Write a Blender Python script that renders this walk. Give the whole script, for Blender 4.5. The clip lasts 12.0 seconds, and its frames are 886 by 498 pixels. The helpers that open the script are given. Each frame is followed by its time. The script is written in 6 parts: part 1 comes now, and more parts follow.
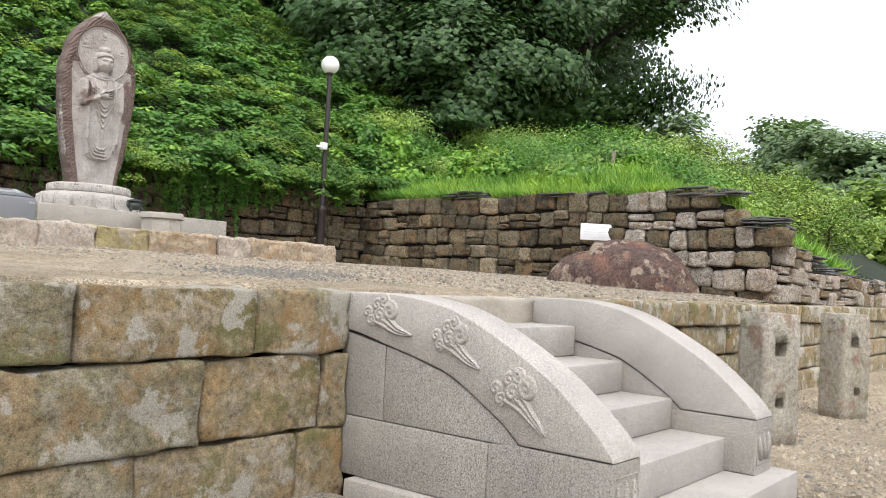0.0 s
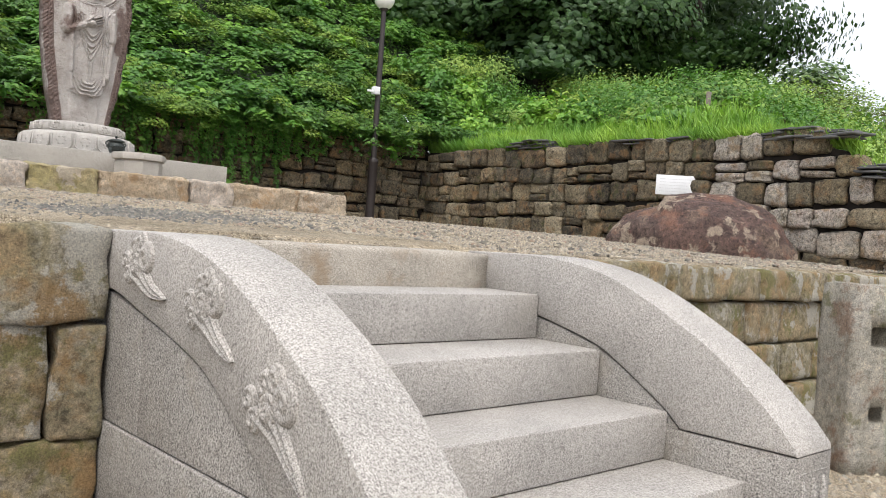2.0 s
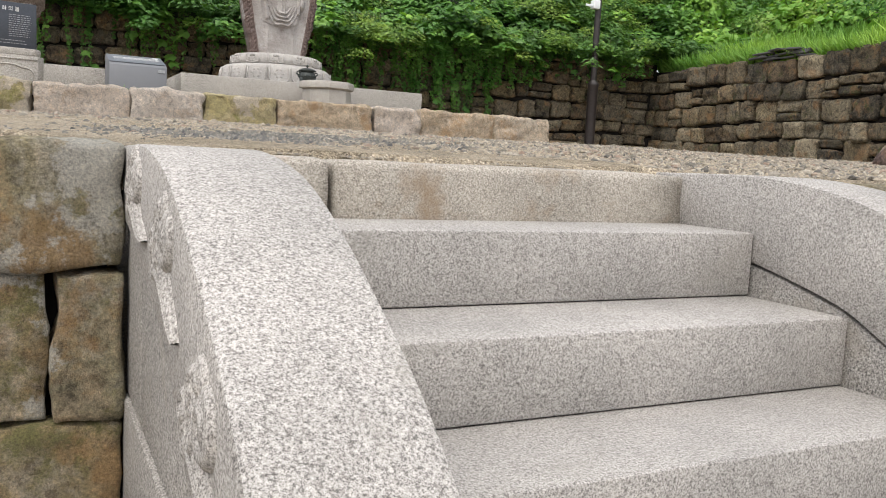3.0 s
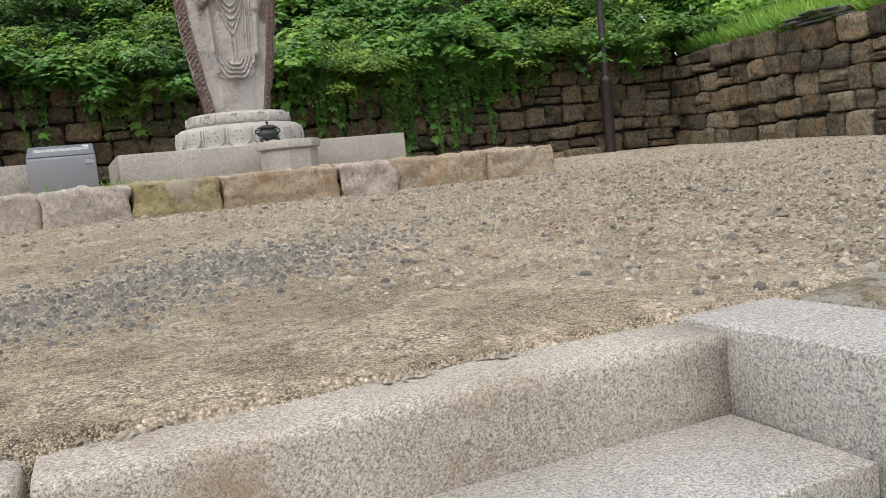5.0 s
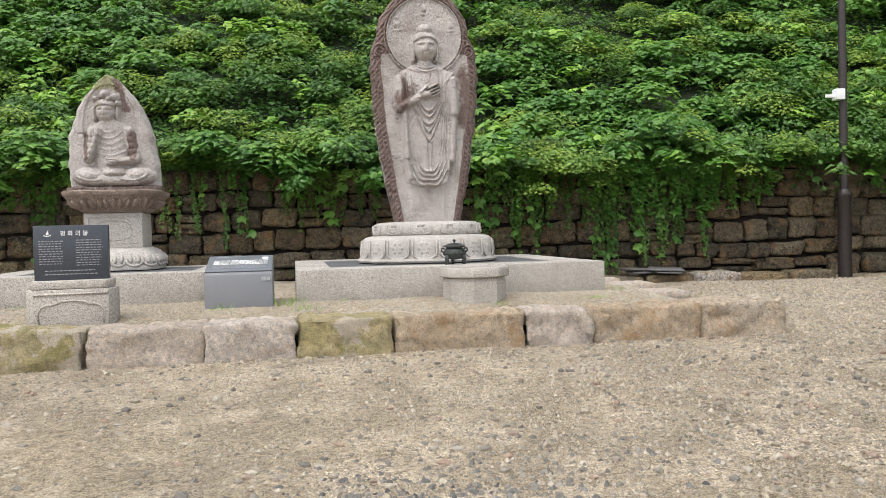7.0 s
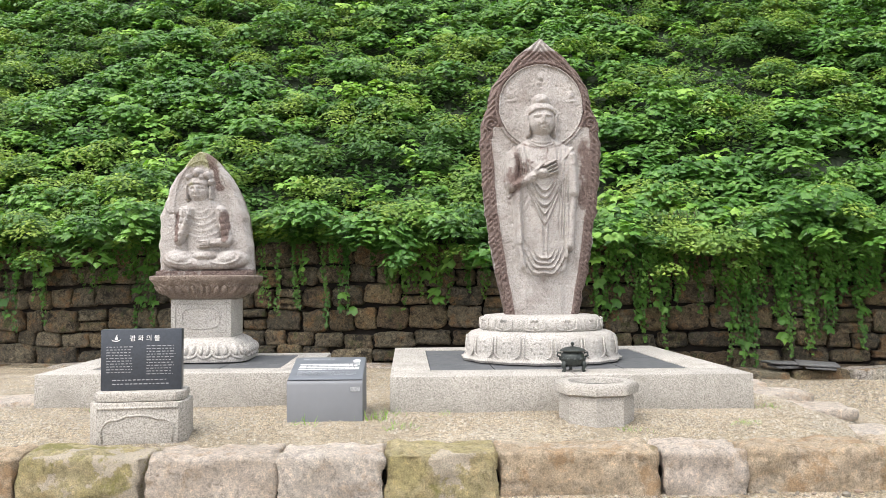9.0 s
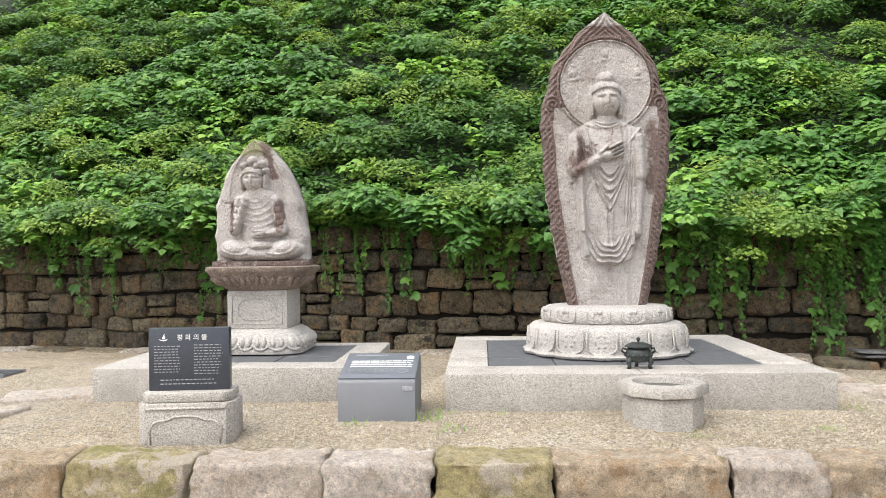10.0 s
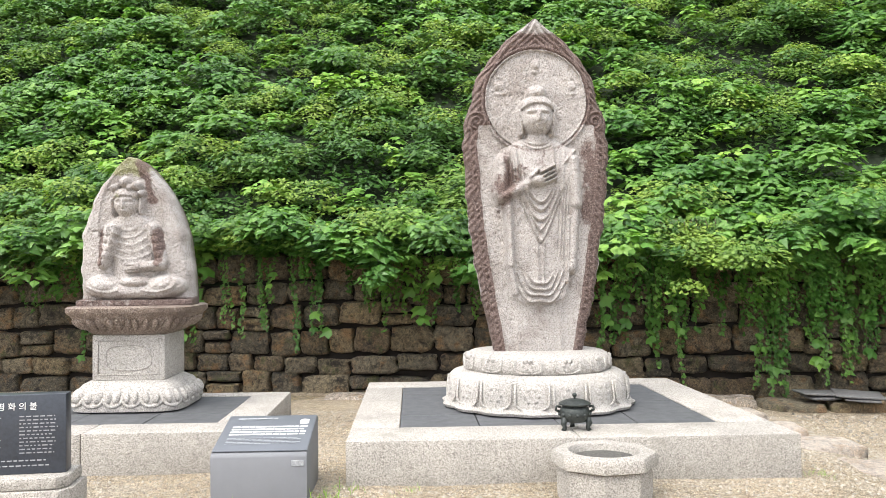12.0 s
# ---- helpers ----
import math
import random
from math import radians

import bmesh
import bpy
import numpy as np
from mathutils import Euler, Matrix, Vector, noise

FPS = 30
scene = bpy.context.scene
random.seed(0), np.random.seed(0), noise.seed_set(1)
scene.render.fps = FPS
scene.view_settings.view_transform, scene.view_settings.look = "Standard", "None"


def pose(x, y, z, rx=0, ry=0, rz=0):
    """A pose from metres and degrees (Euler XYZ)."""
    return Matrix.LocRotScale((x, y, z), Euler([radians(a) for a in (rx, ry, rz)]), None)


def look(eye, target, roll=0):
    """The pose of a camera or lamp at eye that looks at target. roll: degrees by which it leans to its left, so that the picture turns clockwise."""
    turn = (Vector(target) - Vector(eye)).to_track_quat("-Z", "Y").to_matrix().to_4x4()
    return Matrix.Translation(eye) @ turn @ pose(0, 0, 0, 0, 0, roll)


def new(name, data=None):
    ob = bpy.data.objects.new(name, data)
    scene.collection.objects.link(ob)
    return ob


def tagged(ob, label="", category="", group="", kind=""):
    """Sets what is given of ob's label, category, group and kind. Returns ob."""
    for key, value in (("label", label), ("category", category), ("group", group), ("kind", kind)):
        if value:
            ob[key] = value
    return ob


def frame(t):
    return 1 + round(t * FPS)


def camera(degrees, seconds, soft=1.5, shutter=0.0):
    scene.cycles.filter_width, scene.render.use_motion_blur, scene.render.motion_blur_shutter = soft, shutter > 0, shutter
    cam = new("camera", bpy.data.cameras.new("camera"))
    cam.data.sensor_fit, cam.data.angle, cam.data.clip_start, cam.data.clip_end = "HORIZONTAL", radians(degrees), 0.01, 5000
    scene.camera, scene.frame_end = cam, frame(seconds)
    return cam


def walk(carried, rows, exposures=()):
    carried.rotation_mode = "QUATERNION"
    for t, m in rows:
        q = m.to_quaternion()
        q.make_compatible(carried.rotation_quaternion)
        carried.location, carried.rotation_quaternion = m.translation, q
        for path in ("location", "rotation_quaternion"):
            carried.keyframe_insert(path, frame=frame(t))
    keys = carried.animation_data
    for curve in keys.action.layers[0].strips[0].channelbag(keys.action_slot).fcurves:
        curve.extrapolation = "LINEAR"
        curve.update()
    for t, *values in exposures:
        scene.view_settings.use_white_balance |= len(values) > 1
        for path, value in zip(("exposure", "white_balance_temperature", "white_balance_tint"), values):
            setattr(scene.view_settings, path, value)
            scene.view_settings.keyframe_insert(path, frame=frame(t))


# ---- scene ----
cam = camera(56.4, 12.0, soft=0.8)
PATH = [
    (0, (-5.038, -3.881, 1.049), (-3.601, -2.492, 1.121), 3.1),
    (0.2, (-4.845, -3.854, 1.035), (-3.417, -2.455, 1.072), 3.4),
    (0.5, (-4.519, -3.823, 1.009), (-3.13, -2.386, 0.934), 4.1),
    (0.8, (-4.171, -3.76, 1.015), (-2.794, -2.311, 0.946), 4.3),
    (1, (-3.914, -3.734, 1.01), (-2.538, -2.286, 0.928), 3.9),
    (1.5, (-3.365, -3.62, 1.012), (-1.967, -2.19, 0.967), 3.4),
    (2, (-2.839, -3.324, 0.995), (-1.625, -1.735, 0.971), 4.1),
    (2.2, (-2.647, -3.223, 0.971), (-1.4, -1.659, 0.956), 5.4),
    (2.5, (-2.339, -3.01, 0.928), (-1.175, -1.388, 0.803), 3.1),
    (2.8, (-2.105, -2.794, 0.956), (-1.26, -0.998, 0.715), 0.7),
    (3, (-1.962, -2.613, 0.947), (-1.246, -0.757, 0.734), 2.9),
    (5, (-1.109, -1.498, 1.36), (-0.497, 0.395, 1.151), -5.6),
    (5.2, (-1.049, -1.402, 1.347), (-0.339, 0.455, 1.125), -7.6),
    (5.5, (-0.945, -1.28, 1.379), (-0.249, 0.579, 1.133), -7.8),
    (5.8, (-0.848, -1.148, 1.482), (-0.286, 0.763, 1.302), -7.0),
    (6, (-0.904, -1.089, 1.5), (-0.728, 0.895, 1.318), -9.3),
    (6.2, (-0.897, -1.003, 1.547), (-0.975, 0.986, 1.353), -6.8),
    (6.5, (-0.873, -0.793, 1.801), (-0.871, 1.187, 1.52), -2.6),
    (6.8, (-0.864, -0.728, 1.923), (-0.793, 1.268, 1.811), -3.4),
    (7, (-0.869, -0.658, 1.967), (-0.695, 1.334, 1.924), -1.4),
    (9, (-0.818, 0.207, 2.363), (-0.913, 2.203, 2.438), -0.3),
    (9.5, (-0.761, 0.417, 2.495), (-0.972, 2.406, 2.487), -0.6),
    (10, (-0.698, 0.486, 2.507), (-0.975, 2.466, 2.516), -0.7),
    (10.5, (-0.734, 0.725, 2.524), (-1.012, 2.705, 2.512), -0.2),
    (10.8, (-0.752, 0.908, 2.524), (-0.849, 2.905, 2.57), 1.7),
    (11, (-0.769, 0.994, 2.527), (-0.784, 2.993, 2.563), 1.8),
    (11.5, (-0.675, 1.254, 2.562), (-0.744, 3.252, 2.606), -0.1),
    (12, (-0.665, 1.401, 2.631), (-0.772, 3.397, 2.687), -0.6),
]
EXPOSURES = [(0, 1.0), (0.5, 0.85), (1.5, 0.85), (3, 0.75), (5, 0.60), (6, 0.72), (7, 0.92), (8.2, 1.1), (9, 1.3), (10, 1.22), (11, 1.22), (11.5, 1.32), (12, 1.46)]
walk(cam, [(t, look(eye, target, roll)) for t, eye, target, roll in PATH], EXPOSURES)

# ---- light ----
world = bpy.data.worlds.new("sky")
scene.world = world
world.use_nodes = True
wn, wl = world.node_tree.nodes, world.node_tree.links
sky = wn.new("ShaderNodeTexSky")
sky.sky_type, sky.sun_disc = "NISHITA", False
sky.sun_elevation, sky.sun_rotation = radians(60), radians(215)
sky.air_density, sky.dust_density, sky.ozone_density = 1.0, 8.0, 1.0
pale = wn.new("ShaderNodeHueSaturation")
pale.inputs["Saturation"].default_value = 0.4
wl.new(sky.outputs[0], pale.inputs["Color"])
overcast = wn.new("ShaderNodeMix")
overcast.data_type = "RGBA"
overcast.inputs[0].default_value = 0.55
overcast.inputs[7].default_value = (5.5, 5.75, 6.3, 1.0)
wl.new(pale.outputs[0], overcast.inputs[6])
wl.new(overcast.outputs[2], wn["Background"].inputs[0])
wn["Background"].inputs[1].default_value = 0.15
sun_lamp = new("sun", bpy.data.lights.new("sun", "SUN"))
sun_lamp.data.energy, sun_lamp.data.angle, sun_lamp.data.color = 0.5, radians(40), (1.0, 0.97, 0.92)
sun_lamp.matrix_world = look((-4.5, -5.5, 13), (0, 0, 0))

# ---- helpers for building ----
TURN = 5.2
ORIGIN = (-1.365, 4.81)
SKEW = 0.096
rng = np.random.default_rng(7)


def spot(u, v, z, rz=0.0, rx=0.0):
    """A pose in the shrine's own frame: u along the kerb, v towards the hill."""
    c, s = math.cos(radians(TURN)), math.sin(radians(TURN))
    return pose(ORIGIN[0] + c * u - s * v, ORIGIN[1] + s * u + c * v, z, rx, 0, TURN + rz)


def link(name, mesh_data, mat=None, parent=None, label="", m=None):
    ob = new(name, mesh_data)
    if mat is not None and not mesh_data.materials:
        mesh_data.materials.append(mat)
    if parent is not None:
        ob.parent = parent
    if m is not None:
        ob.matrix_basis = m
    if label:
        ob["label"] = label
    return ob


def done(bm, name, smooth=False, angle=None):
    me = bpy.data.meshes.new(name)
    bmesh.ops.recalc_face_normals(bm, faces=bm.faces)
    bm.to_mesh(me)
    bm.free()
    if smooth:
        me.polygons.foreach_set("use_smooth", [True] * len(me.polygons))
        if angle:
            me.set_sharp_from_angle(angle=radians(angle))
    return me


def part(name, bm, mat, parent, label="", smooth=True, m=None):
    """Links a bmesh as one mesh object under a thing or a part."""
    return link(name, done(bm, name, smooth, 40), mat, parent, label, m)


def thing(name, m, label, category, group="", kind=""):
    ob = new(name)
    ob.empty_display_size = 0.1
    ob.matrix_basis = m
    return tagged(ob, label, category, group, kind)


def raw(name, verts, faces, smooth=False):
    me = bpy.data.meshes.new(name)
    me.from_pydata(np.asarray(verts, float).tolist(), [], faces if isinstance(faces, list) else faces.tolist())
    if smooth:
        me.polygons.foreach_set("use_smooth", [True] * len(me.polygons))
    me.update()
    return me


def box(x0, x1, y0, y1, z0, z1, bevel=0.01, segments=2):
    bm = bmesh.new()
    bmesh.ops.create_cube(bm, size=1.0)
    for v in bm.verts:
        v.co = Vector((x0 + (v.co.x + 0.5) * (x1 - x0), y0 + (v.co.y + 0.5) * (y1 - y0), z0 + (v.co.z + 0.5) * (z1 - z0)))
    if bevel:
        bmesh.ops.bevel(bm, geom=bm.edges[:], offset=bevel, segments=segments, affect="EDGES", profile=0.5)
    return bm


def prism(outline, lo, hi, axis="x", bevel=0.008):
    """A flat outline of (a, b) pushed from lo to hi along an axis."""
    bm = bmesh.new()
    put = {"x": lambda a, b, t: (t, a, b), "y": lambda a, b, t: (a, t, b), "z": lambda a, b, t: (a, b, t)}[axis]
    one = [bm.verts.new(put(a, b, lo)) for a, b in outline]
    two = [bm.verts.new(put(a, b, hi)) for a, b in outline]
    caps = [bm.faces.new(one), bm.faces.new(two[::-1])]
    n = len(outline)
    for i in range(n):
        bm.faces.new((one[i], two[i], two[(i + 1) % n], one[(i + 1) % n]))
    bmesh.ops.recalc_face_normals(bm, faces=bm.faces)
    if bevel:
        rim = {e for f in caps for e in f.edges}
        bmesh.ops.bevel(bm, geom=list(rim), offset=bevel, segments=2, affect="EDGES", profile=0.5)
    return bm


def lathe(profile, sides=48, lobes=0, depth=0.0, flat=0.0):
    """Turns (radius, z) about z; lobes scallop the rim, with depth as a share of the radius."""
    bm = bmesh.new()
    rows = []
    for r, z, *w in profile:
        amount = w[0] if w else 0.0
        row = []
        for i in range(sides):
            a = 2 * math.pi * (i + 0.5) / sides
            k = 1 + (depth * amount * (abs(math.sin(lobes * a / 2)) - 0.6) if lobes else 0)
            row.append(bm.verts.new((r * k * math.cos(a), r * k * math.sin(a), z)))
        rows.append(row)
    for p, q in zip(rows, rows[1:]):
        for i in range(sides):
            j = (i + 1) % sides
            bm.faces.new((p[i], p[j], q[j], q[i]))
    bm.faces.new(rows[0][::-1])
    bm.faces.new(rows[-1])
    return bm


def tube(points, radii, sides=6, cap=True):
    """A round bar along points, as vertices and faces."""
    pts = [Vector(p) for p in points]
    verts, faces = [], []
    side = Vector((0.31, 0.95, 0.12))
    for i, p in enumerate(pts):
        way = (pts[min(i + 1, len(pts) - 1)] - pts[max(i - 1, 0)]).normalized()
        a = way.cross(side).normalized()
        b = way.cross(a)
        for k in range(sides):
            t = 2 * math.pi * k / sides
            verts.append(p + radii[i] * (math.cos(t) * a + math.sin(t) * b))
    for i in range(len(pts) - 1):
        for k in range(sides):
            j = (k + 1) % sides
            faces.append((i * sides + k, i * sides + j, (i + 1) * sides + j, (i + 1) * sides + k))
    if cap:
        faces.append(tuple(range(sides))[::-1])
        faces.append(tuple((len(pts) - 1) * sides + k for k in range(sides)))
    return [tuple(v) for v in verts], faces


def joined(pieces):
    """One mesh's vertices and faces out of several."""
    verts, faces = [], []
    for vs, fs in pieces:
        base = len(verts)
        verts += list(vs)
        faces += [tuple(i + base for i in f) for f in fs]
    return verts, faces


def rough_block(name, w, d, h, cuts, amp, seed, edge=0.04, scale=3.0, open_back=False):
    """A hewn stone: a rounded box about its own centre with an uneven skin."""
    bm = bmesh.new()
    bmesh.ops.create_cube(bm, size=2.0)
    if open_back:
        bmesh.ops.delete(bm, geom=[f for f in bm.faces if f.calc_center_median().y > 0.9], context="FACES_ONLY")
    bmesh.ops.subdivide_edges(bm, edges=bm.edges[:], cuts=cuts, use_grid_fill=True)
    half = Vector((w / 2, d / 2, h / 2))
    lift = Vector((seed * 7.31, seed * 3.17, seed * 1.7))
    for v in bm.verts:
        p = Vector(v.co[i] * half[i] for i in range(3))
        core = Vector(max(-half[i] + edge, min(half[i] - edge, p[i])) for i in range(3))
        off = p - core
        if off.length > 1e-6:
            p = core + off.normalized() * edge
            way = off.normalized()
        else:
            way = Vector((0, 0, 0))
        n = noise.fractal((p + lift) * scale, 0.75, 2.2, 6) * amp
        v.co = p + way * n + Vector(noise.noise_vector((p + lift) * scale * 0.6)) * amp * 0.35
    return done(bm, name, True)


def font_mesh(text, size, depth=0.002):
    cu = bpy.data.curves.new("writing", "FONT")
    cu.body, cu.size, cu.extrude = text, size, depth
    cu.align_x, cu.align_y = "CENTER", "CENTER"
    tmp = bpy.data.objects.new("writing", cu)
    scene.collection.objects.link(tmp)
    me = bpy.data.meshes.new_from_object(tmp.evaluated_get(bpy.context.evaluated_depsgraph_get()))
    bpy.data.objects.remove(tmp)
    return me


# ---- materials ----
def material(name):
    m = bpy.data.materials.new(name)
    m.use_nodes = True
    return m, m.node_tree.nodes, m.node_tree.links, m.node_tree.nodes["Principled BSDF"]


def noise_node(n, l, vec, scale, detail=4.0, rough=0.6):
    t = n.new("ShaderNodeTexNoise")
    t.inputs["Scale"].default_value, t.inputs["Detail"].default_value, t.inputs["Roughness"].default_value = scale, detail, rough
    l.new(vec, t.inputs["Vector"])
    return t.outputs["Fac"]


def ramp_node(n, l, fac, stops):
    r = n.new("ShaderNodeValToRGB")
    e = r.color_ramp.elements
    while len(e) < len(stops):
        e.new(0.5)
    for el, (p, c) in zip(e, stops):
        el.position = p
        el.color = (*c, 1.0) if len(c) == 3 else c
    l.new(fac, r.inputs[0])
    return r.outputs[0]


def mix_node(n, l, fac, a, b, how="MIX"):
    m = n.new("ShaderNodeMix")
    m.data_type, m.blend_type = "RGBA", how
    for sock, val in ((m.inputs[0], fac), (m.inputs[6], a), (m.inputs[7], b)):
        if hasattr(val, "links"):
            l.new(val, sock)
        elif isinstance(val, tuple):
            sock.default_value = (*val, 1.0)
        else:
            sock.default_value = val
    return m.outputs[2]


def bump_node(n, l, height, bsdf, strength=0.5, distance=0.01):
    b = n.new("ShaderNodeBump")
    b.inputs["Strength"].default_value, b.inputs["Distance"].default_value = strength, distance
    l.new(height, b.inputs["Height"])
    l.new(b.outputs[0], bsdf.inputs["Normal"])


def place_vec(n, spread=0.0):
    """The position in the thing's world, shifted for each piece by its own chance value."""
    g = n.new("ShaderNodeNewGeometry").outputs["Position"]
    return g


def shifted(n, l, vec, amount=37.0):
    info = n.new("ShaderNodeObjectInfo")
    mul = n.new("ShaderNodeMath")
    mul.operation, mul.inputs[1].default_value = "MULTIPLY", amount
    l.new(info.outputs["Random"], mul.inputs[0])
    add = n.new("ShaderNodeVectorMath")
    l.new(vec, add.inputs[0])
    l.new(mul.outputs[0], add.inputs[1])
    return add.outputs[0], info.outputs["Random"]


def granite(name, base, dark, light, speck=170.0, stain=None, stain_from=0.55, bump=0.35):
    m, n, l, b = material(name)
    v = place_vec(n)
    grain = ramp_node(n, l, noise_node(n, l, v, speck, 2.0, 0.8), [(0.405, dark), (0.455, base), (0.55, base), (0.605, light)])
    fleck = ramp_node(n, l, noise_node(n, l, v, speck * 2.1, 2.0, 0.7), [(0.38, (0.50, 0.49, 0.48)), (0.45, (1, 1, 1)), (0.56, (1, 1, 1)), (0.66, (1.15, 1.15, 1.15))])
    grain = mix_node(n, l, 1.0, grain, fleck, "MULTIPLY")
    mottle = ramp_node(n, l, noise_node(n, l, v, speck * 0.52, 2.0, 0.7), [(0.36, (0.74, 0.73, 0.72)), (0.47, (1, 1, 1)), (0.55, (1, 1, 1)), (0.65, (1.14, 1.14, 1.13))])
    grain = mix_node(n, l, 1.0, grain, mottle, "MULTIPLY")
    large = ramp_node(n, l, noise_node(n, l, v, 2.3, 5.0), [(0.3, (0.80, 0.79, 0.77)), (0.7, (1.08, 1.06, 1.03))])
    c = mix_node(n, l, 1.0, grain, large, "MULTIPLY")
    if stain:
        f = ramp_node(n, l, noise_node(n, l, v, 3.1, 7.0, 0.7), [(stain_from, (0, 0, 0)), (stain_from + 0.16, (1, 1, 1))])
        c = mix_node(n, l, f, c, mix_node(n, l, 0.75, c, stain))
    l.new(c, b.inputs["Base Color"])
    b.inputs["Roughness"].default_value = 0.85
    bump_node(n, l, noise_node(n, l, v, speck * 0.8, 3.0, 0.7), b, bump, 0.004)
    return m


def statue_stone(name):
    """Pale pocked granite; the mesh's own stain maps turn it purple-brown or lichen green."""
    m, n, l, b = material(name)
    v = place_vec(n)

    def speckled(base, dark, light):
        return ramp_node(n, l, noise_node(n, l, v, 115.0, 2.0, 0.8), [(0.395, dark), (0.46, base), (0.55, base), (0.62, light)])

    c = speckled((0.41, 0.382, 0.357), (0.20, 0.175, 0.16), (0.50, 0.475, 0.45))
    large = ramp_node(n, l, noise_node(n, l, v, 4.2, 8.0, 0.7), [(0.34, (0.66, 0.62, 0.59)), (0.52, (1, 1, 1)), (0.7, (1.10, 1.09, 1.07))])
    c = mix_node(n, l, 1.0, c, large, "MULTIPLY")
    ragged = noise_node(n, l, v, 21.0, 9.0, 0.78)
    for map_name, dark, base, light in (("lichen", (0.11, 0.105, 0.05), (0.27, 0.27, 0.13), (0.44, 0.44, 0.32)), ("stain", (0.045, 0.028, 0.024), (0.115, 0.072, 0.060), (0.26, 0.20, 0.175))):
        at = n.new("ShaderNodeAttribute")
        at.attribute_name = map_name
        add = n.new("ShaderNodeMath")
        add.operation = "ADD"
        l.new(at.outputs["Fac"], add.inputs[0])
        l.new(ragged, add.inputs[1])
        f = ramp_node(n, l, add.outputs[0], [(0.80, (0, 0, 0)), (1.0, (0.92, 0.92, 0.92))])
        c = mix_node(n, l, f, c, speckled(base, dark, light))
    l.new(c, b.inputs["Base Color"])
    b.inputs["Roughness"].default_value = 0.88
    h = mix_node(n, l, 0.5, noise_node(n, l, v, 95.0, 3.0, 0.75), noise_node(n, l, v, 30.0, 6.0, 0.7))
    bump_node(n, l, h, b, 0.7, 0.007)
    return m


def field_stone(name, tones, moss=(0.12, 0.13, 0.05), moss_from=0.56, dirt=(0.07, 0.06, 0.05), dirt_from=0.6, bump=1.0, blend=0.5, rust=(0.34, 0.22, 0.11), pale=None, coarse=1.0, wear=1.0, salt=1.0):
    """Hewn stone whose tone changes from piece to piece and in patches, with moss and dark weather stains."""
    m, n, l, b = material(name)
    v, chance = shifted(n, l, place_vec(n))
    k = len(tones)
    tone = ramp_node(n, l, chance, [(i / (k - 1), c) for i, c in enumerate(tones)])
    patch = ramp_node(n, l, noise_node(n, l, v, 3.4 / coarse, 7.0, 0.62), [(0.40 + 0.20 * i / (k - 1), c) for i, c in enumerate(tones)])
    c = mix_node(n, l, blend, tone, patch)
    grain = ramp_node(n, l, noise_node(n, l, v, 130.0, 3.0, 0.8), [(0.40, (0.40, 0.39, 0.37)), (0.48, (1, 1, 1)), (0.53, (1, 1, 1)), (0.61, (1.6, 1.57, 1.5))])
    if salt < 1.0:
        grain = mix_node(n, l, salt, (1.0, 1.0, 1.0), grain)
    worn = ramp_node(n, l, noise_node(n, l, v, 24.0, 10.0, 0.8), [(0.41, (0.36, 0.34, 0.31)), (0.475, (0.95, 0.95, 0.95)), (0.53, (1.02, 1.02, 1.02)), (0.60, (1.5, 1.45, 1.36))])
    c = mix_node(n, l, wear, mix_node(n, l, 1.0, c, grain, "MULTIPLY"), worn, "MULTIPLY")
    rf = ramp_node(n, l, noise_node(n, l, v, 4.7 / coarse, 8.0, 0.7), [(0.53, (0, 0, 0)), (0.62, (0.65, 0.65, 0.65))])
    c = mix_node(n, l, rf, c, mix_node(n, l, 1.0, rust, grain, "MULTIPLY"))
    mf = ramp_node(n, l, noise_node(n, l, v, 4.0 / coarse, 10.0, 0.75), [(moss_from, (0, 0, 0)), (moss_from + 0.07, (0.85, 0.85, 0.85))])
    c = mix_node(n, l, mf, c, mix_node(n, l, 1.0, moss, grain, "MULTIPLY"))
    if pale:
        lf = ramp_node(n, l, noise_node(n, l, v, 2.9, 9.0, 0.66), [(0.545, (0, 0, 0)), (0.575, (0.9, 0.9, 0.9))])
        c = mix_node(n, l, lf, c, mix_node(n, l, 1.0, pale, grain, "MULTIPLY"))
    df = ramp_node(n, l, noise_node(n, l, v, 5.5, 10.0, 0.78), [(dirt_from, (0, 0, 0)), (dirt_from + 0.09, (0.85, 0.85, 0.85))])
    c = mix_node(n, l, df, c, dirt)
    l.new(c, b.inputs["Base Color"])
    b.inputs["Roughness"].default_value = 0.92
    h = mix_node(n, l, 0.45, noise_node(n, l, v, 22.0, 10.0, 0.78), noise_node(n, l, v, 120.0, 4.0, 0.8))
    bump_node(n, l, h, b, bump, 0.06)
    return m


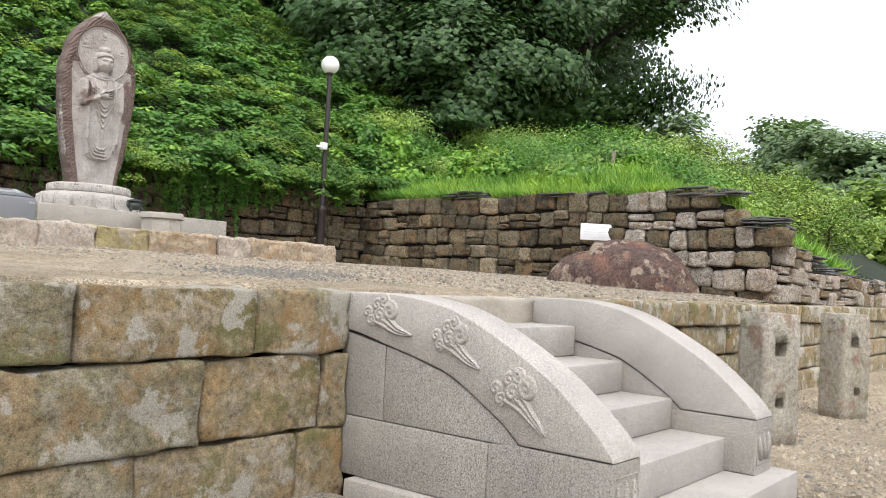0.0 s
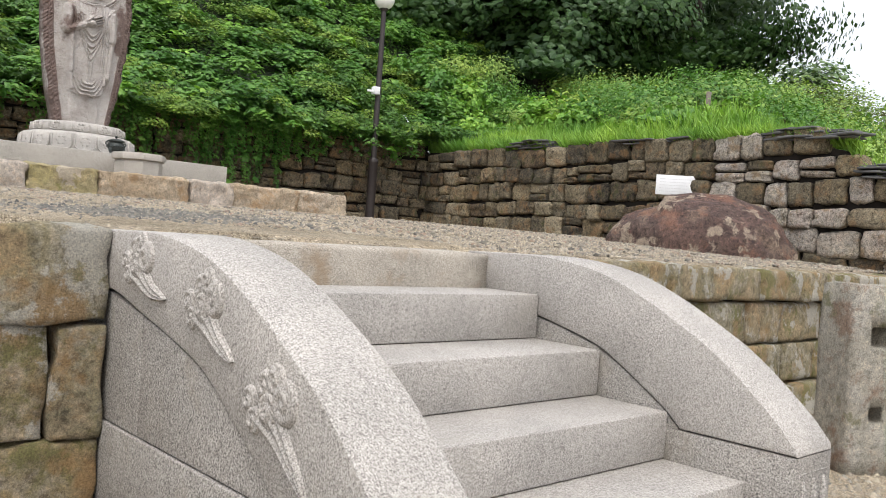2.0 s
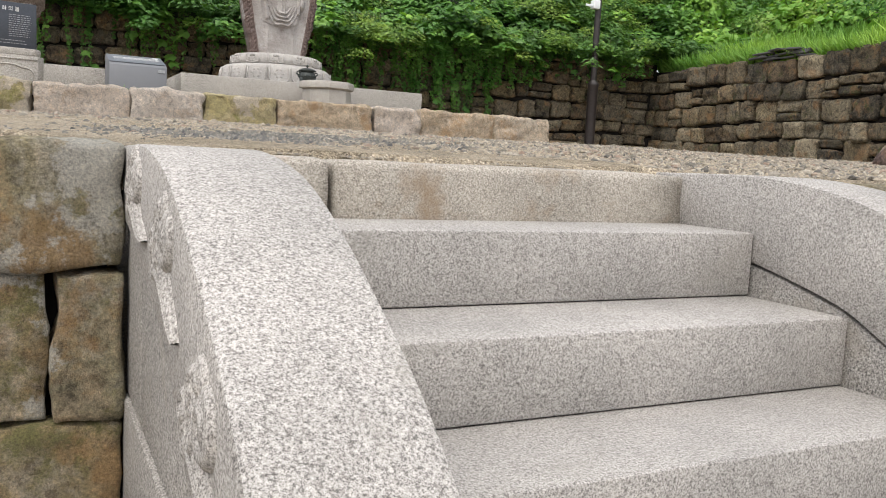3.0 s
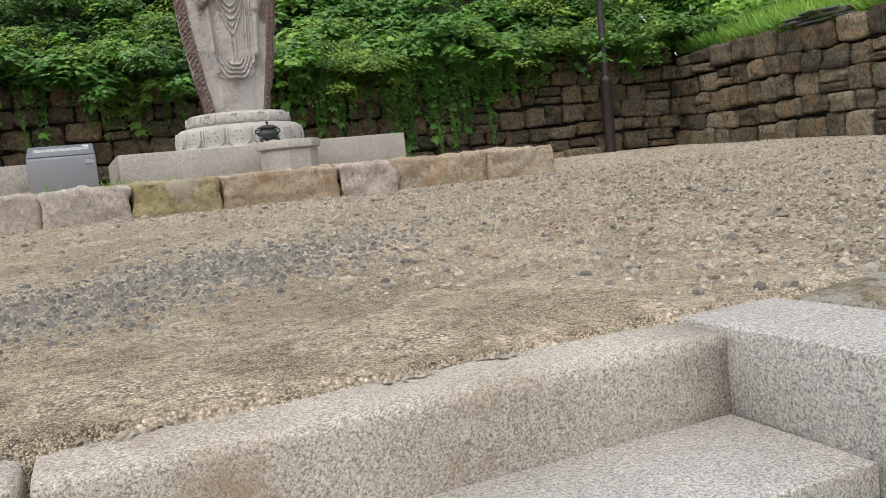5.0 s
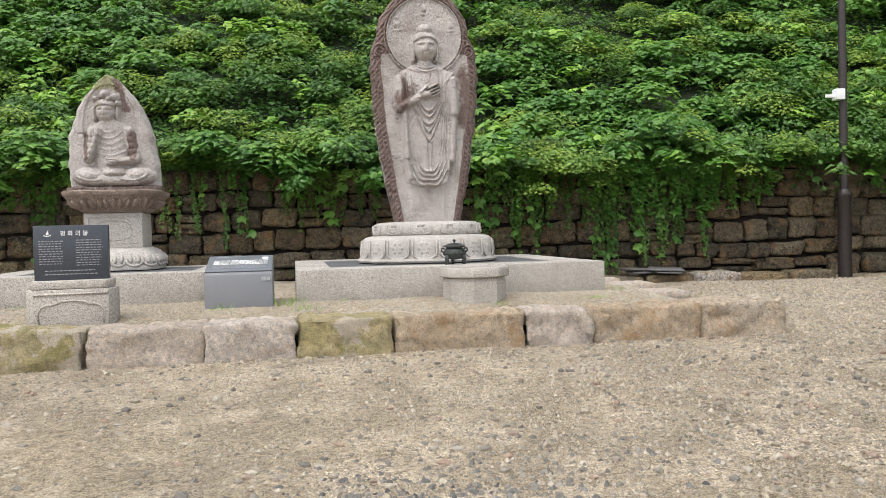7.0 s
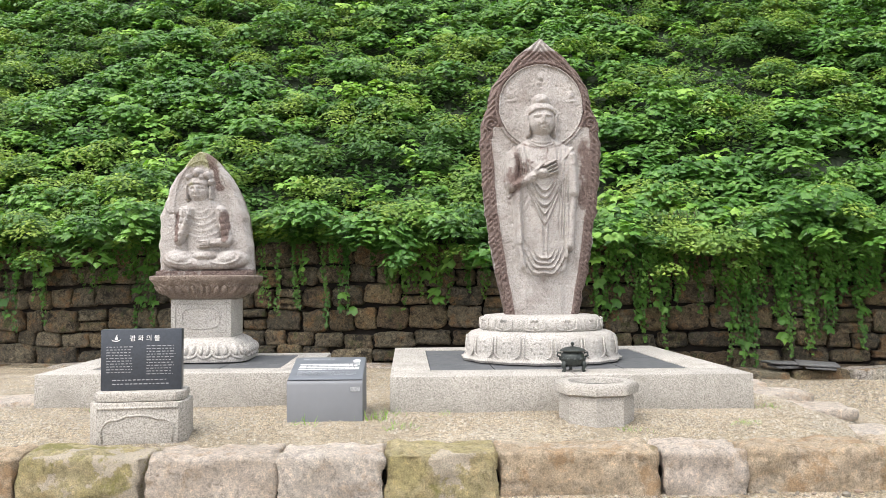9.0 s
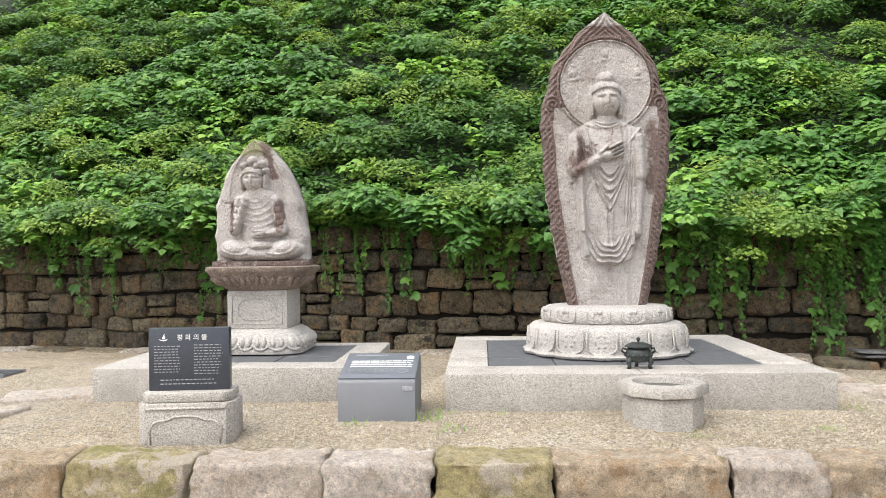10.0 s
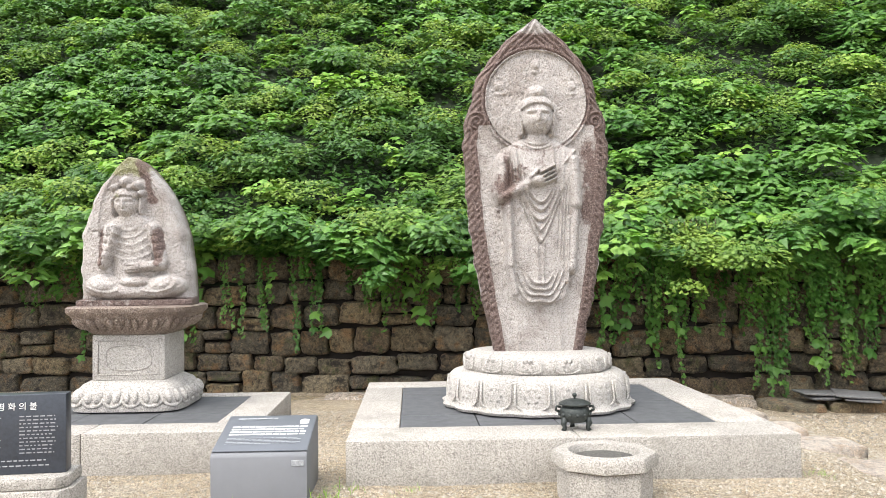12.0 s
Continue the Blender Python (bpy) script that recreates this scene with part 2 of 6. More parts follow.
def gravel(name, tones, cell=85.0, patch=((0.75, 0.74, 0.72), (1.1, 1.08, 1.05))):
    m, n, l, b = material(name)
    v = place_vec(n)
    vor = n.new("ShaderNodeTexVoronoi")
    vor.inputs["Scale"].default_value = cell
    l.new(v, vor.inputs["Vector"])
    sep = n.new("ShaderNodeSeparateColor")
    l.new(vor.outputs["Color"], sep.inputs[0])
    c = ramp_node(n, l, sep.outputs[0], [(i / (len(tones) - 1), t) for i, t in enumerate(tones)])
    gap = ramp_node(n, l, vor.outputs["Distance"], [(0.35, (1, 1, 1)), (0.75, (0.42, 0.39, 0.35))])
    c = mix_node(n, l, 1.0, c, gap, "MULTIPLY")
    vor2 = n.new("ShaderNodeTexVoronoi")
    vor2.inputs["Scale"].default_value = cell * 2.1
    l.new(v, vor2.inputs["Vector"])
    sep2 = n.new("ShaderNodeSeparateColor")
    l.new(vor2.outputs["Color"], sep2.inputs[0])
    fine = ramp_node(n, l, sep2.outputs[0], [(0.0, (0.15, 0.118, 0.080)), (0.3, (0.44, 0.365, 0.265)), (0.6, (0.57, 0.485, 0.355)), (0.85, (0.68, 0.585, 0.44)), (1.0, (0.84, 0.75, 0.61))])
    gap2 = ramp_node(n, l, vor2.outputs["Distance"], [(0.35, (1.08, 1.08, 1.08)), (0.75, (0.40, 0.37, 0.33))])
    fine = mix_node(n, l, 1.0, fine, gap2, "MULTIPLY")
    sand = ramp_node(n, l, noise_node(n, l, v, 2.3, 8.0, 0.7), [(0.40, (0, 0, 0)), (0.52, (1, 1, 1))])
    c = mix_node(n, l, sand, c, fine)
    large = ramp_node(n, l, noise_node(n, l, v, 0.9, 5.0), [(0.3, patch[0]), (0.7, patch[1])])
    c = mix_node(n, l, 1.0, c, large, "MULTIPLY")
    scuffed = ramp_node(n, l, noise_node(n, l, v, 26.0, 5.0, 0.75), [(0.36, (0.52, 0.50, 0.47)), (0.49, (1.05, 1.05, 1.05)), (0.62, (1.30, 1.28, 1.24))])
    c = mix_node(n, l, 0.85, c, scuffed, "MULTIPLY")
    l.new(c, b.inputs["Base Color"])
    b.inputs["Roughness"].default_value = 0.95
    h = mix_node(n, l, sand, vor.outputs["Distance"], vor2.outputs["Distance"])
    inv = n.new("ShaderNodeInvert")
    l.new(h, inv.inputs["Color"])
    bump_node(n, l, inv.outputs[0], b, 1.0, 0.010)
    return m


def pieces_mat(name, tones, rough=0.9, through_light=0.0, grain=None, stands=None):
    """For many joined pieces: each island takes its own tone."""
    m, n, l, b = material(name)
    g = n.new("ShaderNodeNewGeometry")
    c = ramp_node(n, l, g.outputs["Random Per Island"], [(i / (len(tones) - 1), t) for i, t in enumerate(tones)])
    if grain:
        k = ramp_node(n, l, noise_node(n, l, g.outputs["Position"], grain, 4.0), [(0.3, (0.7, 0.7, 0.68)), (0.7, (1.2, 1.2, 1.15))])
        c = mix_node(n, l, 1.0, c, k, "MULTIPLY")
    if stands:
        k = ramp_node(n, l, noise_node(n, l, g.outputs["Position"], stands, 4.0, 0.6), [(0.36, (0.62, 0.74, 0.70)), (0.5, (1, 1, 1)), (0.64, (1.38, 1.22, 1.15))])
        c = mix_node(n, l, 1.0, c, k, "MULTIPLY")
    l.new(c, b.inputs["Base Color"])
    b.inputs["Roughness"].default_value = rough
    if through_light:
        b.inputs["Specular IOR Level"].default_value = 0.40
        tr = n.new("ShaderNodeBsdfTranslucent")
        l.new(mix_node(n, l, 1.0, c, (1.25, 1.3, 0.6), "MULTIPLY"), tr.inputs["Color"])
        mx = n.new("ShaderNodeMixShader")
        mx.inputs[0].default_value = through_light
        l.new(b.outputs[0], mx.inputs[1])
        l.new(tr.outputs[0], mx.inputs[2])
        l.new(mx.outputs[0], n["Material Output"].inputs[0])
    return m


def plain(name, colour, rough=0.6, metal=0.0, vary=0.12, scale=30.0, bump=0.1):
    m, n, l, b = material(name)
    v = place_vec(n)
    lo, hi = tuple(c * (1 - vary) for c in colour), tuple(min(1, c * (1 + vary)) for c in colour)
    l.new(ramp_node(n, l, noise_node(n, l, v, scale, 6.0, 0.65), [(0.3, lo), (0.7, hi)]), b.inputs["Base Color"])
    b.inputs["Roughness"].default_value, b.inputs["Metallic"].default_value = rough, metal
    if bump:
        bump_node(n, l, noise_node(n, l, v, scale * 6, 3.0), b, bump, 0.003)
    return m


STAIR = granite("stair_granite", (0.335, 0.318, 0.298), (0.095, 0.090, 0.086), (0.50, 0.48, 0.46), 165.0, (0.252, 0.222, 0.178), 0.55)
STAIR_WORN = granite("stair_granite_pale", (0.42, 0.40, 0.378), (0.19, 0.18, 0.171), (0.55, 0.53, 0.51), 180.0, (0.311, 0.289, 0.252), 0.58)
SHRINE = granite("shrine_granite", (0.43, 0.408, 0.375), (0.20, 0.188, 0.168), (0.54, 0.515, 0.48), 140.0, (0.222, 0.207, 0.170), 0.56)
LOTUS = granite("lotus_granite", (0.47, 0.45, 0.425), (0.25, 0.238, 0.22), (0.56, 0.54, 0.515), 120.0, (0.340, 0.318, 0.274), 0.58)
STATUE = statue_stone("statue_granite")
CAPITAL = granite("capital_granite", (0.26, 0.20, 0.165), (0.10, 0.075, 0.06), (0.40, 0.35, 0.30), 120.0, (0.11, 0.08, 0.065), 0.5, 0.6)
CAP = granite("cap_granite", (0.42, 0.385, 0.335), (0.20, 0.18, 0.15), (0.56, 0.525, 0.475), 190.0, (0.24, 0.165, 0.095), 0.53)
FRONT = field_stone("front_wall_stone", [(0.50, 0.35, 0.19), (0.33, 0.28, 0.16), (0.53, 0.48, 0.39), (0.27, 0.24, 0.14), (0.50, 0.39, 0.25)], (0.22, 0.21, 0.075), 0.53, (0.085, 0.068, 0.042), 0.575, 1.0, 0.62, (0.42, 0.25, 0.10), (0.60, 0.57, 0.50), 1.7, 0.7, 0.5)
WALL = field_stone("old_wall_stone", [(0.068, 0.058, 0.042), (0.27, 0.205, 0.113), (0.050, 0.046, 0.037), (0.22, 0.19, 0.132), (0.12, 0.080, 0.044), (0.078, 0.070, 0.053), (0.30, 0.25, 0.168)], (0.075, 0.085, 0.030), 0.56, (0.012, 0.010, 0.009), 0.525, 1.0, 0.30, (0.26, 0.145, 0.06))
SIDE = field_stone("side_wall_stone", [(0.125, 0.103, 0.068), (0.33, 0.27, 0.17), (0.17, 0.15, 0.108), (0.40, 0.34, 0.24), (0.090, 0.078, 0.054), (0.30, 0.22, 0.12)], (0.13, 0.125, 0.05), 0.58, (0.035, 0.029, 0.024), 0.555, 1.0, 0.3, (0.33, 0.20, 0.10))
PALE = field_stone("new_wall_stone", [(0.462, 0.373, 0.311), (0.497, 0.462, 0.426), (0.426, 0.373, 0.293)], (0.178, 0.163, 0.104), 0.66, (0.133, 0.118, 0.096), 0.62)
KERB = field_stone("pinkish_kerb_stone", [(0.68, 0.59, 0.51), (0.62, 0.53, 0.44), (0.73, 0.66, 0.59)], (0.36, 0.30, 0.15), 0.63, (0.20, 0.135, 0.08), 0.605, 1.0, 0.4, (0.52, 0.38, 0.25), None, 1.0, 0.55, 0.45)
KERB_TAN = field_stone("tan_kerb_stone", [(0.60, 0.49, 0.36), (0.52, 0.39, 0.25), (0.66, 0.57, 0.46)], (0.33, 0.26, 0.12), 0.60, (0.15, 0.10, 0.06), 0.59, 1.0, 0.5, (0.46, 0.28, 0.14), None, 1.0, 0.60, 0.45)
KERB_GREEN = field_stone("lichened_kerb_stone", [(0.46, 0.39, 0.20), (0.55, 0.47, 0.30), (0.40, 0.34, 0.15)], (0.29, 0.27, 0.085), 0.54, (0.16, 0.12, 0.055), 0.60, 1.0, 0.5, (0.52, 0.40, 0.21), (0.62, 0.54, 0.43), 1.0, 0.60, 0.45)
POST = field_stone("old_post_stone", [(0.50, 0.465, 0.39), (0.42, 0.385, 0.31), (0.55, 0.52, 0.46)], (0.25, 0.235, 0.13), 0.57, (0.15, 0.085, 0.06), 0.60, 0.9, 0.6, (0.30, 0.165, 0.10), None, 1.0, 0.6, 0.7)
BOULDER = field_stone("boulder_stone", [(0.17, 0.105, 0.085), (0.085, 0.055, 0.050), (0.22, 0.16, 0.125)], (0.15, 0.11, 0.085), 0.58, (0.045, 0.032, 0.032), 0.57, 0.8, 0.7, (0.26, 0.13, 0.085), (0.36, 0.29, 0.225), 1.6)
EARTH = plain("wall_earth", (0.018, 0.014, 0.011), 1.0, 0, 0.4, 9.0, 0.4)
# Slope soil coloured near black, putting deep shade into the gaps between leaves.
SHADED_SOIL = plain("shade_dark_soil", (0.012, 0.020, 0.007), 1.0, 0, 0.5, 4.0, 0.5)
GRAVEL = gravel("terrace_gravel", [(0.17, 0.145, 0.115), (0.57, 0.485, 0.36), (0.66, 0.575, 0.445), (0.30, 0.265, 0.22), (0.80, 0.715, 0.59)], 120.0)
BED = gravel("bed_gravel", [(0.30, 0.26, 0.19), (0.56, 0.50, 0.40), (0.26, 0.225, 0.17), (0.66, 0.60, 0.50)], 95.0)
PEBBLE = pieces_mat("pebbles", [(0.12, 0.110, 0.100), (0.36, 0.305, 0.235), (0.24, 0.208, 0.172), (0.42, 0.365, 0.285), (0.18, 0.165, 0.148), (0.40, 0.335, 0.25), (0.29, 0.235, 0.19), (0.45, 0.405, 0.34), (0.14, 0.134, 0.128), (0.33, 0.285, 0.22)], 0.95, 0, 60.0)
LOOSE_STONE = pieces_mat("loose_stones", [(0.10, 0.093, 0.085), (0.22, 0.195, 0.165), (0.36, 0.31, 0.24), (0.15, 0.138, 0.122), (0.30, 0.26, 0.205), (0.12, 0.114, 0.108), (0.42, 0.375, 0.31), (0.19, 0.170, 0.145), (0.28, 0.195, 0.15), (0.33, 0.285, 0.225)], 0.95, 0, 60.0)
BED_PEBBLE = pieces_mat("bed_pebbles", [(0.260, 0.222, 0.173), (0.377, 0.338, 0.280), (0.429, 0.396, 0.347), (0.312, 0.266, 0.213), (0.403, 0.358, 0.293), (0.222, 0.195, 0.167)], 0.9, 0, 60.0)
GREY_PEBBLE = pieces_mat("grey_pebbles", [(0.085, 0.085, 0.084), (0.18, 0.170, 0.158), (0.065, 0.065, 0.066), (0.28, 0.26, 0.23), (0.12, 0.118, 0.112), (0.22, 0.195, 0.165), (0.10, 0.099, 0.098)], 0.9, 0, 60.0)
SLATE = plain("slate_paving", (0.085, 0.088, 0.092), 0.7, 0, 0.25, 12.0, 0.25)
ROOF_SLATE = pieces_mat("stacked_slate", [(0.075, 0.075, 0.083), (0.128, 0.128, 0.132), (0.053, 0.053, 0.060), (0.180, 0.173, 0.165)], 0.75, 0, 40.0)
BLACK = plain("black_stone", (0.040, 0.046, 0.058), 0.30, 0, 0.2, 60.0, 0.03)
STEEL = plain("grey_painted_steel", (0.16, 0.165, 0.175), 0.6, 0.0, 0.05, 8.0, 0.02)
STEEL_TOP = plain("grey_plate", (0.115, 0.125, 0.14), 0.45, 0.0, 0.05, 8.0, 0.02)
INK = plain("white_lettering", (0.72, 0.72, 0.70), 0.6, 0, 0.1, 50.0, 0)
FAINT = plain("worn_lettering", (0.30, 0.31, 0.32), 0.6, 0, 0.3, 70.0, 0)
BRONZE = plain("dark_bronze", (0.055, 0.062, 0.058), 0.5, 0.6, 0.4, 40.0, 0.4)
ASH = plain("ash_and_soil", (0.09, 0.085, 0.075), 1.0, 0, 0.5, 60.0, 0.8)
POLE = plain("brown_black_paint", (0.035, 0.028, 0.027), 0.45, 0.2, 0.2, 20.0, 0.05)
GLOBE = plain("milk_glass", (0.82, 0.82, 0.80), 0.25, 0, 0.03, 8.0, 0)
PALE_INK = plain("faded_lettering", (0.60, 0.60, 0.61), 0.6, 0, 0.1, 70.0, 0)
WHITE = plain("white_paint", (0.74, 0.75, 0.76), 0.5, 0, 0.05, 12.0, 0.03)
WOOD = plain("grey_wood", (0.20, 0.17, 0.14), 0.85, 0, 0.3, 25.0, 0.3)
BARK = plain("bark", (0.055, 0.045, 0.035), 0.95, 0, 0.4, 14.0, 0.6)
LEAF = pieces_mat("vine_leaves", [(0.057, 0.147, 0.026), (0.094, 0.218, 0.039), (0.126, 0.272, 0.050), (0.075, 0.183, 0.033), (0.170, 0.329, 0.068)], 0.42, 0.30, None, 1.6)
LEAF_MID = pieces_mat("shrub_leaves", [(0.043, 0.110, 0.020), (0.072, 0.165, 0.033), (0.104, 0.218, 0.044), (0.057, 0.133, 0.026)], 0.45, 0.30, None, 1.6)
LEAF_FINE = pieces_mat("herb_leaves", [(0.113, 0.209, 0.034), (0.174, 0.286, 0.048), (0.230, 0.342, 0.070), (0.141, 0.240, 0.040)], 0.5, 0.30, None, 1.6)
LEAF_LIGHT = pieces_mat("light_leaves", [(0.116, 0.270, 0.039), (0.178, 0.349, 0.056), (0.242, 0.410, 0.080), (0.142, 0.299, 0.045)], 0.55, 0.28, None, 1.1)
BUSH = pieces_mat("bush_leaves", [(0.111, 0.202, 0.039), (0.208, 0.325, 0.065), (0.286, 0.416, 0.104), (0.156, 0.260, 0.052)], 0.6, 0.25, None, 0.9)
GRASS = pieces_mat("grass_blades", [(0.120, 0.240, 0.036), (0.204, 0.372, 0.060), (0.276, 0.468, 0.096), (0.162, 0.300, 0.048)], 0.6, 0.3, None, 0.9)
TREE = pieces_mat("tree_leaves", [(0.027, 0.069, 0.022), (0.051, 0.112, 0.033), (0.079, 0.154, 0.046), (0.038, 0.088, 0.028)], 0.5, 0.25)
# Distance haze is mixed into these paler, greyer leaf greens.
FAR_TREE = pieces_mat("hazed_tree_leaves", [(0.105, 0.175, 0.084), (0.154, 0.238, 0.105), (0.196, 0.280, 0.140)], 0.6, 0.2)
STEM = plain("vine_stem", (0.10, 0.085, 0.04), 0.9, 0, 0.3, 40.0, 0)

# ---- ground ----
def smooth01(a, b, x):
    t = np.clip((x - a) / (b - a), 0, 1)
    return t * t * (3 - 2 * t)


def wobble(x, y, s, seed=0.0):
    return np.sin(x * s + seed) * np.cos(y * s * 1.3 + seed * 2.1) + 0.5 * np.sin(x * s * 2.7 + y * s * 1.9 + seed * 3.3)


def terrace_z(x, y):
    y = np.asarray(y, float)
    return 0.935 + 0.05 * np.clip(y, 0, 4.6) + 0.018 * np.clip(y - 4.6, 0, 6) + 0.008 * wobble(x, y, 1.7)


def to_local(x, y):
    c, s = math.cos(radians(TURN)), math.sin(radians(TURN))
    dx, dy = x - ORIGIN[0], y - ORIGIN[1]
    return c * dx + s * dy, -s * dx + c * dy


def to_world(u, v):
    c, s = math.cos(radians(TURN)), math.sin(radians(TURN))
    return ORIGIN[0] + c * u - s * v, ORIGIN[1] + s * u + c * v


def bed_z(u, v):
    x, y = to_world(u, v)
    low = terrace_z(x, y) - 0.03
    top = 1.375 + 0.055 * smooth01(0.2, 1.1, v) - 0.10 * smooth01(3.6, 5.4, v) + 0.006 * wobble(x, y, 2.9, 1.0)
    far = 3.40 + 0.95 * smooth01(0.3, 2.2, v)
    return top + (low - top) * smooth01(0, 1, (u - 2.75) / (far - 2.75))


def sheet(name, xs, ys, height, mat, place=None):
    gx, gy = np.meshgrid(xs, ys)
    gz = height(gx, gy)
    if place:
        gx, gy = place(gx, gy)
    verts = np.stack([gx.ravel(), gy.ravel(), gz.ravel()], 1)
    nx, ny = len(xs), len(ys)
    i = (np.arange(ny - 1)[:, None] * nx + np.arange(nx - 1)[None, :]).ravel()
    me = raw(name, verts, np.stack([i, i + 1, i + nx + 1, i + nx], 1), True)
    return link(name, me, mat)


LOW = -0.27
steps_out = np.concatenate([[-900, -300, -100, -40], np.linspace(-16, 16, 65), [40, 100, 300, 900]])
ground = sheet("ground", steps_out, steps_out - 2, lambda x, y: LOW + 0.01 * wobble(x, y, 1.1) * (np.abs(x) < 30), GRAVEL)
tagged(ground, "tan gravel ground below the terrace wall", "ground", kind="structure")
terrace = sheet("terrace", np.linspace(-13, 6.9, 110), np.concatenate([[0.06, 0.17], np.linspace(0.3, 11.6, 69)]), lambda x, y: terrace_z(x, y) - 0.12 * (y < 0.1) + 0.020 * smooth01(-2.0, -2.15, x) * (1 - smooth01(0.2, 1.2, y)) + 0.018 * (x > -1.7) * (x < 0.1) * (y > 0.1) * (1 - smooth01(0.3, 1.0, y)), GRAVEL, lambda x, y: (x, y + SKEW * x * (1 - smooth01(0, 6, y))))
tagged(terrace, "tan sandy gravel terrace with loose grey stones", "ground", kind="structure")
bed = sheet("gravel_bed", np.linspace(-10, 4.4, 110), np.linspace(0.18, 7.0, 60), bed_z, BED, to_world)
tagged(bed, "pale crushed gravel bed round the statues", "ground", kind="structure")

ICO_V, ICO_F = None, None
_bm = bmesh.new()
bmesh.ops.create_icosphere(_bm, subdivisions=1, radius=1.0)
ICO_V = np.array([v.co[:] for v in _bm.verts])
ICO_F = np.array([[v.index for v in f.verts] for f in _bm.faces])
_bm.free()


OCT_V = np.array([(1, 0, -0.35), (0.3, 0.95, -0.35), (-0.8, 0.6, -0.35), (-0.75, -0.65, -0.35), (0.35, -0.95, -0.35), (0.25, 0.1, 0.9), (-0.3, -0.05, 0.8)], float)
OCT_F = np.array([(0, 1, 5), (1, 2, 6), (1, 6, 5), (2, 3, 6), (3, 4, 6), (4, 5, 6), (4, 0, 5)])


def pebbles(name, x, y, z, size, mat, label, solid=None):
    n = len(x)
    form, tris = solid or (OCT_V * 1.15, OCT_F)
    k = len(form)
    shape = form[None] * (1 + rng.uniform(-0.28, 0.28, (n, k, 1)))
    stretch = np.stack([rng.uniform(0.7, 1.3, n), rng.uniform(0.6, 1.0, n), rng.uniform(0.45, 0.85, n)], 1)
    shape = shape * stretch[:, None] * size[:, None, None]
    a = rng.uniform(0, 6.28, n)
    c, s = np.cos(a)[:, None], np.sin(a)[:, None]
    px, py = shape[..., 0] * c - shape[..., 1] * s, shape[..., 0] * s + shape[..., 1] * c
    verts = np.stack([px + x[:, None], py + y[:, None], shape[..., 2] + (z + size * 0.12)[:, None]], -1).reshape(-1, 3)
    faces = (tris[None] + (np.arange(n) * k)[:, None, None]).reshape(-1, 3)
    ob = link(name, raw(name, verts, faces, False), mat)
    return tagged(ob, label, "gravel", kind="stuff")


def on_terrace(n, x0, x1, y0, y1):
    x, y = rng.uniform(x0, x1, n), rng.uniform(y0, y1, n)
    u, v = to_local(x, y)
    ok = ~((v > -0.05) & (u < 3.6)) & (y > SKEW * x + 0.20)
    return x[ok], y[ok]


x, y = on_terrace(48000, -4.8, 6.3, -0.15, 5.2)
pebbles("terrace_pebbles", x, y, terrace_z(x, y), 0.0050 + 0.0095 * rng.random(len(x)) ** 2.2, PEBBLE, "small loose tan pebbles lying on the terrace")
x, y = on_terrace(8500, -4.8, 6.3, -0.15, 5.2)
pebbles("terrace_stones", x, y, terrace_z(x, y), 0.007 + 0.020 * rng.random(len(x)) ** 2.8, LOOSE_STONE, "larger loose stones lying on the terrace", (ICO_V, ICO_F))
x, y = rng.uniform(1.6, 6.4, 14000), rng.uniform(5.2, 9.4, 14000)
ok = to_local(x, y)[0] > 3.7
pebbles("far_pebbles", x[ok], y[ok], terrace_z(x[ok], y[ok]), 0.006 + 0.014 * rng.random(ok.sum()) ** 2, PEBBLE, "loose pebbles on the far part of the terrace")
t = rng.normal(0, 1, (9000, 2))
x, y = -1.46 + 0.60 * t[:, 0], 1.38 + 0.36 * t[:, 1] + 0.38 * t[:, 0]
ok = (y > 0.5) & (to_local(x, y)[1] < -0.1)
x, y = x[ok], y[ok]
pebbles("grey_gravel_patch", x, y, terrace_z(x, y), 0.006 + 0.014 * rng.random(len(x)) ** 2.4, GREY_PEBBLE, "patch of grey crushed stone on the terrace")
u, v = rng.uniform(-4.0, 3.9, 30000), rng.uniform(0.25, 3.9, 30000)
ok = ~((u > 0.02) & (u < 2.6) & (v > 1.27) & (v < 3.8)) & ~((u > -2.6) & (u < -0.6) & (v > 1.65) & (v < 3.3))
u, v = u[ok], v[ok]
x, y = to_world(u, v)
pebbles("bed_pebbles", x, y, bed_z(u, v), rng.uniform(0.004, 0.011, len(u)), BED_PEBBLE, "pale crushed stones of the bed round the statues")
x, across = rng.uniform(-1.66, 0.0, 2400), rng.random(2400)
y = SKEW * x + 0.07 + 0.22 * across
ok = across > 0.40 + 0.25 * wobble(x, 0 * x, 9.0, 1.0)
pebbles("spilt_gravel", x[ok], y[ok], np.full(ok.sum(), 0.943), 0.003 + 0.006 * rng.random(ok.sum()) ** 2, PEBBLE, "tan grit spilt over the top stones of the stair")
x, y = rng.uniform(0.6, 7.5, 9000), rng.uniform(-3.2, 0.4, 9000)
ok = y < SKEW * x - 0.1
pebbles("lower_pebbles", x[ok], y[ok], np.full(ok.sum(), LOW), 0.006 + 0.02 * rng.random(ok.sum()) ** 2, PEBBLE, "loose tan and grey pebbles on the lower ground")

# ---- stair ----
SHEAR = Matrix(((1, -SKEW, 0, 0), (SKEW, 1, 0, 0), (0, 0, 1, 0), (0, 0, 0, 1)))


def sheared(bm):
    bmesh.ops.transform(bm, matrix=SHEAR, verts=bm.verts)
    return bm


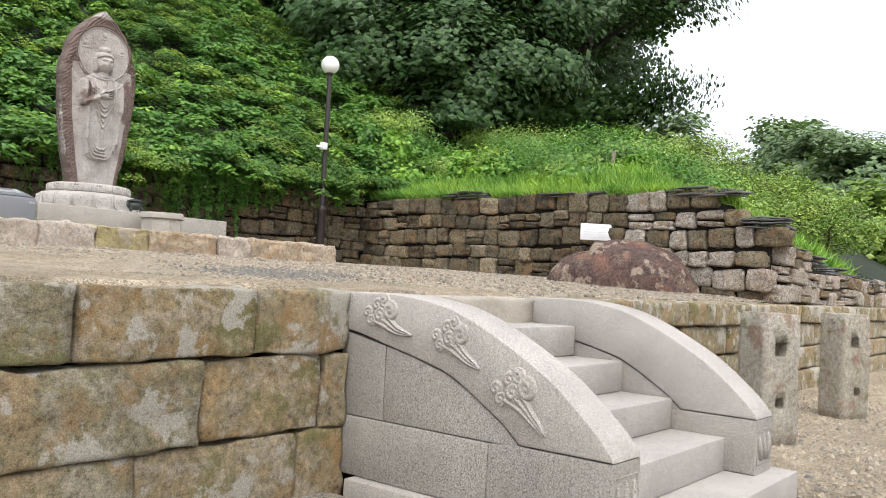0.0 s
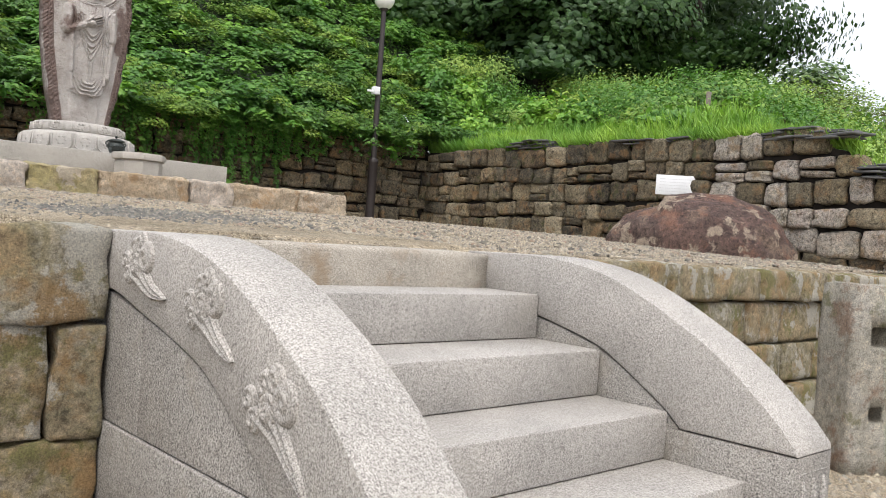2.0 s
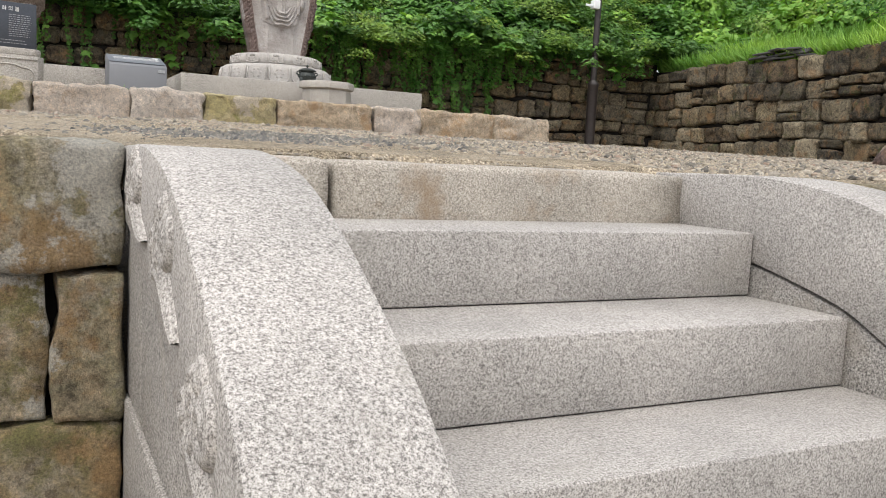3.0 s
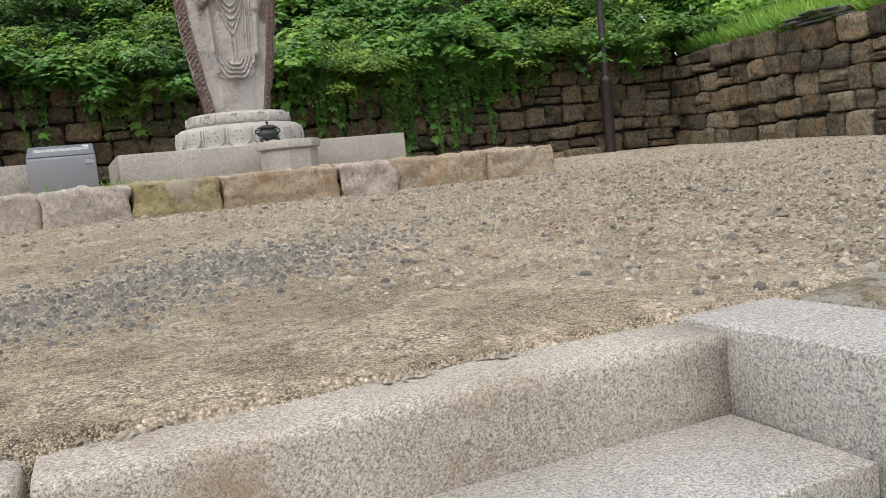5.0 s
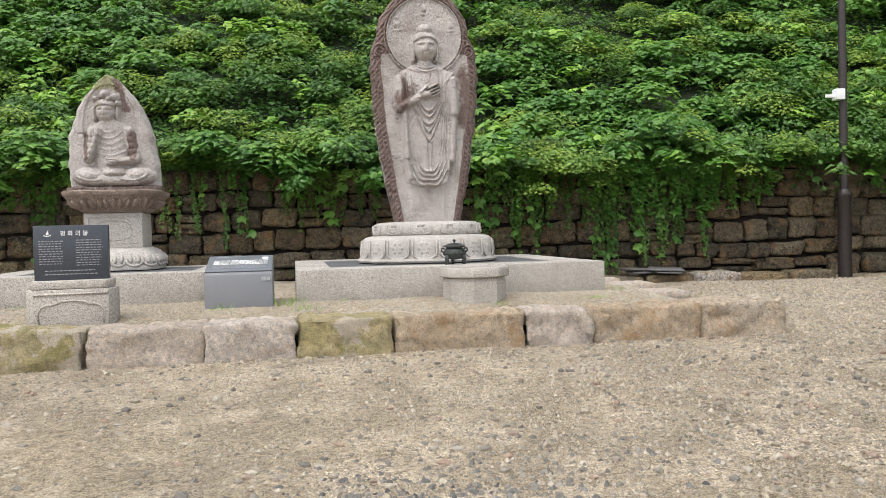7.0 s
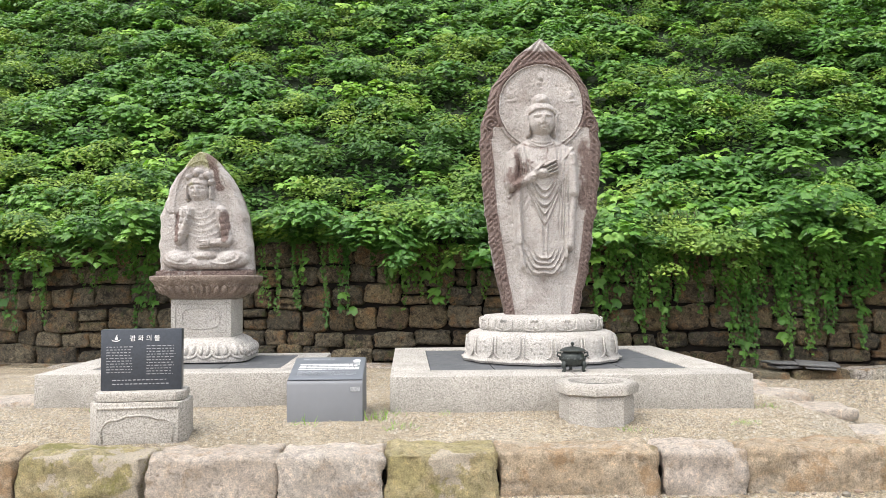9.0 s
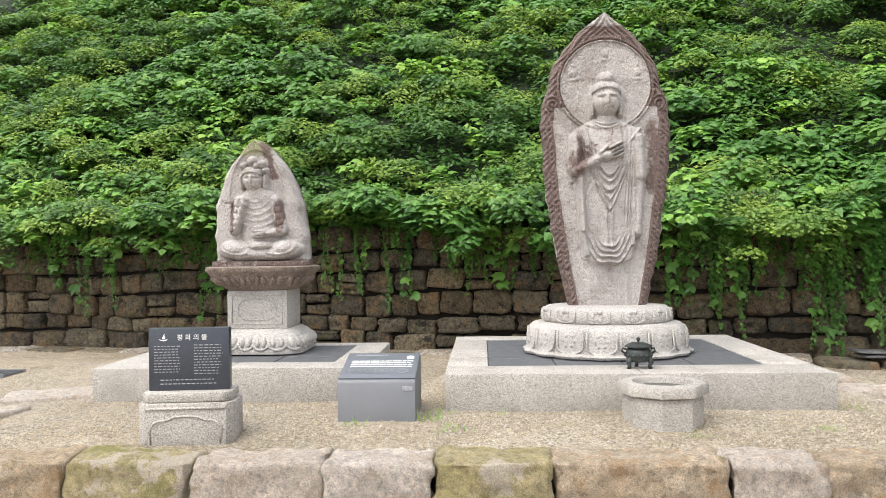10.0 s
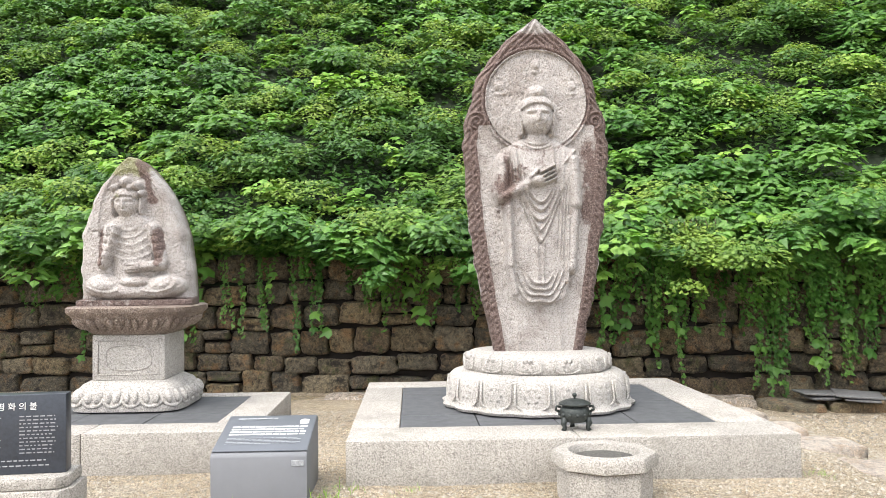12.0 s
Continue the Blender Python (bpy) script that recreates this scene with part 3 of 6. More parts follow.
stair = thing("stone_stair", pose(0, 0, 0), "light grey granite stair with curved cheek walls", "stair")
NOSES = [(-1.50, 0.125), (-1.135, 0.328), (-0.765, 0.538), (-0.375, 0.755)]
for i, (nose, top) in enumerate(NOSES):
    back = NOSES[i + 1][0] + 0.03 if i < 3 else -0.005
    low = NOSES[i - 1][1] + 0.002 if i else -0.088
    part("step", sheared(box(-1.673, -0.003, nose, back, low, top, 0.010)), STAIR_WORN, stair)
part("plinth", sheared(box(-2.04, 0.42, -1.84, -0.10, LOW - 0.1, -0.09, 0.012)), STAIR_WORN, stair, "granite base slab under the stair")

TOP = [(0.30, 0.940), (0.0, 0.946), (-0.36, 0.948), (-0.62, 0.918), (-0.80, 0.872), (-0.98, 0.797), (-1.15, 0.71), (-1.33, 0.606), (-1.48, 0.49), (-1.62, 0.365), (-1.688, 0.285)]
UNDER = [(-1.69, 0.262), (-1.19, 0.262), (-1.10, 0.34), (-0.985, 0.414), (-0.86, 0.49), (-0.72, 0.56), (-0.50, 0.62), (-0.285, 0.668), (-0.02, 0.725), (0.30, 0.73)]


def fine(outline, n=4):
    """More points between those of a bent outline."""
    pts = [Vector((a, b)) for a, b in outline]
    out = []
    for i in range(len(pts) - 1):
        p0, p1, p2, p3 = pts[max(i - 1, 0)], pts[i], pts[i + 1], pts[min(i + 2, len(pts) - 1)]
        for k in range(n):
            t = k / n
            q = 0.5 * ((2 * p1) + (p2 - p0) * t + (2 * p0 - 5 * p1 + 4 * p2 - p3) * t * t + (3 * p1 - p0 - 3 * p2 + p3) * t ** 3)
            out.append((q.x, q.y))
    out.append(tuple(pts[-1]))
    return out


def cheek(x0, x1, outer):
    """One curved cheek wall: rail stone, infill stones and the course under them."""
    rail = part("rail_stone", sheared(prism(fine(TOP[:-1]) + [TOP[-1]] + [UNDER[0]] + fine(UNDER[1:]), x0, x1, "x", 0.014)), STAIR_WORN, stair, "curved granite rail stone with rounded edges")
    lip = 0.012
    part("end_stone", sheared(prism([(0.05, 0.722), (-0.286, 0.660), (-0.286, 0.248), (0.05, 0.248)], x0 + lip, x1 - lip, "x", 0.004)), STAIR, stair)
    part("infill_stone", sheared(prism([(-0.292, 0.659), (-0.50, 0.613), (-0.72, 0.553), (-0.86, 0.483), (-0.985, 0.407), (-1.10, 0.333), (-1.18, 0.262), (-1.18, 0.248), (-0.292, 0.248)], x0 + lip, x1 - lip, "x", 0.004)), STAIR, stair)
    part("lower_stone", sheared(box(x0, x1, -1.008, 0.05, -0.086, 0.242, 0.006)), STAIR, stair)
    nose = part("front_stone", sheared(prism([(-1.69, -0.086), (-1.69, 0.257), (-1.185, 0.257), (-1.012, 0.242), (-1.012, -0.086)], x0, x1, "x", 0.008)), STAIR, stair)
    # carved leaf panel on the front of the lowest stone
    cx, w = (x0 + x1) / 2, x1 - x0
    bits = []
    for j, (ox, lean) in enumerate(((-0.26, 0.5), (0.0, 0.0), (0.26, -0.5))):
        pts = [(cx + w * ox * 0.6, -1.688, 0.0), (cx + w * (ox - lean * 0.06), -1.692, 0.08), (cx + w * (ox * 1.1), -1.69, 0.165)]
        bits.append(tube([SHEAR @ Vector(p) for p in pts], [0.016, 0.022, 0.005], 8))
    ring = [SHEAR @ Vector((cx + w * 0.38 * sx, -1.688, z)) for sx, z in ((-1, -0.03), (-1, 0.19), (1, 0.19), (1, -0.03), (-1, -0.03))]
    bits.append(tube(ring, [0.006] * 5, 6))
    link("leaf_carving", raw("leaf_carving", *joined(bits), True), STAIR, nose, "worn leaf carving in low relief")
    return rail


rail_left = cheek(-1.965, -1.675, -1)
rail_right = cheek(0.0, 0.325, 1)


def cloud(y, z, ky, kz, tail, drop):
    """A cloud scroll in relief: curls above, streaming tail below."""
    x = -1.965
    bits = []

    def at(a, b, out=0.0):
        yy = y + ky * a
        return tuple(SHEAR @ Vector((x - 0.002 - out, yy, z + kz * b)))

    def curl_at(a, b, out):
        return at(1.04 * a, 1.32 * b - drop, out)

    curls = ((-0.018, 0.074, 0.034, -1), (0.022, 0.056, 0.034, 1), (0.082, 0.020, 0.030, 1), (0.060, -0.016, 0.030, 1), (-0.056, 0.036, 0.048, -1), (0.004, 0.012, 0.040, 1))
    for j, (ca, cb, r, spin) in enumerate(curls):
        verts, faces, rings, spokes = [], [], 11, 40
        for i in range(rings):
            q = i / (rings - 1)
            for k in range(spokes):
                a = 2 * math.pi * k / spokes
                coil = math.cos(2 * math.pi * 1.55 * q - spin * a + 0.8)
                high = (0.011 + 0.003 * (j > 3)) * (1 - q ** 6) + 0.0035 * coil * (1 - q ** 4) - 0.004 * (i == rings - 1)
                verts.append(curl_at(ca + r * q * math.cos(a), cb + r * q * math.sin(a), high))
        for i in range(rings - 1):
            for k in range(spokes):
                n = (k + 1) % spokes
                faces.append((i * spokes + k, i * spokes + n, (i + 1) * spokes + n, (i + 1) * spokes + k))
        bits.append((verts, faces))
    # the tail: one rippled tongue of four strands running to a point
    verts, faces, rows, cols = [], [], 26, 33
    for i in range(rows):
        t = i / (rows - 1)
        mid_a = (0.03 - 0.04 * math.sin(t * math.pi * 0.9)) * (1 - t) + tail[0] * t ** 1.15 * 0.82
        mid_b = (0.005 - drop) * (1 - t) + tail[1] * (1.0 * t - 0.25 * math.sin(t * math.pi)) - 0.040 * math.sin(t * math.pi)
        half = 0.054 * (1 - t) ** 0.7 + 0.003 + 0.006 * math.sin(t * 9.0) * (1 - t)
        for k in range(cols):
            w = 2 * k / (cols - 1) - 1
            high = (0.009 + 0.0042 * math.cos(w * math.pi * 3.5)) * (1 - w ** 8) - 0.004 * (abs(w) > 0.99)
            verts.append(at(mid_a - 0.50 * half * w, mid_b + 0.86 * half * w + 0.008 * math.sin(t * 8.0) * (1 - t), high))
    for i in range(rows - 1):
        for k in range(cols - 1):
            n = i * cols + k
            faces.append((n, n + 1, n + cols + 1, n + cols))
    bits.append((verts, faces))
    link("cloud_carving", raw("cloud_carving", *joined(bits), True), STAIR_WORN, rail_left, "cloud scroll carved in relief")


cloud(-0.25, 0.815, 1.15, 0.95, (-0.243, -0.085), 0.0)
cloud(-0.745, 0.735, 1.10, 1.0, (-0.217, -0.13), 0.012)
cloud(-1.15, 0.525, 1.22, 1.05, (-0.188, -0.185), 0.030)

# ---- front terrace wall ----
def wall_core(name, x0, x1, y0, y1, z0, z1, label):
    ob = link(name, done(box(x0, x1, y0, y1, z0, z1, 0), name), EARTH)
    return tagged(ob, label, "wall", kind="structure")


front_left = wall_core("wall_front_left", -12, -2.0, 0.14, 0.5, LOW - 0.2, 0.90, "mossy sandstone block wall holding the terrace")
front_left.data.transform(SHEAR)
front_right = wall_core("wall_front_right", -1.6, 14.3, 0.16, 0.5, LOW - 0.2, 0.72, "weathered block wall holding the terrace beside the stair")
front_right.data.transform(SHEAR)


def course(parent, joints, z0, z1, face, mat, depth=0.36, cuts=7, amp=0.02, edge=0.035, seed=1, slope=0.0):
    for i, (a, b) in enumerate(zip(joints, joints[1:])):
        w, h = b - a - 0.012, z1 - z0 - 0.010
        me = rough_block("block", w, depth, h, cuts, amp, seed + i * 1.37, edge, 4.5, True)
        cx = (a + b) / 2
        link("block", me, mat, parent, "", pose(cx, face + depth / 2 + SKEW * cx + 0.012 * math.sin(seed * 3 + i * 2.3), (z0 + z1) / 2, 0, 0, math.degrees(math.atan(SKEW))))


course(front_left, [-9.2, -7.9, -6.6, -5.6, -4.55, -3.60, -2.66, -1.975], 0.60, 0.953, -0.02, FRONT, seed=2, cuts=15, amp=0.020, edge=0.014)
course(front_left, [-9.4, -8.2, -7.2, -6.1, -5.0, -3.95, -2.95, -2.17, -1.98], 0.18, 0.60, -0.01, FRONT, seed=21, cuts=15, amp=0.020, edge=0.014)
course(front_left, [-9.0, -7.8, -6.7, -5.5, -4.4, -3.28, -2.32, -1.98], LOW - 0.06, 0.18, 0.0, FRONT, seed=43, cuts=15, amp=0.020, edge=0.014)
course(front_left, [-7.4, -6.2, -5.1, -4.0, -2.95, -2.06], LOW - 0.10, -0.165, -0.25, PALE, 0.34, 7, 0.014, 0.025, seed=131)
course(front_right, [-1.676, -1.39, -0.004], 0.715, 0.942, 0.0, CAP, 0.34, 7, 0.006, 0.02, seed=5)
course(front_right, [0.33, 1.05, 1.70, 2.28, 3.05, 3.75, 4.6, 5.5, 6.4, 7.2, 7.9, 8.7, 9.6, 10.5, 11.5, 12.4, 13.4, 14.4], 0.68, 0.945, -0.03, FRONT, 0.42, 6, 0.02, 0.03, seed=61)
course(front_right, [0.33, 0.95, 1.62, 2.9, 3.5, 4.3, 5.15, 5.9, 6.7, 7.5, 8.1, 9.0, 9.8, 10.6, 11.5, 12.4, 13.3, 14.4], 0.34, 0.68, 0.02, FRONT, 0.36, 6, 0.018, 0.03, seed=73)
course(front_right, [0.33, 1.3, 2.0, 2.7, 3.55, 4.2, 4.9, 5.35, 6.0, 6.8, 7.4, 8.2, 8.9, 9.9, 10.8, 11.6, 12.4, 13.5, 14.4], 0.0, 0.34, 0.02, FRONT, 0.36, 6, 0.018, 0.03, seed=85)
course(front_right, [0.33, 1.5, 2.6, 3.7, 4.9, 6.2, 7.6, 9.0, 10.6, 12.4, 14.4], LOW - 0.05, 0.0, -0.07, FRONT, 0.36, 6, 0.014, 0.03, seed=97)

# ---- old stone posts ----
def post(x, y, turn, w, d, seed, label):
    t = thing("stone_post", pose(x, y, LOW, 0, 0, turn), label, "post", "old stone posts")
    me = rough_block("shaft", w, d, 1.20, 8, 0.012, seed, 0.03, 5.0)
    body = link("shaft", me, POST, t, "", pose(0, 0, 0.57))
    return t, body


def bored(t, body, cutters):
    """Sinks holes into the shaft by a boolean, applied at once."""
    for pts in cutters:
        bm = pts
        me = done(bm, "cutter")
        cut = new("cutter", me)
        cut.parent = t
        mod = body.modifiers.new("hole", "BOOLEAN")
        mod.object, mod.operation, mod.solver = cut, "DIFFERENCE", "EXACT"
        bpy.context.view_layer.update()
        hewn = bpy.data.meshes.new_from_object(body.evaluated_get(bpy.context.evaluated_depsgraph_get()))
        body.modifiers.clear()
        body.data = hewn
        bpy.data.objects.remove(cut)


def cutter(x, z, w, h, d, y):
    bm = box(x - w / 2, x + w / 2, y - 0.1, y + d, z - h / 2, z + h / 2, 0.02)
    return bm


p1, b1 = post(2.50, -0.80, -24, 0.42, 0.34, 3, "weathered grey stone post with two mortise holes")
bored(p1, b1, [cutter(-0.03, 0.85, 0.13, 0.13, 0.14, -0.17), cutter(-0.02, 0.37, 0.10, 0.10, 0.14, -0.17)])
p2, b2 = post(5.0, -0.64, -24, 0.42, 0.34, 8, "weathered lichen-spotted stone post with two mortise holes")
bored(p2, b2, [cutter(-0.03, 0.85, 0.12, 0.12, 0.14, -0.17), cutter(0.02, 0.30, 0.09, 0.10, 0.14, -0.17)])

# ---- kerb in front of the bed ----
kerb = tagged(link("kerb", done(box(-9.5, 3.40, 0.05, 0.20, 1.0, 1.30, 0), "kerb"), EARTH), "row of pale hewn kerb stones", "kerb", kind="structure")
kerb.matrix_basis = spot(0, 0, 0)
JOINTS = [-8.6, -7.9, -7.1, -6.3, -5.6, -4.8, -4.1, -3.35, -2.68, -1.98, -1.30, -0.59, 0.0, 0.63, 1.54, 2.02, 2.82, 3.48]
KINDS = [0, 1, 0, 2, 0, 1, 0, 0, 1, 2, 0, 0, 2, 1, 0, 1, 1]
for i, (a, b) in enumerate(zip(JOINTS, JOINTS[1:])):
    me = rough_block("kerb_stone", b - a - 0.014, 0.36, 0.36, 17, 0.030, 11 + i * 2.3, 0.020, 6.0)
    link("kerb_stone", me, (KERB, KERB_TAN, KERB_GREEN)[KINDS[i]], kerb, "", pose((a + b) / 2, 0.10 + 0.015 * math.sin(i * 2.1), 1.232 + 0.006 * math.sin(i * 1.7), 0, 0, 0.8 * math.sin(i * 3.3)))

# ---- platforms ----
def platform(u0, u1, v0, v1, z0, z1, pad, joints, label):
    t = thing("stone_platform", spot((u0 + u1) / 2, v0, z0), label, "platform")
    w, d, h = u1 - u0, v1 - v0, z1 - z0
    cuts = [-w / 2] + [j - (u0 + u1) / 2 for j in joints] + [w / 2]
    band = pad[2] - v0
    for a, b in zip(cuts, cuts[1:]):
        part("edge_stone", box(a + 0.001, b - 0.001, 0, band, 0, h, 0.010), SHRINE, t)
    back = d - (pad[3] - v0)
    part("edge_stone", box(-w / 2, w / 2, d - back, d, 0, h, 0.010), SHRINE, t)
    pl, pr = pad[0] - (u0 + u1) / 2, pad[1] - (u0 + u1) / 2
    part("edge_stone", box(-w / 2, pl, band + 0.001, d - back - 0.001, 0, h, 0.010), SHRINE, t)
    part("edge_stone", box(pr, w / 2, band + 0.001, d - back - 0.001, 0, h, 0.010), SHRINE, t)
    nu, nv = max(2, round((pr - pl) / 0.5)), max(2, round((d - back - band) / 0.45))
    for i in range(nu):
        for j in range(nv):
            a0, a1 = pl + (pr - pl) * i / nu, pl + (pr - pl) * (i + 1) / nu
            c0, c1 = band + (d - back - band) * j / nv, band + (d - back - band) * (j + 1) / nv
            part("slate_slab", box(a0 + 0.003, a1 - 0.003, c0 + 0.003, c1 - 0.003, 0.05, h - 0.008 + 0.002 * ((i + j) % 2), 0.003, 1), SLATE, t, "dark grey slate slab" if i + j == 0 else "")
    return t


platform(0.0, 2.62, 1.25, 3.78, 1.33, 1.68, (0.30, 2.29, 1.66, 3.45), (1.34,), "pale granite platform with a slate-paved top")
platform(-2.63, -0.60, 1.62, 3.28, 1.33, 1.68, (-2.33, -0.88, 1.94, 3.12), (-1.62,), "smaller pale granite platform with a slate-paved top")

# ---- carved slabs ----
def bump_ellipse(U, Z, cu, cz, ru, rz, depth, power=0.5):
    q = ((U - cu) / ru) ** 2 + ((Z - cz) / rz) ** 2
    return depth * np.clip(1 - q, 0, 1) ** power


def bump_bar(U, Z, a, b, r, depth):
    a, b = np.array(a, float), np.array(b, float)
    d = b - a
    t = np.clip(((U - a[0]) * d[0] + (Z - a[1]) * d[1]) / (d @ d), 0, 1)
    q = ((U - a[0] - t * d[0]) ** 2 + (Z - a[1] - t * d[1]) ** 2) / r ** 2
    return depth * np.clip(1 - q, 0, 1) ** 0.5


def blur(h, n):
    for _ in range(n):
        p = np.pad(h, 1, mode="edge")
        h = (p[1:-1, 1:-1] * 2 + p[:-2, 1:-1] + p[2:, 1:-1] + p[1:-1, :-2] + p[1:-1, 2:]) / 6
    return h


def cloudy(U, Z, size, seed, octaves=4):
    """Smooth chance values from 0 to 1 over a slab's face, patches about size metres across."""
    g = np.random.default_rng(seed)
    out, total = np.zeros_like(U), 0.0
    for k in range(octaves):
        grid = g.random((64, 64))
        a, b = (U + 3) / size * 2 ** k % 63, (Z + 1) / size * 2 ** k % 63
        i, j = a.astype(int), b.astype(int)
        p, q = a - i, b - j
        p, q = p * p * (3 - 2 * p), q * q * (3 - 2 * q)
        i2, j2 = (i + 1) % 64, (j + 1) % 64
        out += (grid[i, j] * (1 - p) * (1 - q) + grid[i2, j] * p * (1 - q) + grid[i, j2] * (1 - p) * q + grid[i2, j2] * p * q) / 1.6 ** k
        total += 1 / 1.6 ** k
    return out / total


def relief(name, edge, top, thick, height, nu=150, nz=300, maps=None, seed=0.0, lean=0.0):
    """One closed mesh: a slab with outline edge(z), carved on its front by height(U, Z); lean shifts its top sideways."""
    zs = np.linspace(0, top, nz)
    hw = edge(zs)
    s = np.linspace(-1, 1, nu)
    U = hw[:, None] * s[None]
    sway = 0.004 * np.sin(zs * 6.1 + seed) + 0.002 * np.sin(zs * 15.7 + seed * 2)
    chip = 0.006 * np.sin(zs * 23 + seed) + 0.004 * np.sin(zs * 51 + 1)
    Z = np.repeat(zs[:, None], nu, 1)
    h = height(U, Z)
    round_off = 0.06 * (1 - np.clip((1 - np.abs(s[None])) * hw[:, None] / 0.05, 0, 1)) ** 2
    pits = np.random.default_rng(int(seed) + 5).normal(0, 0.0035, h.shape)
    Y = -thick / 2 - h + round_off + blur(pits, 1)
    front = np.stack([U + sway[:, None] * np.abs(s[None]) ** 3 + chip[:, None] * s[None] ** 5, Y, Z], -1).reshape(-1, 3)
    idx = np.arange(nu * nz).reshape(nz, nu)
    faces = np.stack([idx[:-1, :-1], idx[:-1, 1:], idx[1:, 1:], idx[1:, :-1]], -1).reshape(-1, 4)
    n = nu * nz
    ring_l = np.stack([-hw * 0.96, np.full(nz, thick / 2), zs], 1)
    ring_r = np.stack([hw * 0.96, np.full(nz, thick / 2), zs], 1)
    li, ri = n + np.arange(nz), n + nz + np.arange(nz)
    left = np.stack([idx[:-1, 0], idx[1:, 0], li[1:], li[:-1]], -1)
    right = np.stack([idx[:-1, -1], ri[:-1], ri[1:], idx[1:, -1]], -1)
    back = np.stack([li[:-1], li[1:], ri[1:], ri[:-1]], -1)
    verts = np.concatenate([front, ring_l, ring_r])
    verts[:, 0] += lean * verts[:, 2]
    ends = [list(map(int, idx[0, ::-1])) + [int(li[0]), int(ri[0])], list(map(int, idx[-1])) + [int(ri[-1]), int(li[-1])]]
    every = np.concatenate([faces, left, right, back]).tolist() + ends
    me = raw(name, verts, every, True)
    me.materials.append(STATUE)
    for key, values in maps(U, Z).items():
        at = me.attributes.new(key, "FLOAT", "POINT")
        at.data.foreach_set("value", np.concatenate([values.ravel(), np.full(2 * nz, 0.5)]).astype(np.float32))
    return me


STAND_Z = [0.0, 0.45, 1.0, 1.48, 1.66, 1.73, 1.92, 2.11, 2.28, 2.36, 2.40]
STAND_W = [0.315, 0.42, 0.50, 0.528, 0.515, 0.475, 0.44, 0.335, 0.165, 0.06, 0.02]


def bent(z, zs, ws):
    w = np.interp(z, zs, ws)
    for _ in range(10):
        w[1:-1] = (w[:-2] + 2 * w[1:-1] + w[2:]) / 4
    return w


HALO_Z, HALO_R = 1.80, 0.375


def inner_line(Z):
    return np.interp(Z, [0.0, 0.5, 1.0, 1.5, 1.62], [0.25, 0.335, 0.405, 0.44, 0.425])


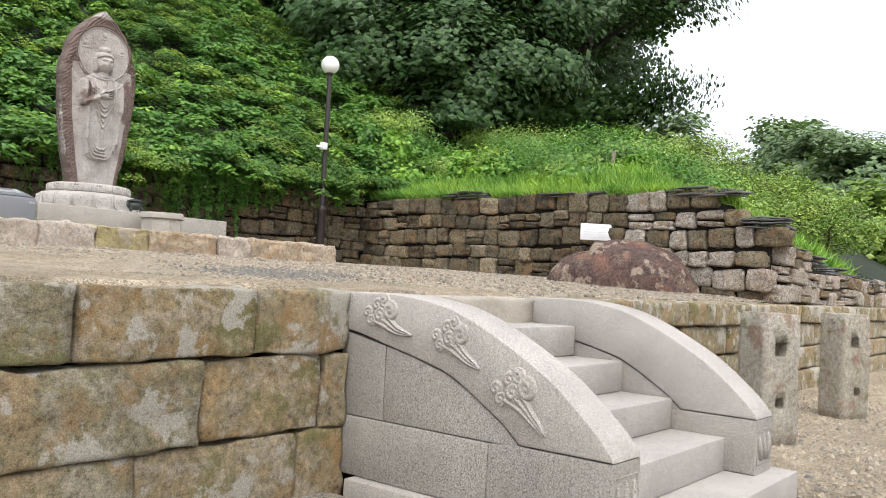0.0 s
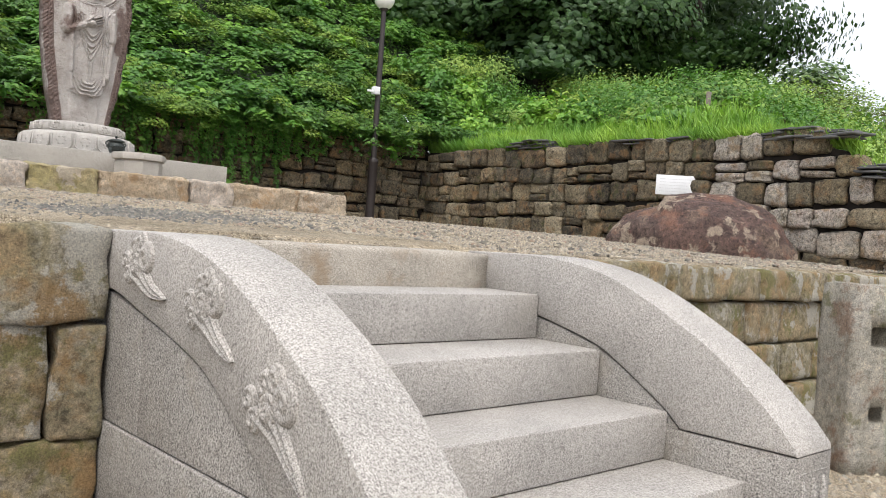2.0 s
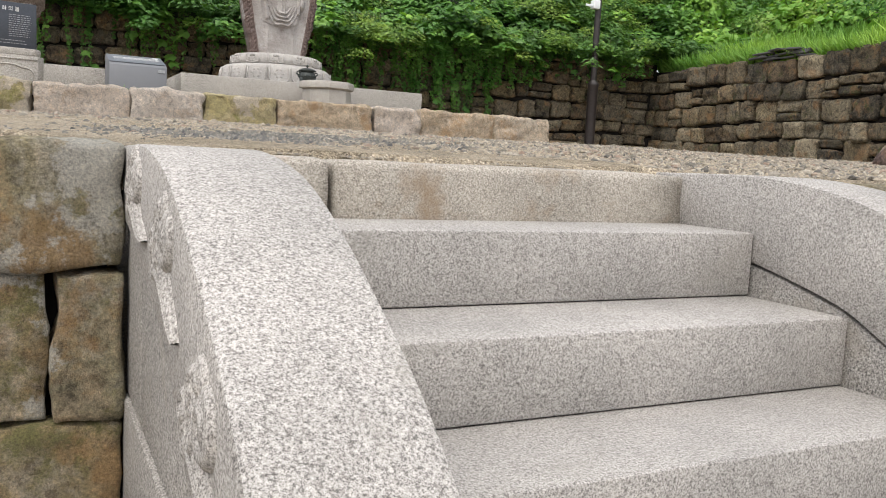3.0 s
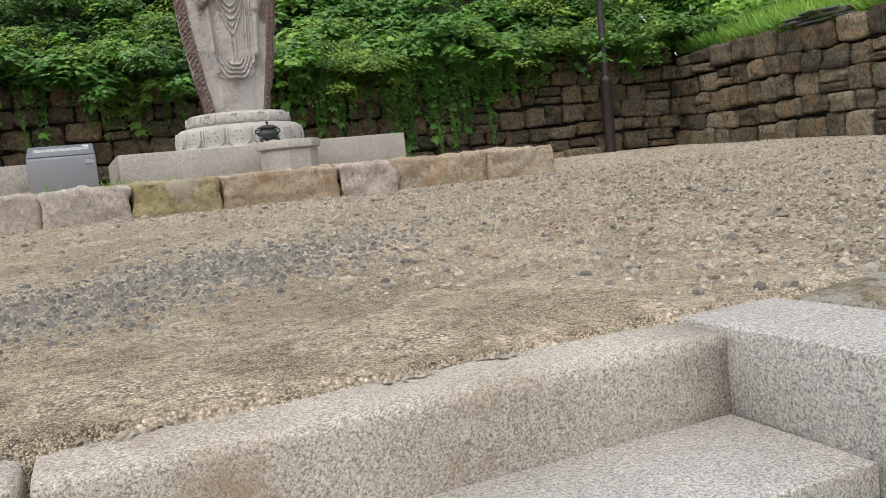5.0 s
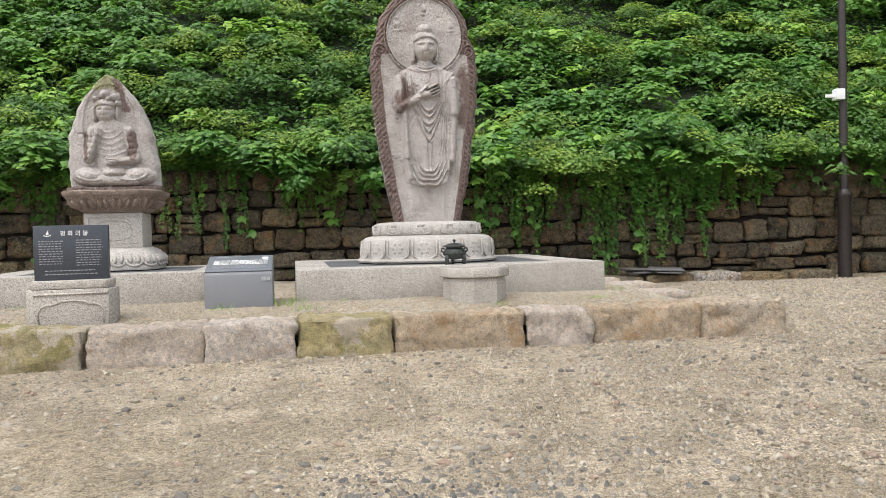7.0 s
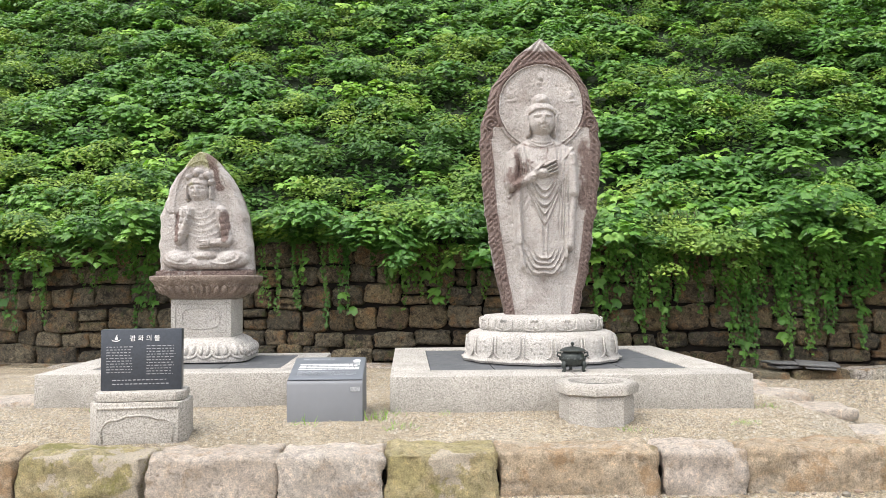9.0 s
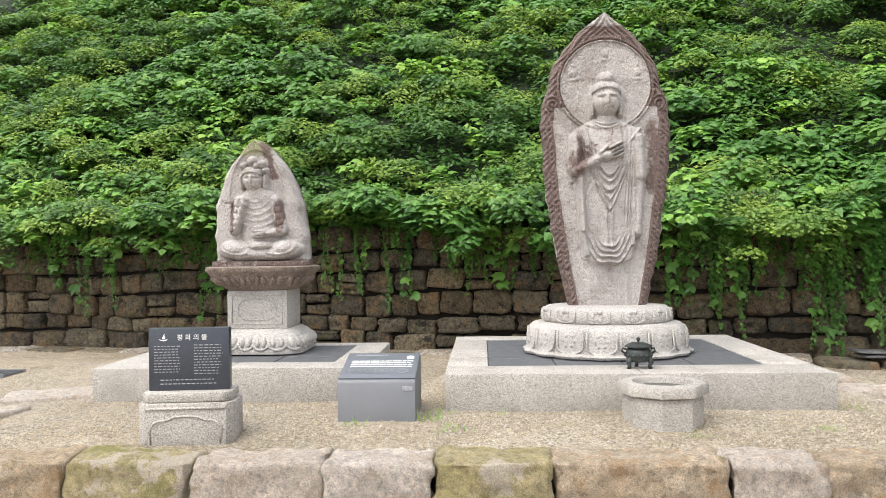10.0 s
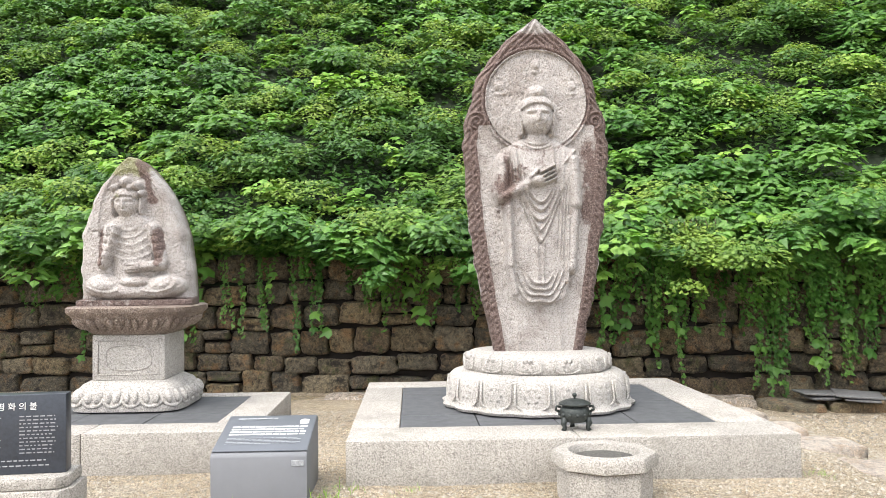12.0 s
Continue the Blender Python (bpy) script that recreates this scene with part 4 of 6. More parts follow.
def standing_height(U, Z):
    rad = np.hypot(U, Z - HALO_Z)
    in_halo = rad < HALO_R
    in_body = (np.abs(U) < inner_line(Z)) & (Z < 1.62)
    sunk = in_halo | in_body
    h = np.where(sunk, -0.045, 0.0)
    # rope and flame carving of the border
    band = ~sunk
    outer = np.clip((np.abs(U) - inner_line(Z)) / 0.10, 0, 1)
    twist = (Z * 1.0 + np.abs(U) * 1.1 + 0.010 * np.sin(Z * 31)) * 2 * np.pi / 0.054
    h += np.where(band, 0.034 * np.abs(np.sin(twist / 2)) ** 0.6 - 0.020 + 0.007 * np.sin(np.abs(U) * 150 + 3 * np.sin(Z * 13)) * outer, 0)
    h = np.where(band & (np.abs(outer - 0.42) < 0.10), h - 0.016, h)
    for s in (-1, 1):
        curl = np.hypot(U - s * 0.425, Z - 1.645)
        h = np.where(band & (curl < 0.075), 0.006 + 0.014 * np.sin(curl * 190 + np.arctan2(Z - 1.645, s * (U - s * 0.425))), h)
    h = np.maximum(h, np.where(np.abs(rad - HALO_R) < 0.019, 0.020 - 0.014 * (np.abs(rad - HALO_R + 0.004) < 0.005), -1))
    h = np.maximum(h, np.where((np.abs(np.abs(U) - inner_line(Z)) < 0.014) & (Z < 1.55) & (rad > HALO_R), 0.010, -1))
    h = np.maximum(h, np.where((np.abs(Z - 2.19) < 0.012) & (np.abs(U) < 0.2), 0.01, -1))
    for cu, cz in ((0.0, 2.06), (-0.26, 1.90), (0.26, 1.90)):
        h = np.maximum(h, -0.045 + bump_ellipse(U, Z, cu, cz, 0.050, 0.055, 0.060))
        h = np.maximum(h, -0.045 + bump_ellipse(U, Z, cu, cz - 0.055 + 1.6 * (U - cu) ** 2, 0.085, 0.026, 0.055))
        h = np.maximum(h, -0.045 + bump_ellipse(U, Z, cu, cz + 0.065, 0.024, 0.030, 0.055))
    g = np.full_like(h, -1.0)
    body = np.interp(Z, [0.0, 0.32, 0.36, 0.60, 0.95, 1.20, 1.36, 1.44, 1.49, 1.52], [0.20, 0.20, 0.205, 0.225, 0.25, 0.285, 0.292, 0.25, 0.16, 0.09])
    t = np.clip(1 - (U / body) ** 2, 0, 1)
    depth = np.interp(Z, [0, 0.31, 0.35, 0.6, 1.1, 1.3, 1.5], [0.085, 0.09, 0.105, 0.11, 0.135, 0.14, 0.09])
    g = np.maximum(g, np.where((t > 0) & (Z < 1.52), depth * t ** 0.22 - 0.03, -1))

    def ridge(line, width, high, keep):
        d = (Z - line) / width
        return 1.25 * high * (np.exp(-d ** 2) - 0.9 * np.exp(-(d + 1.7) ** 2)) * keep

    fold = np.zeros_like(h)
    for wide, low, up in ((0.075, 1.06, 1.14), (0.105, 1.005, 1.15), (0.135, 0.935, 1.16), (0.155, 0.86, 1.17), (0.17, 0.78, 1.18)):
        bend = 1.9 if low > 0.9 else 1.25
        fold += ridge(low + (up - low) * (np.abs(U - 0.01) / wide) ** bend, 0.011, 0.019, np.abs(U - 0.01) < wide)
    for wide, low, up in ((0.085, 0.475, 0.56), (0.125, 0.435, 0.57), (0.165, 0.395, 0.56), (0.195, 0.350, 0.52)):
        fold += ridge(low + (up - low) * (np.abs(U - 0.005) / wide) ** 2.4 + 0.012 * np.cos(U * 34), 0.010, 0.017, np.abs(U - 0.005) < wide)
    for cu in (-0.012, 0.026):
        fold += 0.015 * np.exp(-((U - cu) / 0.009) ** 2) * smooth01(0.45, 0.5, Z) * (1 - smooth01(0.76, 0.80, Z))
    for k in range(4):
        fold += 0.013 * np.exp(-((np.abs(U + 0.01) - 0.11 - 0.038 * k - 0.10 * (Z - 1.3)) / 0.009) ** 2) * smooth01(1.16, 1.22, Z) * (1 - smooth01(1.40, 1.46, Z))
    fold += 0.008 * np.exp(-((np.abs(U) - 0.150) / 0.010) ** 2) * (Z < 0.34)
    # outlines of both legs, sleeve pleats and the collar
    for cu in (-0.10, 0.115):
        q = np.hypot((U - cu) / 0.082, (Z - 0.72) / 0.27)
        fold += (0.009 * np.exp(-((q - 1) / 0.08) ** 2) - 0.007 * np.exp(-((q - 1.16) / 0.06) ** 2)) * smooth01(0.60, 0.72, Z)
    for k in range(5):
        fold += 0.016 * (np.exp(-((U + 0.165 + 0.026 * k - 0.10 * (1.46 - Z)) / 0.007) ** 2) - 0.8 * np.exp(-((U + 0.152 + 0.026 * k - 0.10 * (1.46 - Z)) / 0.006) ** 2)) * smooth01(1.17, 1.24, Z) * (1 - smooth01(1.40, 1.46, Z))
        fold += 0.014 * (np.exp(-((U - 0.175 - 0.022 * k + 0.05 * (1.3 - Z)) / 0.007) ** 2) - 0.8 * np.exp(-((U - 0.164 - 0.022 * k + 0.05 * (1.3 - Z)) / 0.006) ** 2)) * smooth01(0.62, 0.70, Z) * (1 - smooth01(1.18, 1.26, Z))
    fold += 0.012 * np.sin(np.hypot(U, Z - 1.60) * 2 * np.pi / 0.030) * (np.hypot(U, Z - 1.60) < 0.17) * (Z < 1.49)
    fold += 0.005 * (cloudy(U, Z, 0.05, 31) - 0.5)
    g = np.where(g > -0.5, g + fold, g)
    hem = 0.335 + 0.05 * (U / 0.2) ** 2
    g = np.where((Z < hem) & (g > -0.5), g - 0.022, g)
    for bar in (((-0.245, 1.36), (-0.262, 1.13), 0.060, 0.150), ((-0.250, 1.10), (-0.09, 1.18), 0.056, 0.172), ((-0.215, 1.08), (-0.200, 0.62), 0.036, 0.145), ((-0.205, 0.62), (-0.17, 0.42), 0.032, 0.115),
                ((0.245, 1.36), (0.265, 1.05), 0.058, 0.140), ((0.262, 1.05), (0.232, 0.60), 0.048, 0.105), ((0.215, 0.95), (0.20, 0.50), 0.020, 0.105)):
        g = np.maximum(g, bump_bar(U, Z, *bar) - 0.02)
    # the raised hand with its fingers
    g = np.maximum(g, bump_ellipse(U, Z, -0.012, 1.212, 0.082, 0.058, 0.215) - 0.02)
    for k in range(4):
        g = np.maximum(g, bump_bar(U, Z, (0.0 + 0.012 * k, 1.262 - 0.024 * k), (0.105 + 0.004 * k, 1.315 - 0.030 * k), 0.0155, 0.212 - 0.006 * k) - 0.02)
    g = np.maximum(g, bump_bar(U, Z, (-0.06, 1.235), (-0.005, 1.285), 0.018, 0.205) - 0.02)
    # stole over the shoulder
    g = np.maximum(g, bump_bar(U, Z, (0.125, 1.27), (0.262, 1.43), 0.016, 0.128) - 0.02)
    g = np.maximum(g, bump_bar(U, Z, (0.105, 1.47), (0.115, 1.30), 0.012, 0.128) - 0.02)
    g = np.maximum(g, bump_ellipse(U, Z, 0.0, 1.50, 0.085, 0.09, 0.075))
    head = bump_ellipse(U, Z, 0.0, 1.668, 0.120, 0.140, 0.185, 0.42)
    head = np.maximum(head, bump_ellipse(U, Z, 0.0, 1.735, 0.127, 0.094, 0.188, 0.4) * (Z > 1.752 - 2.6 * U ** 2))
    head = np.maximum(head, bump_ellipse(U, Z, 0.0, 1.838, 0.076, 0.066, 0.160))
    for s in (-1, 1):
        head = np.maximum(head, bump_bar(U, Z, (s * 0.124, 1.71), (s * 0.112, 1.55), 0.020, 0.095))
        head -= bump_ellipse(U, Z, s * 0.046, 1.678, 0.034, 0.014, 0.020)
        head += bump_bar(U, Z, (s * 0.018, 1.702), (s * 0.078, 1.698), 0.009, 0.008)
        head += bump_ellipse(U, Z, s * 0.050, 1.625, 0.034, 0.030, 0.010)
    head += bump_bar(U, Z, (0, 1.69), (0, 1.635), 0.017, 0.026) + bump_ellipse(U, Z, 0, 1.598, 0.034, 0.008, 0.013) + bump_ellipse(U, Z, 0, 1.582, 0.028, 0.007, 0.012)
    g = np.maximum(g, np.where(head > 0, head - 0.02, -1))
    pocks = 0.010 * np.clip(cloudy(U, Z, 0.035, 77, 2) - 0.62, 0, 1) / 0.38
    return np.maximum(h, np.where(g > -0.4, blur(np.where(g > -0.4, g, -0.05), 1), -0.05)) - pocks


def standing_maps(U, Z):
    rad = np.hypot(U, Z - HALO_Z)
    inside = (rad < HALO_R - 0.01) | ((np.abs(U) < inner_line(Z) - 0.012) & (Z < 1.62))
    edge_w = np.abs(U) - inner_line(Z)
    n = cloudy(U, Z, 0.16, 3) - 0.5
    streak = cloudy(U * 3.5, Z, 0.30, 8) - 0.5
    border = np.where(inside, 0.0, 0.66 - 0.40 * smooth01(0.080, 0.10, edge_w) * (Z < 1.6) - 0.45 * smooth01(2.24, 2.33, Z) + 0.45 * n)
    panel = 0.54 * smooth01(0.26, 0.36, U) * smooth01(0.70, 1.0, Z) * (1 - smooth01(1.50, 1.60, Z))
    sleeve = 0.42 * np.exp(-((U + 0.20) / 0.075) ** 2) * smooth01(0.95, 1.1, Z) * (1 - smooth01(1.40, 1.5, Z))
    breast = 0.36 * np.exp(-((U - 0.03) / 0.14) ** 2 - ((Z - 1.33) / 0.12) ** 2)
    left_panel = 0.34 * np.exp(-((U + 0.28) / 0.05) ** 2) * smooth01(0.5, 0.8, Z) * (1 - smooth01(1.1, 1.3, Z))
    ring = 0.40 * np.exp(-((rad - HALO_R) / 0.022) ** 2) * (Z < 1.9)
    inner = np.where(inside, panel + sleeve + breast + left_panel + 0.9 * np.clip(n, -1, 0.3) + 0.55 * streak, 0.0)
    return {"stain": np.maximum(np.maximum(border, inner), ring), "lichen": np.zeros_like(U)}


statue = link("standing_statue", relief("standing_statue", lambda z: bent(z, STAND_Z, STAND_W), 2.395, 0.26, standing_height, 200, 420, standing_maps), None)
statue.matrix_basis = spot(1.285, 2.55, 2.058)
tagged(statue, "tall weathered granite slab carved with a standing robed figure and halo", "statue")

SIT_Z = [0.0, 0.05, 0.27, 0.50, 0.69, 0.84, 0.97, 1.02, 1.045, 1.06]
SIT_W = [0.398, 0.400, 0.392, 0.370, 0.315, 0.236, 0.137, 0.085, 0.05, 0.02]
SIT_LEAN = -0.042


def sitting_height(U, Z):
    wide = np.interp(Z, SIT_Z, SIT_W)
    h = 0.035 * np.clip(1 - (U / wide) ** 2, 0, 1) - 0.045 * bump_ellipse(U, Z, 0.0, 0.55, 0.235, 0.42, 0.7, 0.4)
    g = np.full_like(h, -1.0)
    torso = np.interp(Z, [0.16, 0.30, 0.45, 0.56, 0.61, 0.66], [0.15, 0.135, 0.150, 0.165, 0.13, 0.05])
    t = np.clip(1 - (U / torso) ** 2, 0, 1)
    g = np.maximum(g, np.where((t > 0) & (Z > 0.15) & (Z < 0.66), 0.070 * t ** 0.35, -1))
    for bar in (((-0.150, 0.545), (-0.205, 0.30), 0.048, 0.085), ((-0.205, 0.295), (-0.120, 0.45), 0.040, 0.115), ((-0.125, 0.44), (-0.105, 0.53), 0.036, 0.135),
                ((0.150, 0.545), (0.205, 0.30), 0.050, 0.085), ((0.200, 0.285), (0.045, 0.265), 0.040, 0.110), ((-0.02, 0.255), (0.055, 0.275), 0.034, 0.125)):
        g = np.maximum(g, bump_bar(U, Z, *bar))
    for k in range(4):
        g = np.maximum(g, bump_bar(U, Z, (-0.03 + 0.004 * k, 0.285 - 0.016 * k), (0.06, 0.290 - 0.016 * k), 0.0085, 0.130))
        g = np.maximum(g, bump_bar(U, Z, (-0.128 + 0.017 * k, 0.50), (-0.126 + 0.018 * k, 0.565 - 0.006 * abs(k - 1.5)), 0.009, 0.142))
    # crossed legs with the cloth between them
    g = np.maximum(g, bump_ellipse(U, Z, -0.205, 0.135, 0.150, 0.085, 0.135, 0.45))
    g = np.maximum(g, bump_ellipse(U, Z, 0.225, 0.135, 0.150, 0.085, 0.135, 0.45))
    g = np.maximum(g, bump_bar(U, Z, (-0.17, 0.10), (0.19, 0.10), 0.062, 0.125))
    g = np.maximum(g, bump_ellipse(U, Z, 0.02, 0.165, 0.125, 0.050, 0.142, 0.45))
    folds = np.zeros_like(h)
    for k in range(5):
        line = np.abs(np.hypot((U + 0.01) * 1.25, Z - 0.66) - 0.13 - 0.052 * k)
        folds += (0.004 * np.exp(-(line / 0.010) ** 2) - 0.004 * np.exp(-((line - 0.017) / 0.008) ** 2)) * (Z < 0.56) * (Z > 0.32) * (np.abs(U) < 0.13)
    for s in (-1, 1):
        q = np.abs(np.hypot((U - s * 0.17) / 1.9, Z - 0.17) - 0.075)
        folds += (0.006 * np.exp(-(q / 0.008) ** 2) - 0.006 * np.exp(-((q - 0.013) / 0.006) ** 2)) * (Z < 0.20) * (s * U > 0.08)
        for k in range(4):
            folds -= 0.010 * np.exp(-((Z - 0.33 - 0.055 * k - 0.2 * (s * U - 0.18)) / 0.007) ** 2) * (s * U > 0.14)
    folds += 0.010 * np.exp(-((Z - 0.205 + 0.9 * (U - 0.02) ** 2) / 0.008) ** 2) * (np.abs(U - 0.02) < 0.12)
    g = np.where(g > -0.5, g + folds, g)
    head = bump_ellipse(U, Z, -0.022, 0.715, 0.092, 0.100, 0.135, 0.42)
    head = np.maximum(head, bump_ellipse(U, Z, -0.022, 0.775, 0.102, 0.060, 0.134, 0.4) * (Z > 0.770 - 2.2 * (U + 0.022) ** 2))
    for cu, cz, r in ((-0.022, 0.868, 0.046), (0.055, 0.845, 0.038), (-0.098, 0.830, 0.032), (0.015, 0.825, 0.035), (0.085, 0.790, 0.026)):
        head = np.maximum(head, bump_ellipse(U, Z, cu, cz, r, r * 1.1, 0.125))
    for s in (-1, 1):
        head = np.maximum(head, bump_bar(U, Z, (-0.022 + s * 0.104, 0.745), (-0.022 + s * 0.098, 0.655), 0.020, 0.085))
        head -= bump_ellipse(U, Z, -0.022 + s * 0.038, 0.728, 0.027, 0.011, 0.018)
        head += bump_bar(U, Z, (-0.022 + s * 0.014, 0.750), (-0.022 + s * 0.062, 0.748), 0.008, 0.007)
    head += bump_bar(U, Z, (-0.022, 0.738), (-0.022, 0.695), 0.014, 0.022) + bump_ellipse(U, Z, -0.022, 0.665, 0.030, 0.008, 0.012)
    g = np.maximum(g, np.where(head > 0, head - 0.005, -1))
    plinth = np.where(Z < 0.040, 0.105 + 0.01 * np.sin(U * 31), -1)
    cracks = 0.020 * np.exp(-((Z - 0.56 + 0.9 * (U + 0.30) + 0.02 * np.sin(U * 60)) / 0.006) ** 2) * (U < -0.20) + 0.008 * np.clip(cloudy(U, Z, 0.05, 12, 3) - 0.5, 0, 1)
    return np.maximum(np.maximum(h, blur(np.where(g > -0.4, g, -0.06), 1)), plinth) - cracks


def sitting_maps(U, Z):
    n = cloudy(U, Z, 0.14, 21) - 0.5
    streak = cloudy(U * 4.0, Z, 0.30, 23) - 0.5
    arms = 0.70 * np.exp(-((np.abs(U + 0.01) - 0.200) / 0.038) ** 2) * smooth01(0.24, 0.30, Z) * (1 - smooth01(0.50, 0.60, Z))
    streaks = 0.62 * np.exp(-((U - 0.125 - 0.25 * (0.85 - Z)) / 0.045) ** 2) * smooth01(0.66, 0.76, Z)
    foot = 0.62 * (1 - smooth01(0.030, 0.075, Z))
    rim = 0.30 * np.exp(-((U + 0.36) / 0.05) ** 2) * smooth01(0.45, 0.6, Z)
    green = 0.60 * smooth01(0.86, 0.97, Z) * (1 - 0.5 * smooth01(0.08, 0.16, U)) + 0.46 * np.exp(-((U + 0.06) / 0.06) ** 2 - ((Z - 0.76) / 0.07) ** 2)
    return {"stain": arms + streaks + foot + rim + 0.7 * np.clip(n, -1, 0.25) + 0.45 * streak, "lichen": green + 0.7 * n}


seated = link("seated_statue", relief("seated_statue", lambda z: bent(z, SIT_Z, SIT_W), 1.055, 0.24, sitting_height, 150, 200, sitting_maps, 2.0, SIT_LEAN), None)
seated.matrix_basis = spot(-1.637, 2.81, 2.413) @ Matrix.Scale(1.03, 4)
tagged(seated, "weathered stone slab carved with a seated figure, lichen on top", "statue")


def petals(parent, n, r, z0, z1, mat, w, lean=0.0, flower=True, name="petal"):
    """A ring of carved petals, each a raised rounded tongue with a rosette."""
    for i in range(n):
        a = 2 * math.pi * (i + 0.5) / n
        bits = []
        loop = []
        hgt = z1 - z0
        for k in range(15):
            t = math.pi * k / 14
            loop.append((w * 0.46 * math.cos(t) * (1.0 if 0.15 < k / 14 < 0.85 else 0.97), 0.0, z0 + hgt * (0.28 - 0.28 * math.sin(t))))
        loop = [(w * 0.44, 0.0, z0 + hgt * 0.92)] + loop + [(-w * 0.44, 0.0, z0 + hgt * 0.92)]
        pts = []
        for px, _, pz in loop:
            f = (pz - z0) / hgt
            pts.append(((r + lean * f + 0.004) * math.cos(a) - px * math.sin(a), (r + lean * f + 0.004) * math.sin(a) + px * math.cos(a), pz))
        bits.append(tube(pts, [0.008] * len(pts), 6))
        if flower:
            for k in range(6):
                b = 2 * math.pi * k / 6
                px, pz = w * 0.17 * math.cos(b), z0 + hgt * 0.52 + w * 0.17 * math.sin(b)
                f = (pz - z0) / hgt
                c = Vector(((r + lean * f + 0.002) * math.cos(a) - px * math.sin(a), (r + lean * f + 0.002) * math.sin(a) + px * math.cos(a), pz))
                bits.append(([tuple(c + Vector(v) * w * 0.105) for v in ICO_V.tolist()], [tuple(fc) for fc in ICO_F.tolist()]))
        link(name, raw(name, *joined(bits), True), mat, parent)


lotus = thing("lotus_pedestal", spot(1.285, 2.55, 1.684), "white granite lotus pedestal with carved petals", "pedestal")
part("lower_tier", lathe([(0.675, 0.0, 1), (0.685, 0.018, 1), (0.66, 0.03, 1), (0.645, 0.06, 1), (0.65, 0.13, 1), (0.635, 0.20, 0.7), (0.60, 0.235, 0.3), (0.54, 0.25)], 96, 16, 0.05), LOTUS, lotus)
part("upper_tier", lathe([(0.50, 0.235), (0.525, 0.26, 0.6), (0.53, 0.30, 1), (0.515, 0.345, 0.6), (0.485, 0.372), (0.40, 0.38)], 96, 12, 0.035), LOTUS, lotus)
petals(lotus, 16, 0.645, 0.035, 0.225, LOTUS, 0.25, -0.02)
petals(lotus, 12, 0.522, 0.262, 0.358, LOTUS, 0.20, -0.01)

pedestal = thing("statue_pedestal", spot(-1.632, 2.76, 1.684) @ Matrix.Scale(1.04, 4), "square stone pedestal with lotus base and dark lotus capital", "pedestal")


def squared(profile, sides=64, lobes=0, depth=0.0, power=5.0):
    """Like lathe, on a plan between a circle and a square."""
    bm = lathe(profile, sides, lobes, depth)
    for v in bm.verts:
        a = math.atan2(v.co.y, v.co.x)
        k = (abs(math.cos(a)) ** power + abs(math.sin(a)) ** power) ** (-1 / power)
        v.co.x *= k
        v.co.y *= k
    return bm


part("lotus_base", squared([(0.375, 0.0), (0.38, 0.03), (0.372, 0.06, 1), (0.362, 0.12, 1), (0.33, 0.165, 0.6), (0.275, 0.195)], 120, 20, 0.05), LOTUS, pedestal, "pale lotus base")
part("shaft", box(-0.245, 0.245, -0.245, 0.245, 0.195, 0.505, 0.008), LOTUS, pedestal, "square pale granite shaft")
frame_pts = [(-0.205, 0.235), (0.205, 0.235), (0.205, 0.465), (-0.205, 0.465), (-0.205, 0.235)]
eye_pts = [(0.155 * math.copysign(abs(math.cos(t)) ** 0.6, math.cos(t)), 0.35 + 0.085 * math.copysign(abs(math.sin(t)) ** 0.7, math.sin(t))) for t in np.linspace(0, 2 * math.pi, 33)]
link("panel_carving", raw("panel_carving", *joined([tube([(a, -0.245, b) for a, b in frame_pts], [0.006] * 5, 6), tube([(a, -0.245, b) for a, b in eye_pts], [0.007] * 33, 6)]), True), LOTUS, pedestal)
def square_petals(parent, n, r, lean, z0, z1, mat, w, power=5.0):
    """Carved tongues round a squared ring, each with two raised lobes."""
    for i in range(n):
        a = 2 * math.pi * (i + 0.5) / n
        mid, tall = (z0 + z1) / 2, z1 - z0
        rim = [(w * 0.48 * math.cos(t), mid + math.copysign(tall * 0.5, lean) * (math.sin(t) * 0.95)) for t in np.linspace(0, math.pi, 11)]
        verts, faces = tube([(b, 0.0, c) for b, c in rim], [0.014] * 11, 6)
        bits = [(verts, faces)]
        for sd in (-1, 1):
            bits.append(([(v[0] * w * 0.17 + sd * w * 0.21, v[1] * 0.036, v[2] * tall * 0.36 + mid) for v in BALL_V], BALL_F))
        verts, faces = joined(bits)
        out = []
        for b, d, c in verts:
            rr = r + lean * (c - z0) / tall - d
            x, y = rr * math.cos(a) - b * math.sin(a), rr * math.sin(a) + b * math.cos(a)
            th = math.atan2(y, x)
            k = (abs(math.cos(th)) ** power + abs(math.sin(th)) ** power) ** (-1 / power)
            out.append((x * k, y * k, c))
        link("petal", raw("petal", out, faces, True), mat, parent)


_bm = bmesh.new()
bmesh.ops.create_icosphere(_bm, subdivisions=2, radius=1.0)
BALL_V = [tuple(v.co) for v in _bm.verts]
BALL_F = [tuple(v.index for v in f.verts) for f in _bm.faces]
_bm.free()
square_petals(pedestal, 20, 0.297, 0.088, 0.522, 0.640, CAPITAL, 0.117)
square_petals(pedestal, 20, 0.378, -0.040, 0.035, 0.160, LOTUS, 0.122)
part("capital", squared([(0.25, 0.505), (0.285, 0.52), (0.342, 0.575), (0.380, 0.625), (0.404, 0.648, 1), (0.420, 0.665, 0.7), (0.423, 0.692, 0.3), (0.408, 0.70)], 120, 20, 0.05), CAPITAL, pedestal, "dark lichen-stained lotus capital")

